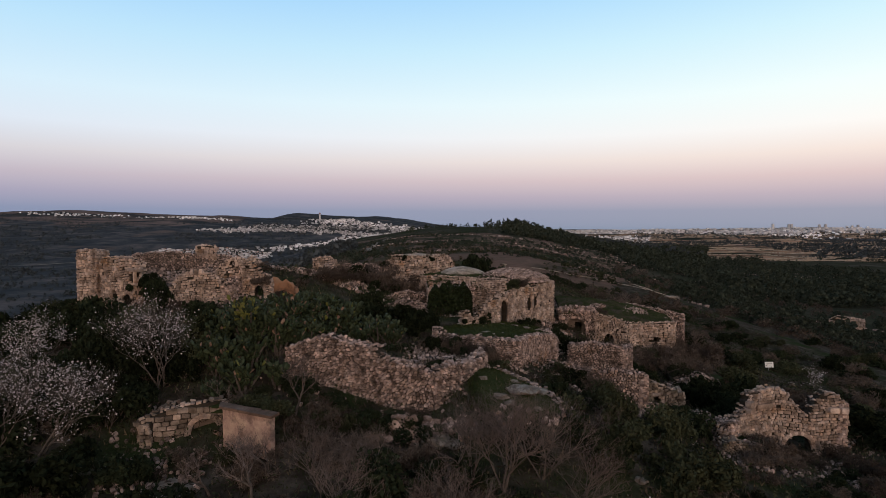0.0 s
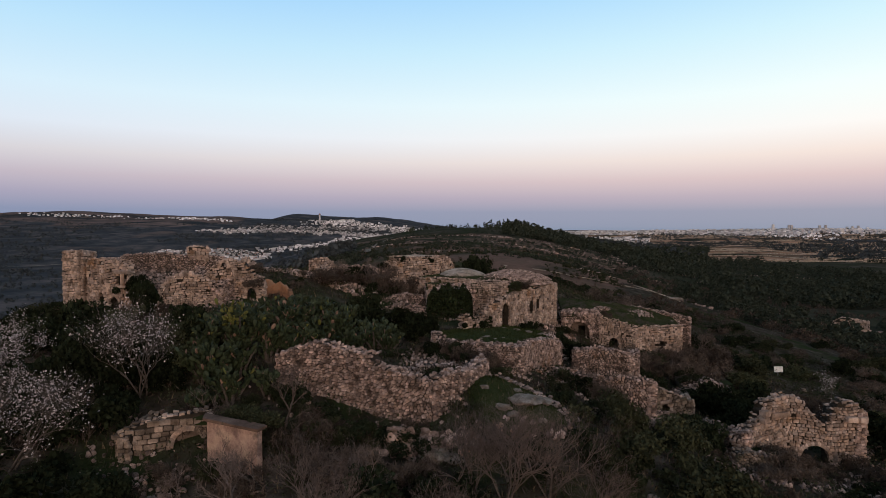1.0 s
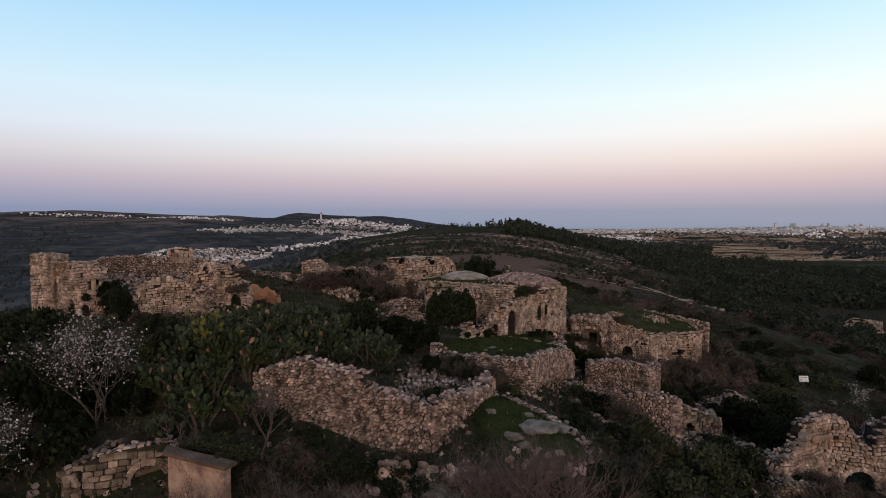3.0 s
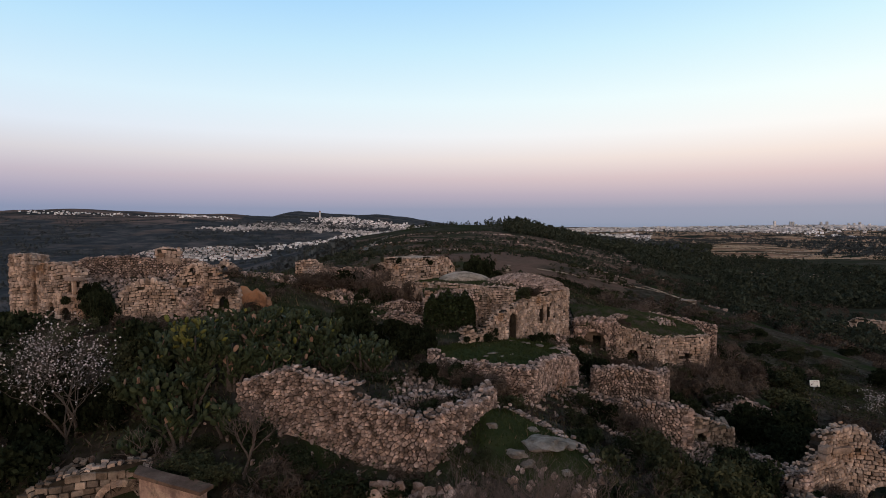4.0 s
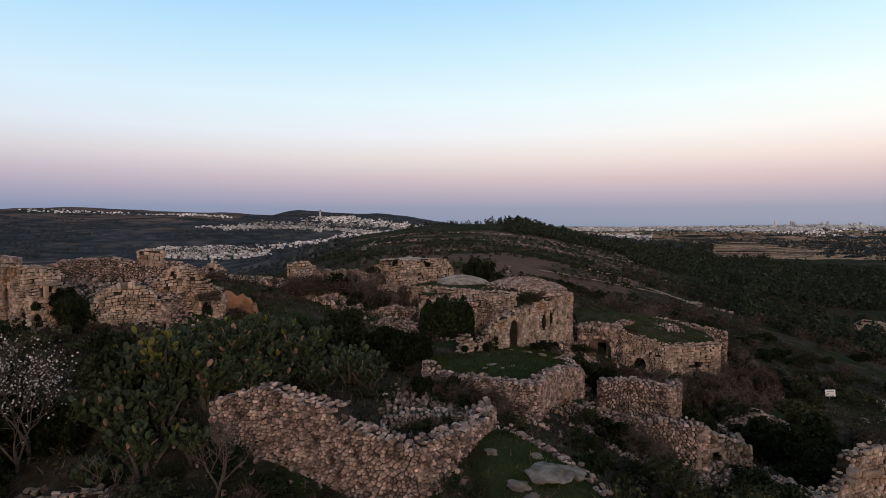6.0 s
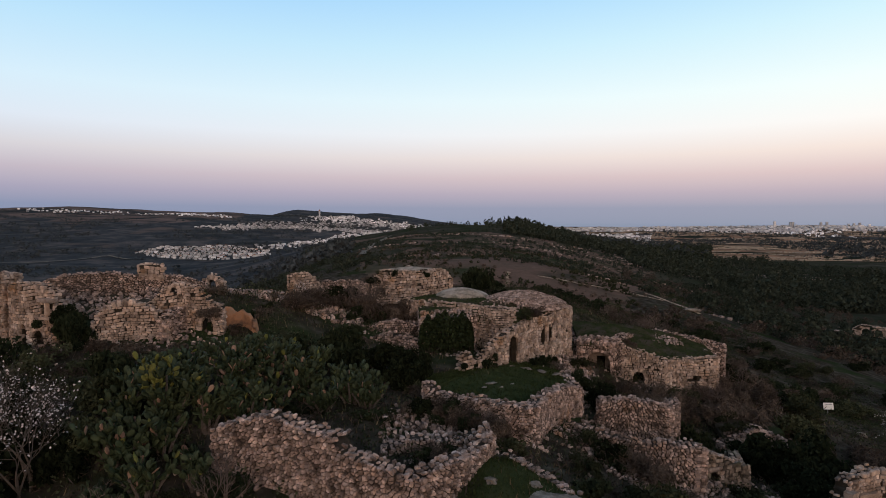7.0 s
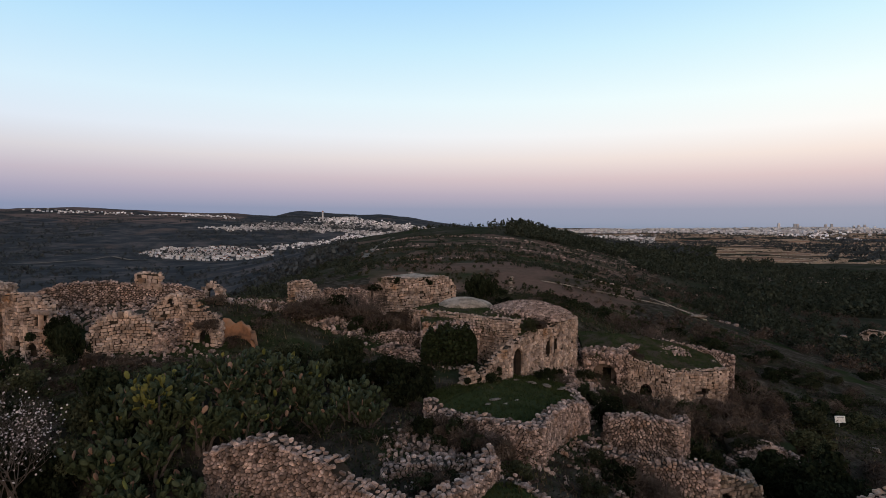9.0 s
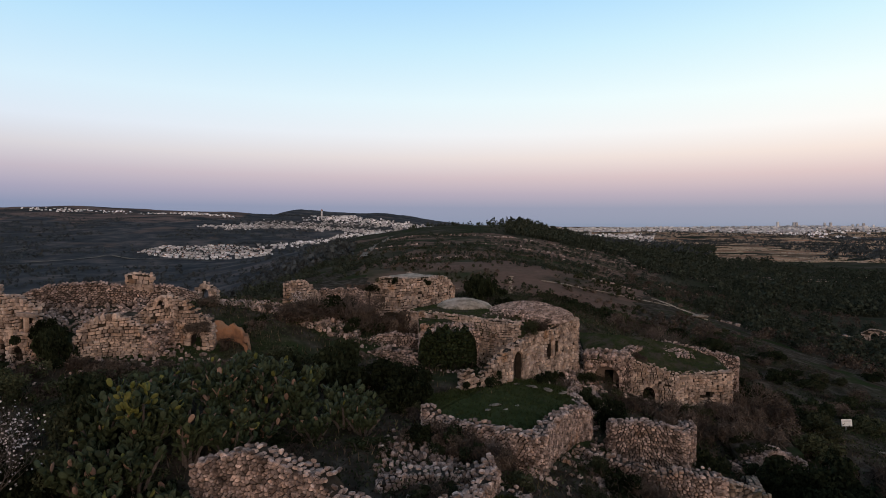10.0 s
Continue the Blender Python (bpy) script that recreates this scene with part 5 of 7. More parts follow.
for kind, places in {
    "evergreen": [(-9.2, 63.5, 1.8, 2.2), (-6.6, 60.2, 1.4, 1.5), (-11.6, 61.6, 1.6, 1.7), (-16.4, 34.0, 1.4, 2.0), (-17.6, 31.4, 1.3, 1.6), (-4.6, 31.0, 1.1, 1.0), (-2.6, 30.3, 1.2, 1.0), (-6.6, 32.2, 1.0, 0.8), (-9.2, 33.4, 1.1, 1.0), (0.4, 40.2, 1.0, 1.1), (1.8, 39.3, 0.9, 1.1), (0.0, 34.4, 1.0, 0.9), (-32, 44, 2.3, 2.9), (-28.6, 43.2, 2.2, 2.8), (-36, 43, 2.4, 2.8), (-38.5, 46, 2.4, 2.6), (-5, 48, 1.9, 2.4), (-3, 46.3, 1.7, 2.1), (-7, 50, 2.0, 2.6), (-2.3, 50, 1.5, 1.6), (-4.2, 52.0, 1.5, 1.3), (-1.6, 47.5, 1.2, 1.6),
                  (3.4, 50.7, 0.8, 1.0), (2.2, 50.3, 0.9, 1.0), (8.0, 55.2, 0.6, 0.9), (8.9, 56.5, 0.6, 1.0), (7.2, 54.0, 0.5, 0.7), (3.5, 83, 2.2, 3.8), (5.0, 84, 1.6, 3.0), (9, 96, 2.0, 2.4),
                  (23.6, 49.4, 2.1, 2.6), (26.6, 49.6, 2.2, 2.6), (21.2, 47.4, 1.6, 1.9), (25, 46.2, 2.1, 2.2), (22.6, 44.4, 1.7, 1.9), (-19.2, 33, 2.2, 3.2), (-20.4, 37, 2.3, 3.0), (-18.4, 29.6, 1.9, 2.4), (-22.8, 34, 2.2, 2.8), (-24.5, 38.5, 2.0, 2.8),
                  (-17.5, 40, 1.6, 2.4), (-2.8, 24.5, 2.0, 2.2), (-6.2, 22.6, 2.0, 2.0), (0.3, 25.6, 1.4, 1.6), (-18.8, 24, 2.2, 2.4), (-13.5, 22.6, 2.0, 2.0), (17.0, 38.6, 1.6, 1.8), (20.6, 40.6, 1.6, 1.9), (16.2, 47.6, 1.4, 1.7), (11.2, 49.6, 1.2, 1.6),
                  (10.4, 52.4, 1.0, 1.4), (-15.5, 26.2, 1.5, 1.6), (-23.5, 29, 2.2, 2.6), (9.6, 40.6, 1.1, 1.3), (16.4, 45.2, 0.9, 1.2), (31, 43, 2.2, 2.2), (33.5, 40, 2.2, 2.2), (-30.0, 46.2, 2.2, 3.0), (-33.2, 46.8, 2.3, 3.4), (-36.6, 47.2, 2.4, 3.2), (20.3, 36.9, 1.0, 1.2)],
    "olive": [(-3.6, 30.9, 0.8, 0.7), (-5.8, 31.6, 0.8, 0.7), (-0.9, 30.3, 0.8, 0.8), (1.2, 31.2, 0.7, 0.7), (12.0, 59.6, 0.9, 1.0), (19.0, 57.6, 1.0, 1.2), (21.0, 57.8, 1.0, 1.1), (-16.6, 37.6, 1.7, 2.2), (-15.8, 35.0, 1.4, 1.8), (8.5, 31.4, 1.7, 1.9), (10.5, 30, 1.9, 2.1), (12.5, 33, 1.7, 1.9), (10, 35.4, 1.5, 1.6), (12, 27, 2.1, 2.1), (7.6, 27.6, 1.5, 1.5), (14.6, 36.6, 1.6, 1.7), (15, 30, 1.9, 1.9), (-13.6, 47.2, 1.3, 1.3), (-18.2, 46.2, 1.3, 0.8), (-21.5, 46.0, 1.4, 0.8),
              (28.5, 55, 2.0, 1.8), (30.5, 58.5, 2.2, 1.8), (6.9, 37.4, 0.9, 0.9), (8.4, 42.4, 0.9, 1.0), (-24.6, 44.8, 1.6, 1.6), (13.4, 56.8, 1.0, 1.2), (-10.2, 30.8, 1.2, 1.2), (-6.0, 30.0, 1.2, 1.3)],
    "brown": [(-5.0, 30.9, 0.9, 0.9), (-1.8, 30.8, 0.9, 1.0), (2.6, 38.9, 1.0, 1.3), (1.0, 40.3, 1.0, 1.2), (-0.2, 35.0, 0.9, 0.9), (22.6, 58.2, 1.2, 1.8), (24.4, 58.4, 1.3, 1.9), (-22.6, 47.6, 1.0, 1.0), (-20.4, 47.4, 1.0, 0.9), (-9.4, 26.2, 1.1, 1.3), (-12.8, 27.6, 0.9, 0.9), (-8, 62, 2.2, 2.4), (-5.5, 61, 1.9, 2.3), (-10.2, 60.5, 1.9, 1.9), (-3.5, 60.6, 1.5, 2.0), (-12, 58, 2.0, 1.6), (25, 56, 2.1, 2.3), (27, 58, 2.3, 2.6), (22, 55.6, 1.7, 2.0), (14.6, 56.6, 1.2, 1.3), (17.6, 55.2, 1.6, 1.9), (11.6, 40.2, 1.3, 1.5),
              (10.8, 41.0, 1.3, 1.5), (3.2, 38.6, 0.9, 1.5), (3.0, 41.0, 0.9, 1.2), (-4.6, 27.4, 1.7, 2.2), (-2.0, 27.6, 1.5, 1.7), (-7.4, 29.4, 1.5, 1.8), (0.0, 23.2, 1.9, 2.3), (29, 47.6, 2.2, 2.2), (-14.8, 48.6, 1.2, 1.3), (-21.0, 47.2, 1.1, 0.9),
              (-9.0, 66, 1.8, 1.4), (-18.6, 47.4, 1.0, 0.8), (33, 51, 2.4, 2.2), (1.6, 40.4, 0.8, 1.0), (19.0, 54.6, 1.5, 1.8), (21.0, 36.2, 1.2, 1.0), (28.0, 36.2, 1.4, 1.2), (19.4, 34.8, 1.2, 1.1), (21.6, 35.3, 1.2, 0.9), (22.0, 37.7, 1.2, 1.7), (23.5, 38.2, 0.9, 1.3), (20.6, 36.2, 1.2, 1.9), (27.4, 37.9, 1.0, 1.0), (25.2, 37.5, 0.8, 1.0), (1.8, 39.7, 1.2, 1.5), (0.5, 40.6, 1.1, 1.3)],
}.items():
    for x, y, r, h in places:
        shrub(kind, x, y, r, h)
shrub("evergreen", -25.3, 48.4, 1.05, 2.7, 2.3)
shrub("evergreen", -24.8, 48.3, 0.9, 1.7, 2.2)
shrub("evergreen", -25.9, 49.0, 1.1, 1.3, 3.3)
shrub("evergreen", -26.0, 48.7, 0.7, 1.3, 3.7)
shrub("olive_small", -10.6, 29.9, 0.9, 0.7, -0.75)
shrub("brown_small", -11.6, 30.4, 0.8, 0.6, -0.7)
shrub("olive_small", -9.4, 29.4, 0.9, 0.8, -0.8)
shrub("brown_small", -13.6, 31.2, 0.8, 0.6, -1.0)
shrub("brown", 7.2, 55.8, 0.9, 0.9, 3.2)
shrub("olive", -7.2, 76.6, 0.9, 0.7, 4.6)
shrub("evergreen_small", -5.7, 75.9, 0.7, 0.9, 4.5)
shrub("evergreen_small", -8.3, 76.5, 0.9, 0.9, 3.6)
shrub("olive", -5.8, 76.0, 0.6, 0.5, 4.9)
shrub("evergreen", -2.2, 75.9, 0.6, 0.8, 4.6)
shrub("brown", -8.4, 77.0, 1.0, 0.8, 4.0)
shrub("olive", 4.2, 57.4, 0.8, 0.5, 3.5)
shrub("brown", 17.0, 60.6, 0.6, 0.9, -0.4)
shrub("olive", 6.6, 55.2, 0.9, 0.8, 3.2)
shrub("brown", -16.9, 50.6, 1.0, 0.9, 3.9)
shrub("evergreen", 23.3, 50.2, 1.7, 1.6)
shrub("evergreen", 21.6, 50.2, 1.3, 1.4)
shrub("evergreen", 25.2, 51.2, 1.4, 1.7)
shrub("brown", 26.6, 51.6, 1.4, 2.0)
shrub("olive", 22.4, 52.8, 1.2, 1.0, -5.0)

# ---- scattered scrub on open ground ----
LAWN = ((-1.3, 42.2), (3.9, 39.0), (9.8, 47.6), (9.6, 53), (6, 54.5), (1.5, 53), (-1.5, 50))


def inside(poly, x, y):
    hit = False
    for (x0, y0), (x1, y1) in zip(poly, poly[1:] + poly[:1]):
        if (y0 > y) != (y1 > y) and x < (x1 - x0) * (y - y0) / (y1 - y0) + x0:
            hit = not hit
    return hit


WALL_XY = np.array(WALL_SPOTS)


def is_clear(x, y, gap):
    if inside(LAWN, x, y) or (-24.5 < x < -14.0 and 45.0 < y < 50.0) or (30.5 < x < 38.5 and 53.0 < y < 62.5):
        return False
    if inside(((2.5, 36.4), (0.8, 32.6), (2.5, 29.8), (6.6, 30.4)), x, y):
        return gap < 0.4
    return np.min((WALL_XY[:, 0] - x) ** 2 + (WALL_XY[:, 1] - y) ** 2) > gap * gap


scatter = random.Random(5)
made = 0
while made < 640:
    y = scatter.uniform(17, 92)
    x = scatter.uniform(-0.82, 0.82) * (y + 2)
    big = scatter.uniform(0.45, 1.1) * (1.0 if abs(x) < 26 and y < 66 else 1.5)
    if not is_clear(x, y, 0.5 + big * 0.5):
        continue
    kind = scatter.choices(("evergreen", "olive", "brown"), (4, 3, 4) if x > -30 else (5, 2, 3))[0]
    shrub(kind + "_small", x, y, big, big * scatter.uniform(0.7, 1.15))
    made += 1

# ---- prickly pear thicket ----


def pad_mesh(name, material, seed):
    r = random.Random(seed)
    v, f = [], []
    seg, rings = 8, 2
    for side in (1, -1):
        for k in range(rings):
            q = (1.0, 0.6)[k]
            for s in range(seg):
                t = 2 * math.pi * s / seg
                w = 0.5 * q * (0.50 + 0.09 * math.sin(t))
                v.append((w * math.cos(t) * 1.15, side * (0.014, 0.055)[k] * (1 + r.uniform(-0.2, 0.2)), 0.5 + 0.5 * q * math.sin(t)))
    for side in (0, 1):
        o = side * rings * seg
        for k in range(rings - 1):
            for s in range(seg):
                q = (o + k * seg + s, o + k * seg + (s + 1) % seg, o + (k + 1) * seg + (s + 1) % seg, o + (k + 1) * seg + s)
                f.append(q if side else q[::-1])
        f.append(tuple(o + (rings - 1) * seg + s for s in (range(seg) if side else reversed(range(seg)))))
    for s in range(seg):
        f.append((s, (s + 1) % seg, rings * seg + (s + 1) % seg, rings * seg + s))
    return mesh(name, v, f, material, True)


PADS = [pad_mesh("pad", M_PAD, k) for k in range(3)] + [pad_mesh("pad", M_PAD_Y, 7), pad_mesh("pad", M_PAD_DRY, 8)]

PAD_VERTS = [np.array([tuple(q.co) for q in me.vertices]) for me in PADS[:3]]
PAD_FACES = [[tuple(q.vertices) for q in me.polygons] for me in PADS[:3]]
# Joined lower pads: M_PAD made darker, shade inside the thicket put into the colour.
M_PAD_SHADED = mat("grey_green_cactus_pads_shaded", [(0.022, 0.031, 0.015), (0.050, 0.062, 0.032)], 2.0, rough=0.6, bump=0.15, island=0.4)


def prickly_pear(x, y, tall, wide, seed, yellow=0.04, dry=0.04):
    r = random.Random(seed)
    z = ground_z(x, y) - 0.1
    plant = root("prickly_pear", (x, y, z), "sprawling grey-green prickly pear cactus in a thicket" if yellow < 0.3 else "prickly pear cactus with yellowing upper pads", "cactus", "cactus thicket")
    heap, spots = Heap(), []
    for k in range(7):
        a = 2 * math.pi * (k + r.uniform(-0.3, 0.3)) / 7
        lean = r.uniform(0.2, 0.9) * wide
        tip = Vector((math.cos(a) * lean, math.sin(a) * lean, tall * r.uniform(0.35, 0.8)))
        heap = Heap()
        tube(heap, [(math.cos(a) * 0.2, math.sin(a) * 0.2, -0.2), tuple(tip * 0.5 + Vector((0, 0, -0.1))), tuple(tip)], 0.10, 0.05, 6)
        spots += [tip * t for t in (0.2, 0.4, 0.6, 0.8, 1.0)]
        part("stem", heap.mesh("stem", M_BARK), plant)
    grown = []
    for _ in range(int(430 * wide * tall / 4)):
        p = r.choice(spots).copy()
        out = Vector((p.x, p.y, 0)) * 0.35
        up = (Vector((r.uniform(-1, 1) * 0.7, r.uniform(-1, 1) * 0.7, r.uniform(0.25, 1.2))) + out).normalized()
        length = r.uniform(0.27, 0.48)
        k = 3 if r.random() < yellow else 4 if r.random() < dry else r.randrange(3)
        if k == 3 and p.z < tall * 0.6:
            k = 0
        q = up.to_track_quat("Z", "Y").to_matrix().to_4x4() @ Matrix.Rotation(r.uniform(0, 6.28), 4, "Z")
        grown.append((p.z + length * up.z, k, Matrix.Translation(p) @ q @ Matrix.Diagonal((length, length, length, 1))))
        end = p + up * length * 0.93
        if math.hypot(end.x, end.y) < wide * 1.1 and 0 < end.z < tall - 0.3:
            spots.append(end)
    grown.sort(key=lambda g: -g[0])
    rest = Heap()
    for n, (_, k, m) in enumerate(grown):
        if n < 26 or k > 2:
            part("pad", PADS[k], plant, m)
        else:
            q = np.array(m)
            rest.add(PAD_VERTS[k] @ q[:3, :3].T + q[:3, 3], PAD_FACES[k])
    if rest.n:
        tagged(part("pad_mass", rest.mesh("pad_mass", M_PAD_SHADED, smooth=True), plant), kind="stuff")
    return plant


for k, (x, y, t, w) in enumerate(((-13.0, 36.6, 4.1, 1.3), (-11.3, 37.2, 3.3, 1.4), (-13.9, 38.2, 3.2, 1.4), (-4.6, 44.4, 1.7, 1.3), (-13.6, 39.6, 3.2, 1.5), (-11.0, 40.0, 3.4, 1.5), (-8.9, 39.4, 2.6, 1.4), (-12.0, 42.2, 3.2, 1.5), (-10.0, 42.8, 3.3, 1.5), (-7.8, 41.8, 2.7, 1.4),
                                  (-6.4, 40.6, 1.8, 1.3), (-5.2, 42.5, 1.8, 1.3), (-10.4, 45.0, 3.1, 1.5), (-8.0, 44.8, 2.7, 1.4), (-14.8, 41.5, 2.6, 1.5), (-6.0, 44.4, 2.0, 1.4), (-4.2, 41.8, 1.5, 1.2), (-12.6, 35.2, 2.2, 1.2), (-9.6, 37.6, 2.4, 1.3), (-12.2, 33.0, 2.0, 1.3), (-10.4, 33.8, 1.7, 1.2), (-14.3, 34.4, 2.5, 1.4), (-15.0, 36.8, 2.9, 1.4), (-13.6, 32.0, 1.4, 1.1), (-15.6, 39.0, 2.8, 1.4))):
    prickly_pear(x, y, t, w, 500 + k, 0.5 if k == 0 else 0.04, 0.14 if k in (5, 6) else 0.03)

# ---- bare trees and almond trees in blossom ----


def bare_tree(x, y, h, seed, levels=5, stems=1, spread=0.75, label="small leafless tree with fine twisted branches", blossom=0, z=None):
    thick, thin, tips = limbs(seed, h, spread, levels, 3, 0.032 * h ** 0.9 if stems == 1 else 0.014 * h, stems)
    name = "almond_tree" if blossom else "bare_tree"
    ob = root(name, (x, y, ground_z(x, y) if z is None else z), label, "tree", me=thick.mesh("trunk", M_BARK))
    part("crown", thin.mesh("crown", M_TWIG if not blossom else M_BARK), ob)
    if blossom:
        rng = np.random.default_rng(seed)
        t = np.array([tuple(q) for q in tips])
        t = t[rng.random(len(t)) < 0.42]
        blossom = int(blossom * 1.25)
        p = t[rng.integers(0, len(t), blossom)] + rng.normal(size=(blossom, 3)) * 0.15
        v, f = leaf_cards(p, 0.075, rng, 1.2)
        tagged(part("blossom", mesh("blossom", v, f, M_BLOSSOM), ob, None, "pale pink open blossom"), kind="stuff")
    return ob


bare_tree(-8.75, 26.9, 2.6, 961, 5, 1, 0.8, "dark crooked leafless tree against a plaster wall", z=-3.2)
WORDS = "almond tree in pale pink blossom without leaves"
bare_tree(-17.3, 33.0, 5.9, 901, 6, 2, 0.9, WORDS, 1000, z=-1.4)
bare_tree(-20.8, 27.6, 5.0, 902, 6, 2, 0.9, WORDS, 850)
bare_tree(-22.8, 27.0, 5.2, 912, 6, 2, 0.9, WORDS, 800)
bare_tree(-24.5, 30.5, 5.0, 903, 5, 1, 0.85, WORDS, 800)
bare_tree(-27.5, 37.0, 4.6, 905, 5, 2, 0.85, WORDS, 990)
bare_tree(-14.0, 67.5, 2.8, 906, 4, 1, 0.85, WORDS, 275)
bare_tree(7.5, 23.2, 2.2, 907, 4, 2, 0.9, WORDS, 192)
bare_tree(31.0, 46.5, 3.0, 908, 5, 2, 0.9, WORDS, 385)
bare_tree(37.5, 56.5, 3.0, 909, 4, 2, 0.9, WORDS, 275)
bare_tree(26.0, 43.5, 2.6, 910, 4, 2, 0.9, WORDS, 220)
for k, (x, y, h, st) in enumerate(((-10.6, 27.4, 2.4, 3), (-8.9, 24.6, 3.4, 1), (-11.2, 25.6, 2.6, 1), (-5.6, 24.6, 3.8, 2), (-3.6, 25.6, 3.2, 2), (2.6, 25.2, 4.6, 5), (4.4, 26.0, 4.0, 4), (1.0, 26.0, 4.0, 4), (0.0, 22.0, 3.6, 4), (5.6, 24.0, 3.4, 4), (-4.6, 22.5, 3.6, 3), (-8.6, 31.2, 3.2, 1), (-6.9, 26.6, 3.0, 2), (11.0, 40.2, 2.0, 3), (8.8, 29.4, 2.4, 3),
                                  (3.0, 39.4, 2.2, 1), (23.2, 57.0, 3.0, 3), (25.8, 60.0, 3.2, 3), (-7.6, 60.6, 3.6, 4), (-10.6, 60.0, 3.0, 3), (22.5, 72, 3.4, 3), (26, 76, 3.6, 3), (-12.6, 31.6, 2.2, 1), (17.4, 56.8, 2.2, 3), (20.5, 57.0, 2.4, 3), (-13.0, 47.6, 2.0, 2))):
    bare_tree(x, y, h, 930 + k, 6 if h > 4.3 else 5 if h > 2.5 else 4, st, 0.85)

# ---- ivy over the annex ----
rng_i = np.random.default_rng(12)
u, w = rng_i.uniform(0, 1, 5200), rng_i.uniform(0, 1, 5200) ** 0.8
crown_ = np.sqrt(np.clip(1 - np.abs(2 * u - 1.05) ** 4.5, 0, 1))
swell = 0.25 + 1.1 * np.sin(np.pi * u) * np.sin(np.pi * np.clip(0.12 + 0.8 * w, 0, 1))
px_, py_ = -1.95 + 4.4 * u, 54.2 + 0.6 * u - swell * rng_i.uniform(0.4, 1.15, 5200)
pz_ = 0.2 + (0.9 + 2.5 * crown_) * w + 0.22 * np.sin(u * 17) * w + 0.15 * np.sin(u * 41) * w
v, f = leaf_cards(np.stack([px_ - 0.4, py_ - 54, pz_ - 0.4], -1), 0.17, rng_i, 1.3)
root("ivy", (0.4, 54, 0.4), "thick dark ivy hanging over a ruined wall", "ivy", me=mesh("ivy", v, f, M_IVY))

# ---- grass ----
rng_g = np.random.default_rng(31)


def blades(name, material, pts, tall, label):
    pts = np.array(pts)
    n = len(pts)
    a = rng_g.uniform(0, 6.28, n)
    w = rng_g.uniform(0.02, 0.045, n)
    h = tall * rng_g.uniform(0.5, 1.3, n)
    d = np.stack([np.cos(a) * w, np.sin(a) * w, np.zeros(n)], -1)
    lean = rng_g.normal(size=(n, 3)) * 0.35 * h[:, None]
    lean[:, 2] = h
    v = np.stack([pts - d, pts + d, pts + lean], 1).reshape(-1, 3)
    ob = new(name, mesh(name, v, np.arange(3 * n).reshape(-1, 3).tolist(), material))
    tagged(ob, label, "grass", kind="stuff")


blades("grass", M_GRASS, GRASS_SPOTS, 0.13, "short green grass on terrace and earth roofs")
gx, gy = rng_g.uniform(-30, 34, 26000), rng_g.uniform(22, 75, 26000)
thin_out = fbm(gx / 5, gy / 5, 3, 44) > -0.02
gx, gy = gx[thin_out], gy[thin_out]
blades("grass", M_GRASS, np.stack([gx, gy, height(gx, gy) - 0.02], -1), 0.2, "green weeds and grass between stones")
ga, gr = rng_g.uniform(0, 6.28, 7000), np.sqrt(rng_g.uniform(0, 1, 7000))
gx, gy = 3.9 + 2.7 * gr * np.cos(ga), 32.6 + 3.3 * gr * np.sin(ga)
blades("grass", M_GRASS, np.stack([gx, gy, height(gx, gy) - 0.02], -1), 0.14, "green grass on a mound between rocks")
gx, gy = rng_g.uniform(-30, 34, 12000), rng_g.uniform(22, 75, 12000)
blades("dry_grass", M_STRAW, np.stack([gx, gy, height(gx, gy) - 0.02], -1), 0.34, "dry straw-coloured grass stalks")

# ---- low undergrowth ----


def undergrowth(name, n, material, leaf, long, tall, seed, label):
    x, y = rng_g.uniform(-48, 48, n), 16 + 84 * rng_g.uniform(0, 1, n) ** 0.9
    d = fbm(x / 2.6, y / 2.6, 4, seed)
    keep = d > -0.06
    x, y, d = x[keep], y[keep], d[keep]
    clear = np.array([not inside(LAWN, a, b) for a, b in zip(x, y)])
    mound = ((x - 3.8) / 2.6) ** 2 + ((y - 32.5) / 3.2) ** 2 > 1
    x, y, d = x[clear & mound], y[clear & mound], d[clear & mound]
    low_ = np.where((x > -24.5) & (x < -13.3) & (y > 45) & (y < 53), 0.3, 1.0)
    z = height(x, y) + np.clip(d + 0.08, 0, 1) * low_ * tall * rng_g.uniform(0, 3.2, len(x))
    v, f = leaf_cards(np.stack([x, y, z], -1), leaf, rng_g, long)
    tagged(new(name, mesh(name, v, f, material)), label, "undergrowth", kind="stuff")


undergrowth("undergrowth", 150000, M_LEAF2, 0.088, 1.8, 0.9, 51, "low olive-green weeds and thorny scrub")
undergrowth("undergrowth", 120000, M_LEAF, 0.10, 1.7, 1.1, 57, "low dark evergreen ground cover")
undergrowth("dry_undergrowth", 90000, M_BROWN, 0.06, 7.0, 1.1, 54, "dry brown thorn and dead stalks")

# ---- loose stones and bedrock ----
heap = Heap()
r = random.Random(61)
for _ in range(2600):
    sx, sy = r.choice(WALL_SPOTS)
    x, y = sx + r.gauss(0, 0.9), sy - abs(r.gauss(0, 1.2))
    if inside(LAWN, x, y) or ((x - 3.8) / 2.8) ** 2 + ((y - 32.4) / 3.6) ** 2 < 1:
        continue
    k = r.uniform(0.08, 0.3)
    m = np.array(Matrix.Translation((x, y, ground_z(x, y) + k * 0.12)) @ Euler((r.uniform(0, 6), r.uniform(0, 6), r.uniform(0, 6))).to_matrix().to_4x4() @ Matrix.Diagonal((k * 1.3, k, k * 0.8, 1)))
    sv, sf = r.choice(RUBBLE)
    heap.add(sv @ m[:3, :3].T + m[:3, 3], sf)
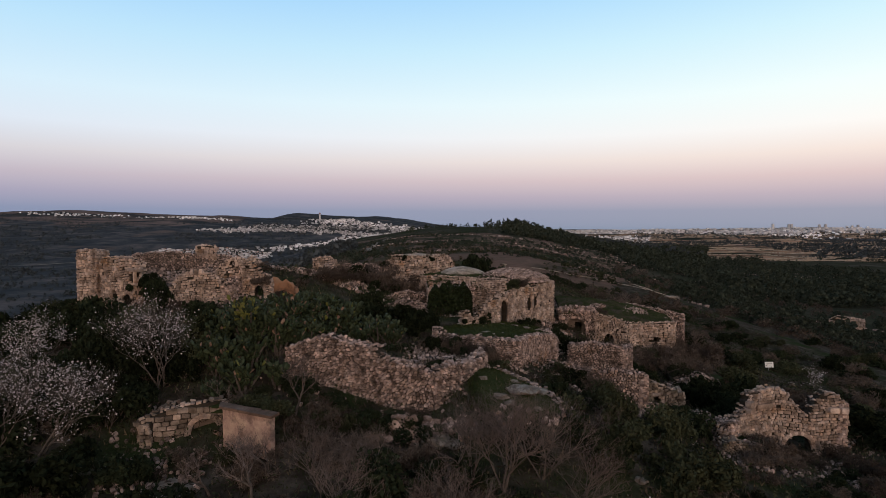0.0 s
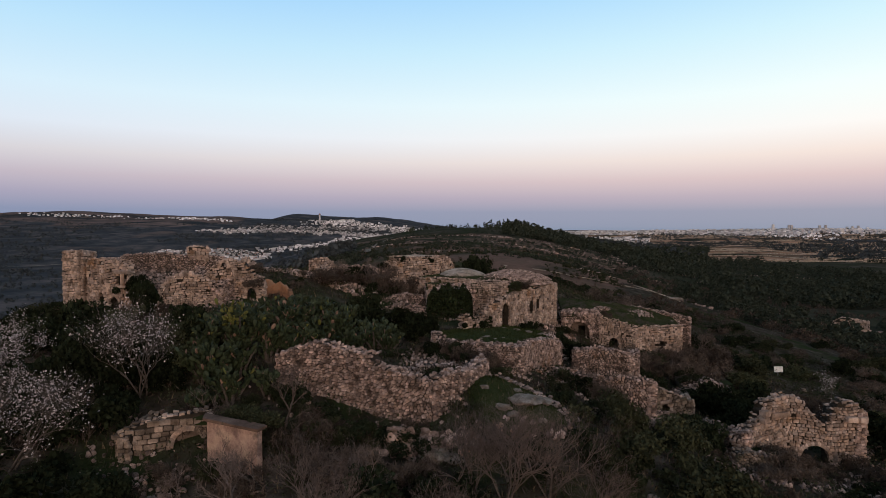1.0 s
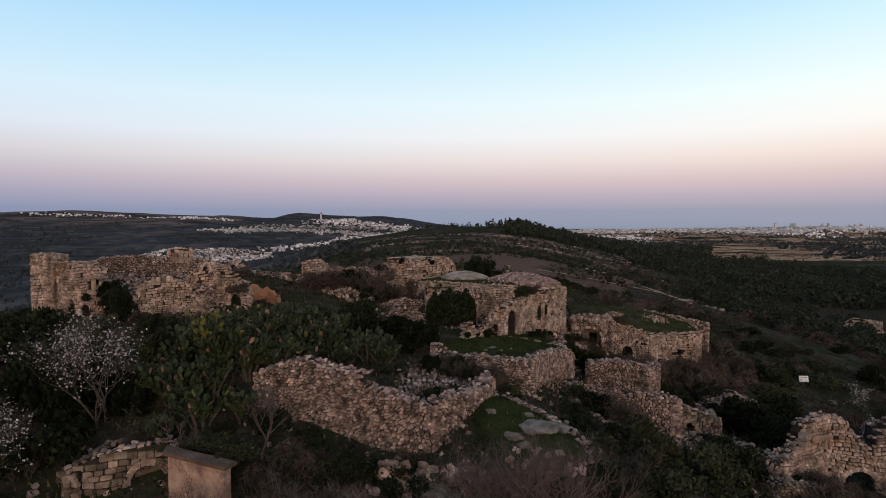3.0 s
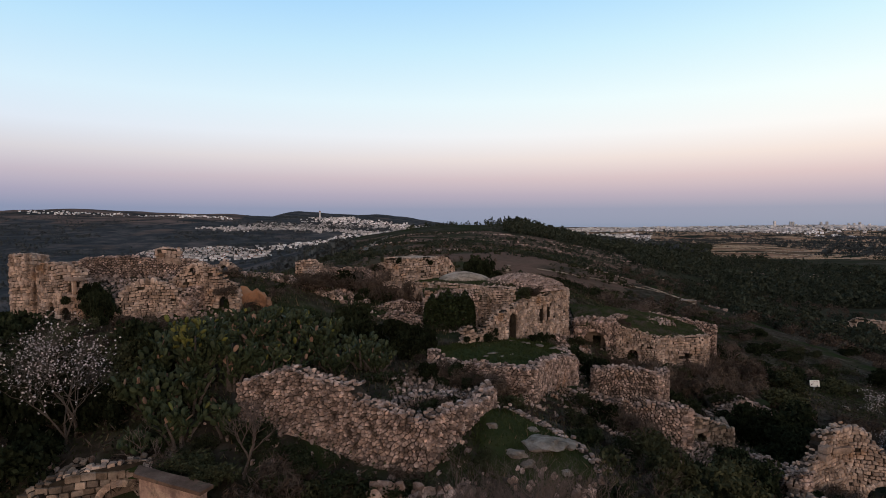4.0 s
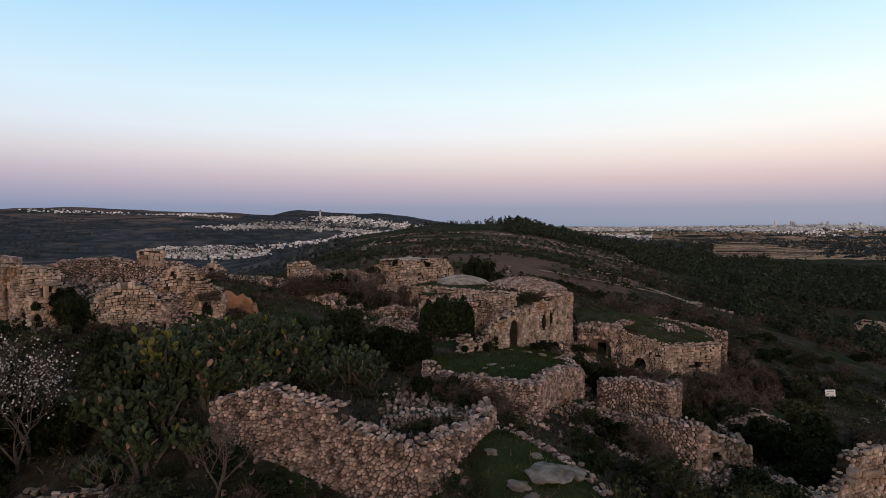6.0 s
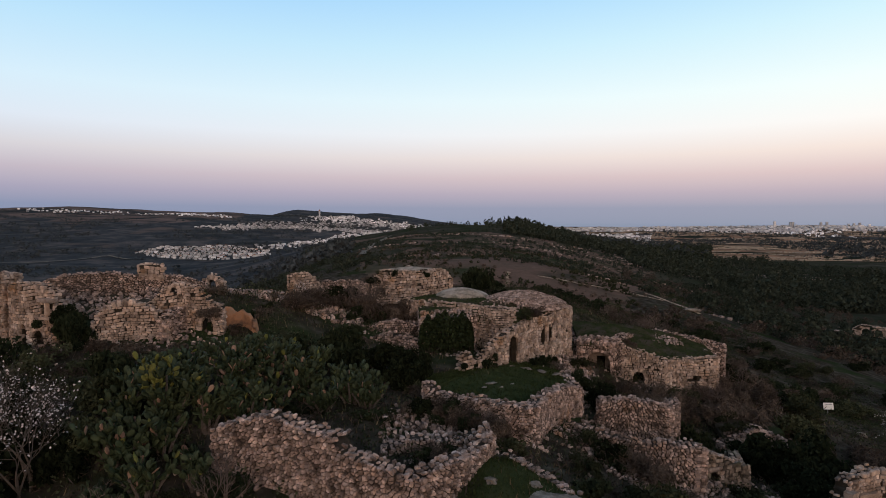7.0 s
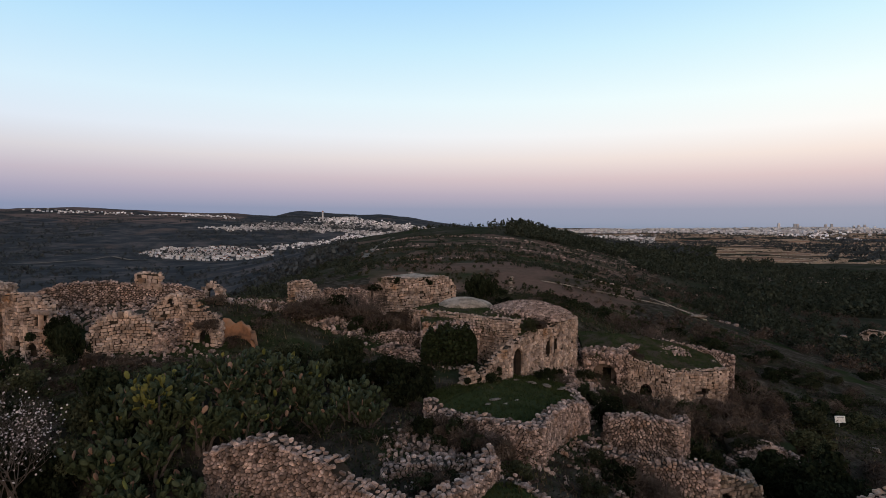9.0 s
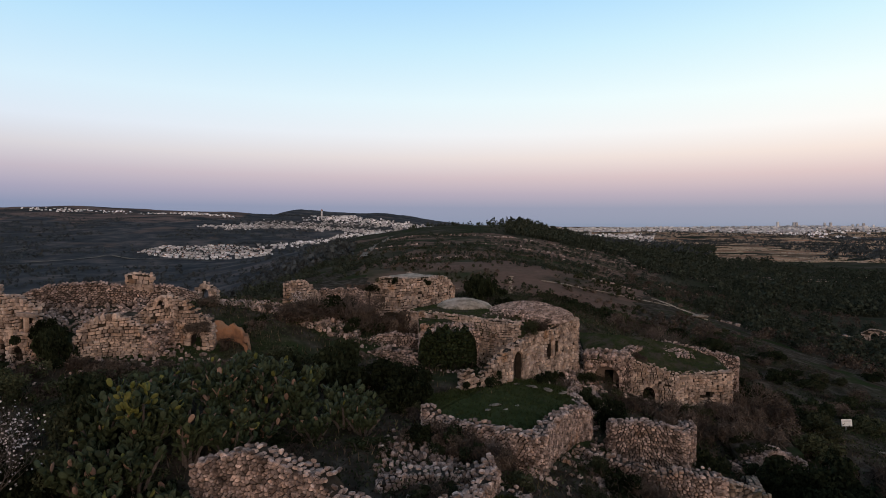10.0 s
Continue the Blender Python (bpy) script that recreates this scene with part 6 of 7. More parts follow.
for x0, x1, y0, y1, n in ((-3.0, 3.0, 37.0, 41.5, 420), (8.0, 16.5, 39.0, 45.0, 620), (9.5, 12.5, 48.0, 60.0, 320), (-16.5, -12.0, 24.5, 28.5, 120), (16.0, 28.0, 33.0, 38.0, 260), (0.6, 6.6, 29.0, 30.6, 60)):
    for _ in range(n):
        x, y, k = r.uniform(x0, x1), r.uniform(y0, y1), r.uniform(0.09, 0.3)
        if inside(LAWN, x, y):
            continue
        m = np.array(Matrix.Translation((x, y, ground_z(x, y) + k * 0.2 + 0.05)) @ Euler((r.uniform(0, 6), r.uniform(0, 6), r.uniform(0, 6))).to_matrix().to_4x4() @ Matrix.Diagonal((k * 1.3, k, k * 0.8, 1)))
        sv, sf = r.choice(RUBBLE)
        heap.add(sv @ m[:3, :3].T + m[:3, 3], sf)
for _ in range(1300):
    x, y = r.uniform(-19, -7), r.uniform(57.5, 69)
    if r.random() < 0.25:
        x, y = r.uniform(9.6, 12.6), r.uniform(50, 62)
    k = r.uniform(0.15, 0.55)
    m = np.array(Matrix.Translation((x, y, ground_z(x, y) + k * 0.15)) @ Euler((r.uniform(0, 6), r.uniform(0, 6), r.uniform(0, 6))).to_matrix().to_4x4() @ Matrix.Diagonal((k * 1.3, k, k * 0.8, 1)))
    sv, sf = r.choice(RUBBLE)
    heap.add(sv @ m[:3, :3].T + m[:3, 3], sf)
tagged(new("loose_stones", heap.mesh("loose_stones", M_RUBBLE_J)), "fallen limestone rubble lying below the walls", "rubble", kind="stuff")


def boulder_mesh(seed, flat):
    bm = bmesh.new()
    bmesh.ops.create_icosphere(bm, subdivisions=3, radius=0.5)
    o = Vector((seed * 3.7, seed * 1.3, 0))
    for q in bm.verts:
        k = 1 + 0.5 * noise.noise(q.co * 2.2 + o) + 0.22 * noise.noise(q.co * 6 + o)
        q.co = Vector((q.co.x * k, q.co.y * k, q.co.z * k * flat))
    me = bpy.data.meshes.new("boulder")
    bm.to_mesh(me)
    bm.free()
    me.materials.append(M_ROCK)
    return me


BOULDERS = [boulder_mesh(k, f) for k, f in enumerate((0.35, 0.6, 0.75, 0.5))]
for x, y, s, k, extra in ((4.4, 31.8, 1.7, 0, 0.0), (5.3, 32.4, 1.0, 0, 0.0), (3.0, 31.2, 0.8, 3, 0), (3.5, 30.6, 0.6, 1, 0), (4.0, 33.2, 0.6, 3, 0), (2.2, 33.0, 0.5, 1, 0), (5.0, 30.3, 0.5, 1, 0), (1.0, 30.2, 0.6, 2, 0), (1.5, 29.4, 0.5, 2, 0), (-0.6, 29.6, 1.3, 2, 0), (0.4, 29.0, 0.9, 1, 0), (7.0, 30.4, 0.4, 1, 0),
                          (8.2, 33.5, 0.45, 1, 0), (16.2, 68.5, 0.8, 1, 0), (13.0, 63.5, 0.45, 1, 0.8), (12.5, 62.4, 0.4, 2, 0.5), (-2.2, 23.2, 0.7, 2, 0), (9.5, 27.0, 0.6, 1, 0), (11.5, 24.6, 0.8, 2, 0), (-13.6, 26.6, 0.9, 3, 0), (-12.2, 26.2, 0.7, 1, 0), (30.0, 41.4, 1.0, 1, 0), (31.5, 47.6, 1.1, 2, 0), (35.5, 57.5, 0.8, 1, 0), (28.4, 61.0, 0.9, 2, 0), (27.6, 59.6, 0.7, 1, 0), (-16.8, 27.2, 0.8, 1, 0)):
    ob = root("boulder", (x, y, ground_z(x, y) + extra + s * 0.05), "grey weathered limestone boulder half sunk in the turf", "boulder", "boulders on the slope", me=BOULDERS[k])
    ob.scale, ob.rotation_euler = (s * 1.2, s, s * 0.75), (0, 0, x * 3 + y)

bank = root("earth_bank", (-0.8, 30.3, -3.0), "orange-brown earth and crumbled mortar under a wall's corner", "earth bank", me=boulder_mesh(9, 0.9))
bank.data.materials[0] = M_ORANGE
bank.scale = (2.3, 1.1, 2.0)
spill("rubble", 260, [(-2.0, 29.2, -3.7), (1.2, 28.8, -3.4), (1.4, 30.4, -2.3), (-1.8, 30.2, -2.4)], 0.1, bank, 12, 0.12, 0.32)

# flat slabs set in the terrace grass and along its back edge
for x, y, z, s in ((3.2, 46.2, 0.42, 0.8), (3.9, 45.6, 0.36, 0.6), (2.7, 45.0, 0.5, 0.5), (6.2, 51.4, 0.05, 0.9), (7.3, 51.2, -0.1, 0.9), (8.3, 51.0, -0.25, 0.8), (1.6, 50.6, 0.3, 0.7), (2.3, 49.6, 0.3, 0.5), (5.2, 51.8, 0.12, 0.7), (4.6, 46.6, 0.25, 0.4)):
    ob = root("flat_stone", (x, y, z), "flat pale stone lying in the grass", "stone", "stones on the terrace", me=BOULDERS[0])
    ob.scale, ob.rotation_euler = (s * 0.9, s * 0.5, s * 0.35), (0, 0, x * 5)

# ---- white board on a post down the slope ----
sx, sy = 36.2, 62.8
board = root("sign_board", (sx, sy, ground_z(sx, sy)), "small white painted notice board on a steel post", "sign")
zs = -6.3 - board.location.z


def box(w, d, h):
    bm = bmesh.new()
    bmesh.ops.create_cube(bm, size=1)
    bmesh.ops.scale(bm, vec=(w, d, h), verts=bm.verts)
    bmesh.ops.bevel(bm, geom=bm.edges[:], offset=min(w, d, h) * 0.15, segments=1, affect="EDGES")
    return bm


def bm_mesh(name, bm, material):
    me = bpy.data.meshes.new(name)
    bm.to_mesh(me)
    bm.free()
    me.materials.append(material)
    return me


part("board", bm_mesh("board", box(0.95, 0.05, 0.62), M_SIGN), board, Matrix.Translation((0, 0, zs)) @ Matrix.Rotation(radians(-12), 4, "X"))
part("post", bm_mesh("post", box(0.07, 0.07, abs(zs) + 0.6), M_STEEL), board, Matrix.Translation((0, 0.07, zs / 2 - 0.2)))
for k in range(3):
    part("print_bar", bm_mesh("print_bar", box(0.62 - 0.12 * k, 0.012, 0.05), M_PRINT), board, Matrix.Translation((-0.06 * k, -0.036 + 0.033 * k * 0.9, zs + 0.16 - 0.15 * k)) @ Matrix.Rotation(radians(-12), 4, "X"))

# ---- the distance: woods, scrub, tracks, terraces and towns ----
rng_f = np.random.default_rng(8)


def far_trees(name, n, where, size, cards, label, category, material=M_PINE, tall=1.5, leaf=0.30):
    """Many far trees as clumps of leaf cards, in one object."""
    xs, ys = where(n)
    open_ = (np.hypot(xs - 113, ys - 160) > 17) & (np.hypot(xs - 45, ys - 114) > 9)
    xs, ys = xs[open_], ys[open_]
    zs = height(xs, ys)
    s = size * np.clip(np.exp(rng_f.normal(size=len(xs)) * 0.38), 0.4, 1.9)
    k = rng_f.normal(size=(len(xs), cards, 3))
    k /= np.linalg.norm(k, axis=2)[..., None]
    k *= rng_f.uniform(0.55, 1.0, (len(xs), cards, 1)) * 0.5
    hgt = k[..., 2] + 0.5
    taper = 1.15 - 0.55 * hgt
    p = np.stack([k[..., 0] * taper * s[:, None] + xs[:, None], k[..., 1] * taper * s[:, None] + ys[:, None], hgt * tall * s[:, None] + zs[:, None]], -1)
    v, f = leaf_cards(p.reshape(-1, 3), 1.0, rng_f, 1.4)
    c = p.reshape(-1, 3).repeat(4, 0)
    v = c + (v - c) * (np.repeat(s, cards * 4) * leaf)[:, None]
    tagged(new(name, mesh(name, v, f, material)), label, category, kind="stuff")


def sector(y0, y1, a0, a1, power=1.0):
    """Random places between two distances and two bearings (x over y)."""
    def pick(n):
        y = y0 + (y1 - y0) * rng_f.uniform(0, 1, n) ** power
        x = y * rng_f.uniform(a0, a1, n)
        return x, y
    return pick


def clumped(pick, scale, seed, at=0.0):
    def go(n):
        x, y = pick(int(n * 2.2))
        keep = fbm(x / scale, y / scale, 3, seed) > at
        return x[keep][:n], y[keep][:n]
    return go


far_trees("pine_wood", 110, lambda n: (98 + rng_f.normal(size=n) * 19, 780 + rng_f.normal(size=n) * 40), 4.6, 26, "dark pine wood on the crest of a hill", "wood", tall=1.5)
far_trees("pine_wood", 160, clumped(sector(480, 800, -0.07, 0.10), 60, 3, -0.02), 2.4, 18, "scattered pines along the crest of the hill", "wood", tall=1.3)
far_trees("pine_wood", 4200, clumped(sector(400, 860, 0.10, 0.46), 60, 3, -0.12), 3.0, 16, "dark pine wood on the flank of the hill", "wood", tall=1.4)
far_trees("valley_wood", 620, clumped(sector(92, 250, 0.40, 1.0), 38, 4, 0.0), 2.5, 130, "dark bushes and small trees filling the valley", "wood", tall=0.95, leaf=0.11)
far_trees("dry_scrub", 900, clumped(sector(86, 230, 0.30, 0.9), 26, 17, -0.02), 1.7, 90, "dry brown scrub on the valley side", "scrub", M_BROWN, tall=0.75, leaf=0.10)
far_trees("valley_wood", 2900, clumped(sector(230, 600, 0.31, 1.0, 1.3), 85, 4, -0.06), 3.6, 44, "dark trees and tall scrub filling the valley", "wood", tall=1.0, leaf=0.15)
far_trees("hill_scrub", 2700, clumped(sector(92, 460, -0.3, 0.42, 1.3), 40, 5, -0.04), 1.2, 36, "dark bushes dotted over the hillside field", "scrub", tall=0.75, leaf=0.19)
far_trees("field_scrub", 2200, clumped(sector(88, 230, -0.16, 0.44, 1.2), 9, 21, 0.03), 0.6, 30, "low tufts and thorn bushes in the field", "scrub", M_LEAF2, tall=0.7, leaf=0.24)
far_trees("field_scrub", 1400, clumped(sector(88, 230, -0.16, 0.44, 1.2), 9, 25, 0.03), 0.6, 30, "dry brown tufts in the field", "scrub", M_BROWN, tall=0.7, leaf=0.24)
far_trees("valley_wood", 700, clumped(sector(92, 230, -0.95, -0.30, 1.2), 20, 6, -0.14), 2.4, 90, "dark bushes on the far flank of the hill", "wood", tall=0.8, leaf=0.12)
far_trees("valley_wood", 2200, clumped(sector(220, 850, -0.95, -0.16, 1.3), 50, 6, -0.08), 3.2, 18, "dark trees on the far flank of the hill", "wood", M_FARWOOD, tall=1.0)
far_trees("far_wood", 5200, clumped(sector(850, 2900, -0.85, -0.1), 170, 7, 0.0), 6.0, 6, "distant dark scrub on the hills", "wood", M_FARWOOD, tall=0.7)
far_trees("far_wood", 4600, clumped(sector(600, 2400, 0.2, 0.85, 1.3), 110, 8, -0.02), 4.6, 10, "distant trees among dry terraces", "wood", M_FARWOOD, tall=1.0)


def ribbon(name, pts, width, material, label, category, lift=0.12, wobble=0.0):
    """A track that follows the ground."""
    line = Line(pts)
    n = max(6, int(line.length / (2.0 if line.length < 200 else 12.0)))
    v, f = [], []
    for i in range(n + 1):
        s = line.length * i / n
        p, d, nn = line.at(s)
        w = width * (1 + 0.35 * float(fbm(np.array([s * 0.2]), np.array([3.3]), 2, 2)[0]))
        for e in (-0.5, 0.5):
            x, y = p + nn * w * e + nn * wobble * math.sin(s * 0.05)
            v.append((x, y, ground_z(x, y) + lift))
    for i in range(n):
        f.append((2 * i, 2 * i + 1, 2 * i + 3, 2 * i + 2))
    return tagged(new(name, mesh(name, v, f, material)), label, category, kind="structure")


ribbon("track", [(-25.5, 184), (-33, 249), (-38, 322), (-50, 483), (-54, 560)], 2.6, M_PATH, "pale track climbing the hillside", "track", 0.35)


def stone_row(name, pts, n, spread, lo, hi, seed, label):
    """A thin line of pale stones along a footpath or field edge."""
    rs, line, heap_ = random.Random(seed), Line(pts), Heap()
    for _ in range(n):
        p, _d, _n = line.at(rs.uniform(0, line.length))
        x, y, k = p[0] + rs.gauss(0, spread), p[1] + rs.gauss(0, spread), rs.uniform(lo, hi)
        sv_, sf_ = rs.choice(RUBBLE)
        a = np.array(Matrix.Translation((x, y, ground_z(x, y) + k * 0.1)) @ Matrix.Rotation(rs.uniform(0, 6), 4, "Z") @ Matrix.Diagonal((k * 1.5, k, k * 0.5, 1)))
        heap_.add(sv_ @ a[:3, :3].T + a[:3, 3], sf_)
    tagged(new(name, heap_.mesh(name, M_DOME)), label, "footpath", kind="stuff")


stone_row("footpath", [(13.2, 128), (11.8, 118), (11.0, 108)], 220, 0.16, 0.12, 0.32, 1, "short pale footpath of stones in the field")
stone_row("footpath", [(19, 126), (26.6, 123.5), (36, 123), (43, 122)], 420, 0.16, 0.12, 0.32, 2, "thin pale footpath of stones across the field")
stone_row("footpath", [(43.5, 132), (45.0, 122), (47.0, 114)], 220, 0.25, 0.15, 0.45, 3, "broken pale edge of an old track")
ob = root("broken_slab", (45.8, 114.5, ground_z(45.8, 114.5) + 0.35), "large pale broken slab beside an old track", "slab", me=BOULDERS[0])
ob.scale, ob.rotation_euler = (3.4, 1.6, 1.6), (0, 0, 0.3)
ribbon("track", [(-800, 960), (-694, 1045), (-668, 1120), (-600, 1080), (-520, 1058), (-440, 1052), (-400, 1075)], 6.0, M_PATH, "country road curving below the town", "road", 1.5)
mz = ground_z(120, 169) + 1.5
wall([(116.4, 171.6), (118.2, 170.3), (120.2, 168.9), (123.4, 166.6)], (mz + 0.4, mz + 1.9, mz + 1.6, mz + 1.2), (mz - 1.5,) * 4, 1.6, (1.1, 0.7), "blocks", [(3.0, 0.9, mz - 2.0, mz + 0.0), (6.0, 0.9, mz - 2.0, mz - 0.1)], name="broken_masonry", label="pale broken masonry with two dark openings down the slope", seed=161, parts=60, ragged=0.25)
for x, y, s in ((64.6, 126.0, 1.8), (63.4, 127.2, 1.2), (70.2, 126.3, 2.2), (73.6, 126.3, 2.0), (71.5, 128.0, 1.4), (66.0, 120.0, 1.2)):
    ob = root("boulder", (x, y, ground_z(x, y) + 0.1), "pale outcrop stone among dark scrub", "boulder", "pale stones in the valley", me=BOULDERS[3])
    ob.scale, ob.rotation_euler = (s * 1.4, s * 0.8, s), (0, 0, x)


def dry_walls():
    """Low field walls of loose stone along the hill's contours."""
    r = random.Random(9)
    heap = Heap()
    for k in range(34):
        y = r.uniform(105, 420)
        x = y * r.uniform(-0.16, 0.62)
        L, a = r.uniform(0.05, 0.16) * y + 5, r.uniform(-0.3, 0.25)
        s = 0.0
        while s < L:
            px, py = x + s * math.cos(a), y + s * math.sin(a) + 2 * math.sin(s * 0.12)
            q = r.uniform(0.35, 0.9) * (0.7 + y / 500)
            if r.random() < 0.6:
                sv, sf = r.choice(RUBBLE)
                m = np.array(Matrix.Translation((px, py, ground_z(px, py) + q * 0.15)) @ Matrix.Rotation(r.uniform(0, 6), 4, "Z") @ Matrix.Diagonal((q * 1.6, q, q * 0.8, 1)))
                heap.add(sv @ m[:3, :3].T + m[:3, 3], sf)
            s += q * r.uniform(0.9, 2.0)
    tagged(new("field_walls", heap.mesh("field_walls", M_RUBBLE_J)), "low dry-stone field walls on the hillside", "field wall", kind="stuff")
    heap = Heap()
    for k in range(210):
        y = 560 + 1700 * r.random() ** 1.5
        x = y * r.uniform(0.28, 0.82)
        L, a = r.uniform(0.05, 0.14) * y, r.uniform(-0.25, 0.25)
        s = 0.0
        while s < L:
            px, py = x + s * math.cos(a), y + s * math.sin(a) + 10 * math.sin(s * 0.02)
            q = r.uniform(1.2, 3.2) * (0.5 + y / 1600)
            sv, sf = r.choice(BLOCKS)
            m = np.array(Matrix.Translation((px, py, ground_z(px, py) + q * 0.1)) @ Matrix.Diagonal((q * 2.4, q * 0.6, q * 0.7, 1)))
            heap.add(sv @ m[:3, :3].T + m[:3, 3], sf)
            s += q * r.uniform(1.6, 3.2)
    tagged(new("rock_terraces", heap.mesh("rock_terraces", M_DOME)), "pale rock ledges of distant terraces", "terrace", kind="stuff")


dry_walls()

# houses
def house_mesh(w, d, h):
    return bm_mesh("body", box(w, d, h), M_TOWN)


def hip_mesh(w, d, h):
    v = [(-w / 2, -d / 2, 0), (w / 2, -d / 2, 0), (w / 2, d / 2, 0), (-w / 2, d / 2, 0), (-w / 5, 0, h), (w / 5, 0, h)]
    return mesh("roof", v, [(0, 1, 5, 4), (1, 2, 5), (2, 3, 4, 5), (3, 0, 4), (3, 2, 1, 0)], M_TILE)


HOUSES = [(house_mesh(13, 11, 9), bm_mesh("roof", box(13.6, 11.6, 0.9), M_ROOF), 9.0), (house_mesh(10, 10, 7), hip_mesh(11, 11, 2.6), 7.0), (house_mesh(18, 11, 11), bm_mesh("roof", box(18.5, 11.5, 0.9), M_ROOF), 11.0)]
M_PANE = mat("dark_window_panes", [(0.03, 0.035, 0.045), (0.05, 0.055, 0.065)], 1.0, rough=0.2, bump=0.0)
PANE = bm_mesh("window", box(1.6, 0.3, 1.8), M_PANE)


def town_house(x, y, turn, k, windows=False):
    body, roof, h = HOUSES[k]
    z = ground_z(x, y)
    ob = root("town_house", (x, y, z + 0.225 * h - 0.5), ("pale stone town house with a flat roof", "small pale house with a red hipped roof", "long pale stone apartment block")[k], "house", "houses of the town", me=body)
    ob.rotation_euler, ob.scale = (0, 0, turn), (0.45, 0.45, 0.45)
    part("roof", roof, ob, Matrix.Translation((0, 0, h / 2 + (0.3 if k != 1 else -0.1))))
    if windows:
        for i in (-1, 1):
            part("window", PANE, ob, Matrix.Translation((i * 3.0, -(5.5 if k != 1 else 5.0), 0.8)))
    return ob


r = random.Random(14)
for row in range(12):
    y0 = 1088 + 22 * row
    cx, half = -458 - (y0 - 1080) * 0.45, 138 * math.sqrt(1 - ((row - 5.2) / 8.2) ** 2)
    x = cx - half * r.uniform(0.85, 1.0)
    while x < cx + half:
        y = y0 + r.uniform(-6, 6) + 10 * math.sin(x * 0.03)
        if r.random() < 0.88:
            town_house(x, y, r.uniform(-0.2, 0.3), r.choices((0, 1, 2), (5, 3, 2))[0])
        x += r.uniform(5.5, 11.0)


def far_houses(name, n, pick, label, scale=0.62):
    """Houses too far and too many to count, joined."""
    heap = Heap()
    xs, ys = pick(n)
    for x, y in zip(xs, ys):
        w, d, h = r.uniform(8, 17) * scale, r.uniform(8, 12) * scale, r.choice((5, 6, 7, 8, 10)) * scale
        z = ground_z(x, y) - 2
        a = r.uniform(-0.4, 0.4)
        c, s = math.cos(a), math.sin(a)
        v = [(x + (i * w * c - j * d * s) / 2, y + (i * w * s + j * d * c) / 2, z + q * (h + 2)) for q in (0, 1) for i, j in ((-1, -1), (1, -1), (1, 1), (-1, 1))]
        u = [(x + 0.9 * (i * w * c - j * d * s) / 2, y + 0.9 * (i * w * s + j * d * c) / 2, z + h + 1.3) for i, j in ((-1, -1), (1, -1), (1, 1), (-1, 1))]
        heap.add(np.array(v + u), [(0, 1, 5, 4), (1, 2, 6, 5), (2, 3, 7, 6), (3, 0, 4, 7), (4, 5, 9, 8), (5, 6, 10, 9), (6, 7, 11, 10), (7, 4, 8, 11), (8, 9, 10, 11)])
    tagged(new(name, heap.mesh(name, M_TOWN)), label, "town", kind="stuff")


def strip(pts, spread):
    """Places along a street, spread to both sides of it."""
    line = Line(pts)

    def pick(n):
        at = np.array([line.at(q)[0] for q in rng_f.uniform(0, line.length, n)])
        return at[:, 0] + rng_f.normal(size=n) * spread, at[:, 1] + rng_f.normal(size=n) * spread

    return pick


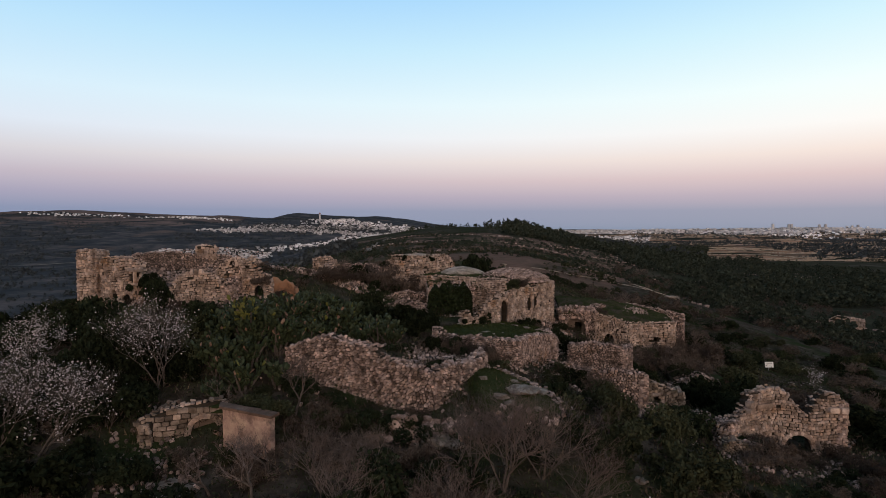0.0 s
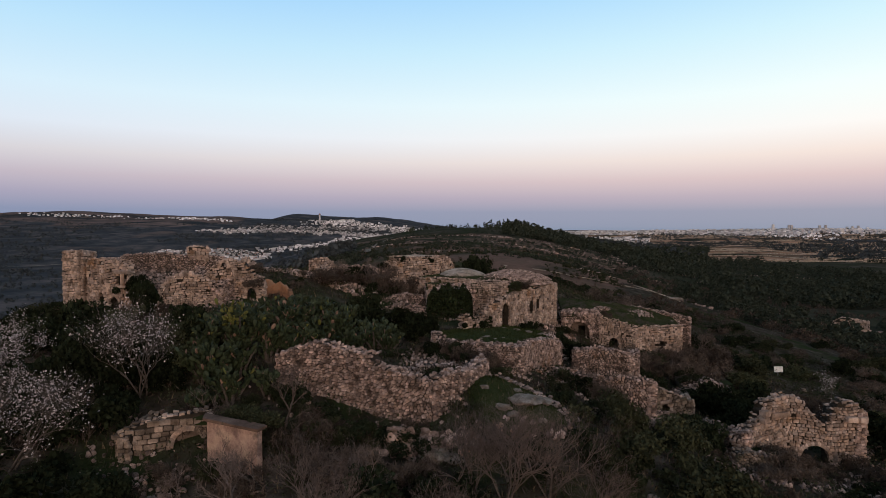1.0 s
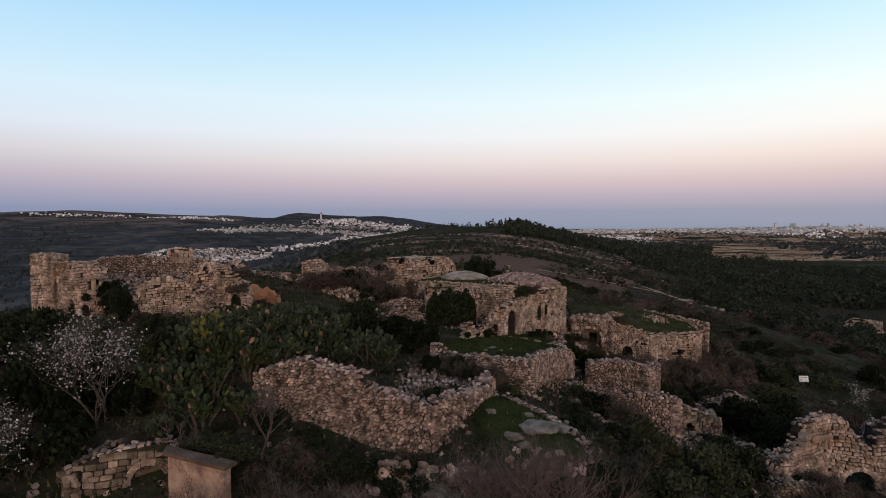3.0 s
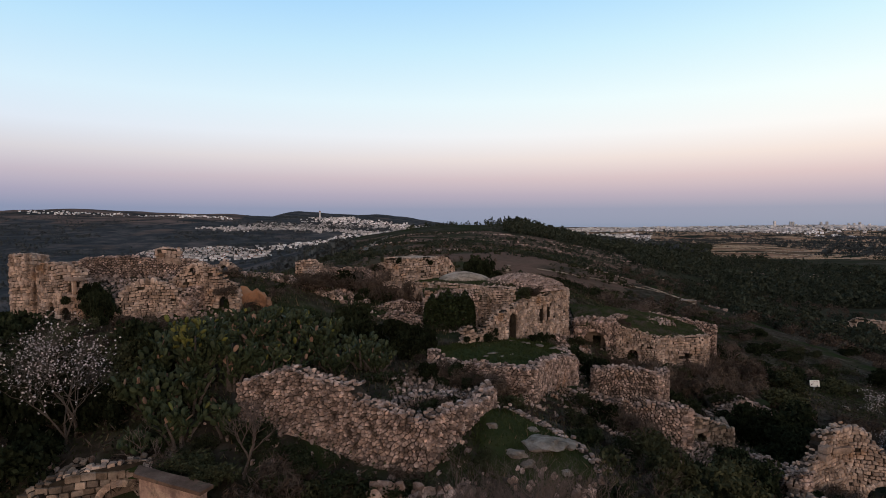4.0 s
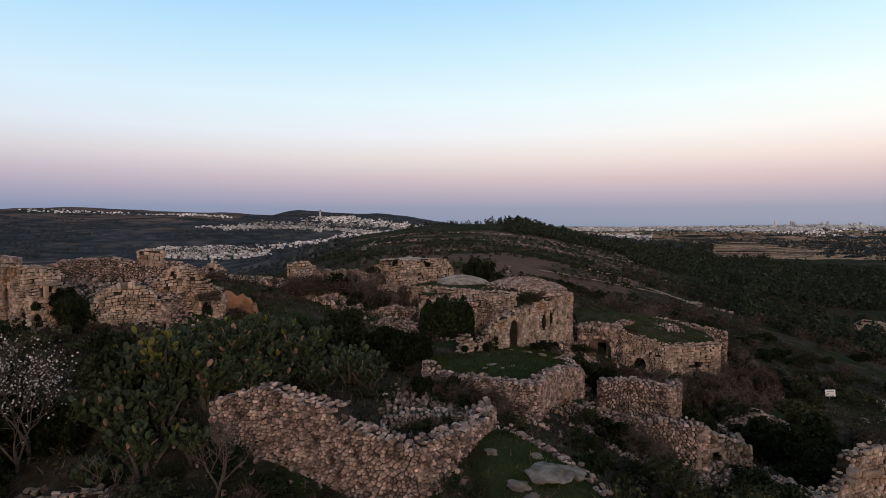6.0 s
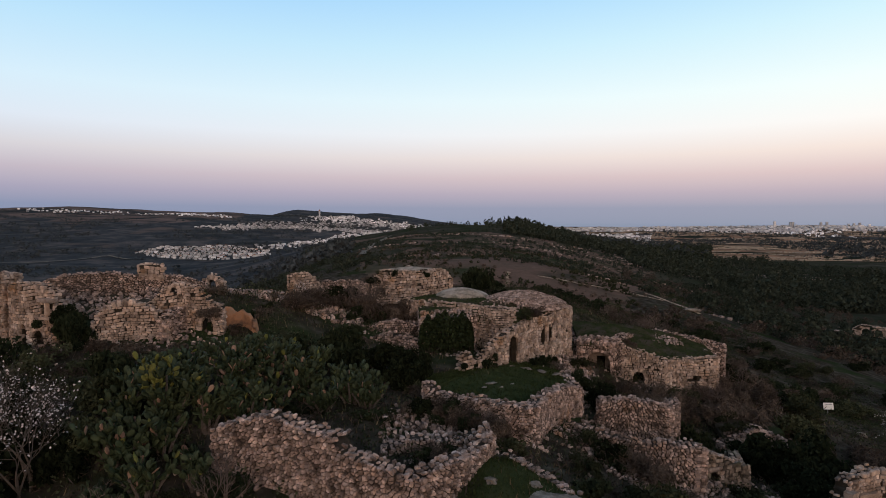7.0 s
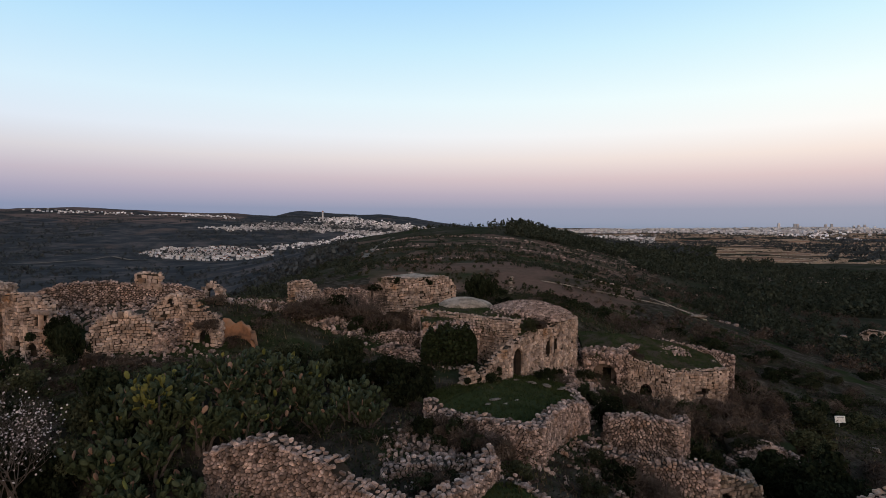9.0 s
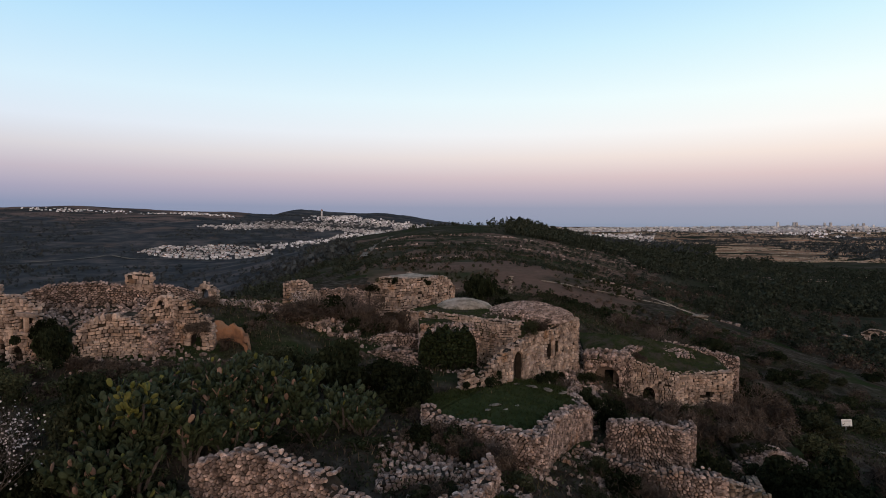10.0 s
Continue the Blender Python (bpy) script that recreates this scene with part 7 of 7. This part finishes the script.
for n, pts, spread in ((360, [(-830, 1770), (-690, 1880), (-580, 1866), (-460, 1832), (-345, 1801), (-290, 1800)], 34), (300, [(-600, 2240), (-547, 2330), (-480, 2230), (-400, 2180), (-321, 2119), (-209, 2053), (-120, 2010)], 46),
                       (240, [(-760, 1930), (-640, 2000), (-490, 2090), (-350, 2050), (-220, 1990)], 50), (150, [(-520, 1300), (-475, 1395), (-434, 1490), (-398, 1585), (-350, 1700), (-300, 1790)], 24), (90, [(-560, 2420), (-620, 2460), (-540, 2380)], 40)):
    far_houses("hill_town", int(n * 1.7), strip([(px + 105, py) for px, py in pts], spread), "pale houses of a town spread over the slope of a hill", 0.5)
far_houses("ridge_village", 190, strip([(-2050, 2790), (-1829, 2820), (-1629, 2990), (-1398, 2950), (-1225, 2760), (-1100, 2940), (-1000, 2900)], 40), "thin line of houses along a distant ridge", 0.6)
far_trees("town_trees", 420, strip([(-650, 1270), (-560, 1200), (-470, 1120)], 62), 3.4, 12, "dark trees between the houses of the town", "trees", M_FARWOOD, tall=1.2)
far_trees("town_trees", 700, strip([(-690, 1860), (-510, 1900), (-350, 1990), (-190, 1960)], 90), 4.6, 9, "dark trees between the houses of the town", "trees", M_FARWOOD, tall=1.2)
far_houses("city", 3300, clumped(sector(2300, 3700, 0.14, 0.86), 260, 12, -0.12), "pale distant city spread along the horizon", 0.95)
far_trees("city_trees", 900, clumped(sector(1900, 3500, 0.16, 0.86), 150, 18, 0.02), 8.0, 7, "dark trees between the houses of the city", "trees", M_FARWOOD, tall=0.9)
far_houses("city", 620, clumped(sector(1700, 2600, 0.15, 0.86), 160, 13, 0.02), "pale suburbs on a nearer slope", 0.62)
far_houses("city", 230, clumped(sector(1300, 2000, 0.17, 0.36), 120, 16, -0.05), "pale suburbs on a nearer slope", 0.6)
far_houses("city", 900, clumped(sector(2350, 3200, 0.46, 0.84), 200, 22, -0.04), "pale apartment blocks on the rise of a distant city", 1.15)
tower = root("minaret", (-536, 2400, ground_z(-536, 2400)), "slender tower over the hilltop town", "tower", me=bm_mesh("shaft", box(6, 6, 30), M_TOWN))
tower.location.z += 13
part("cap", hip_mesh(8, 8, 6), tower, Matrix.Translation((0, 0, 15)))
for k in range(9):
    y = r.uniform(3200, 3700)
    x = y * r.uniform(0.55, 0.8)
    h = r.uniform(35, 60)
    ob = root("high_rise", (x, y, ground_z(x, y) + h * 0.3), "far-off high-rise block in the city", "tower block", "city towers", me=HOUSES[0][0])
    ob.scale = (1.0, 1.0, h / 14)
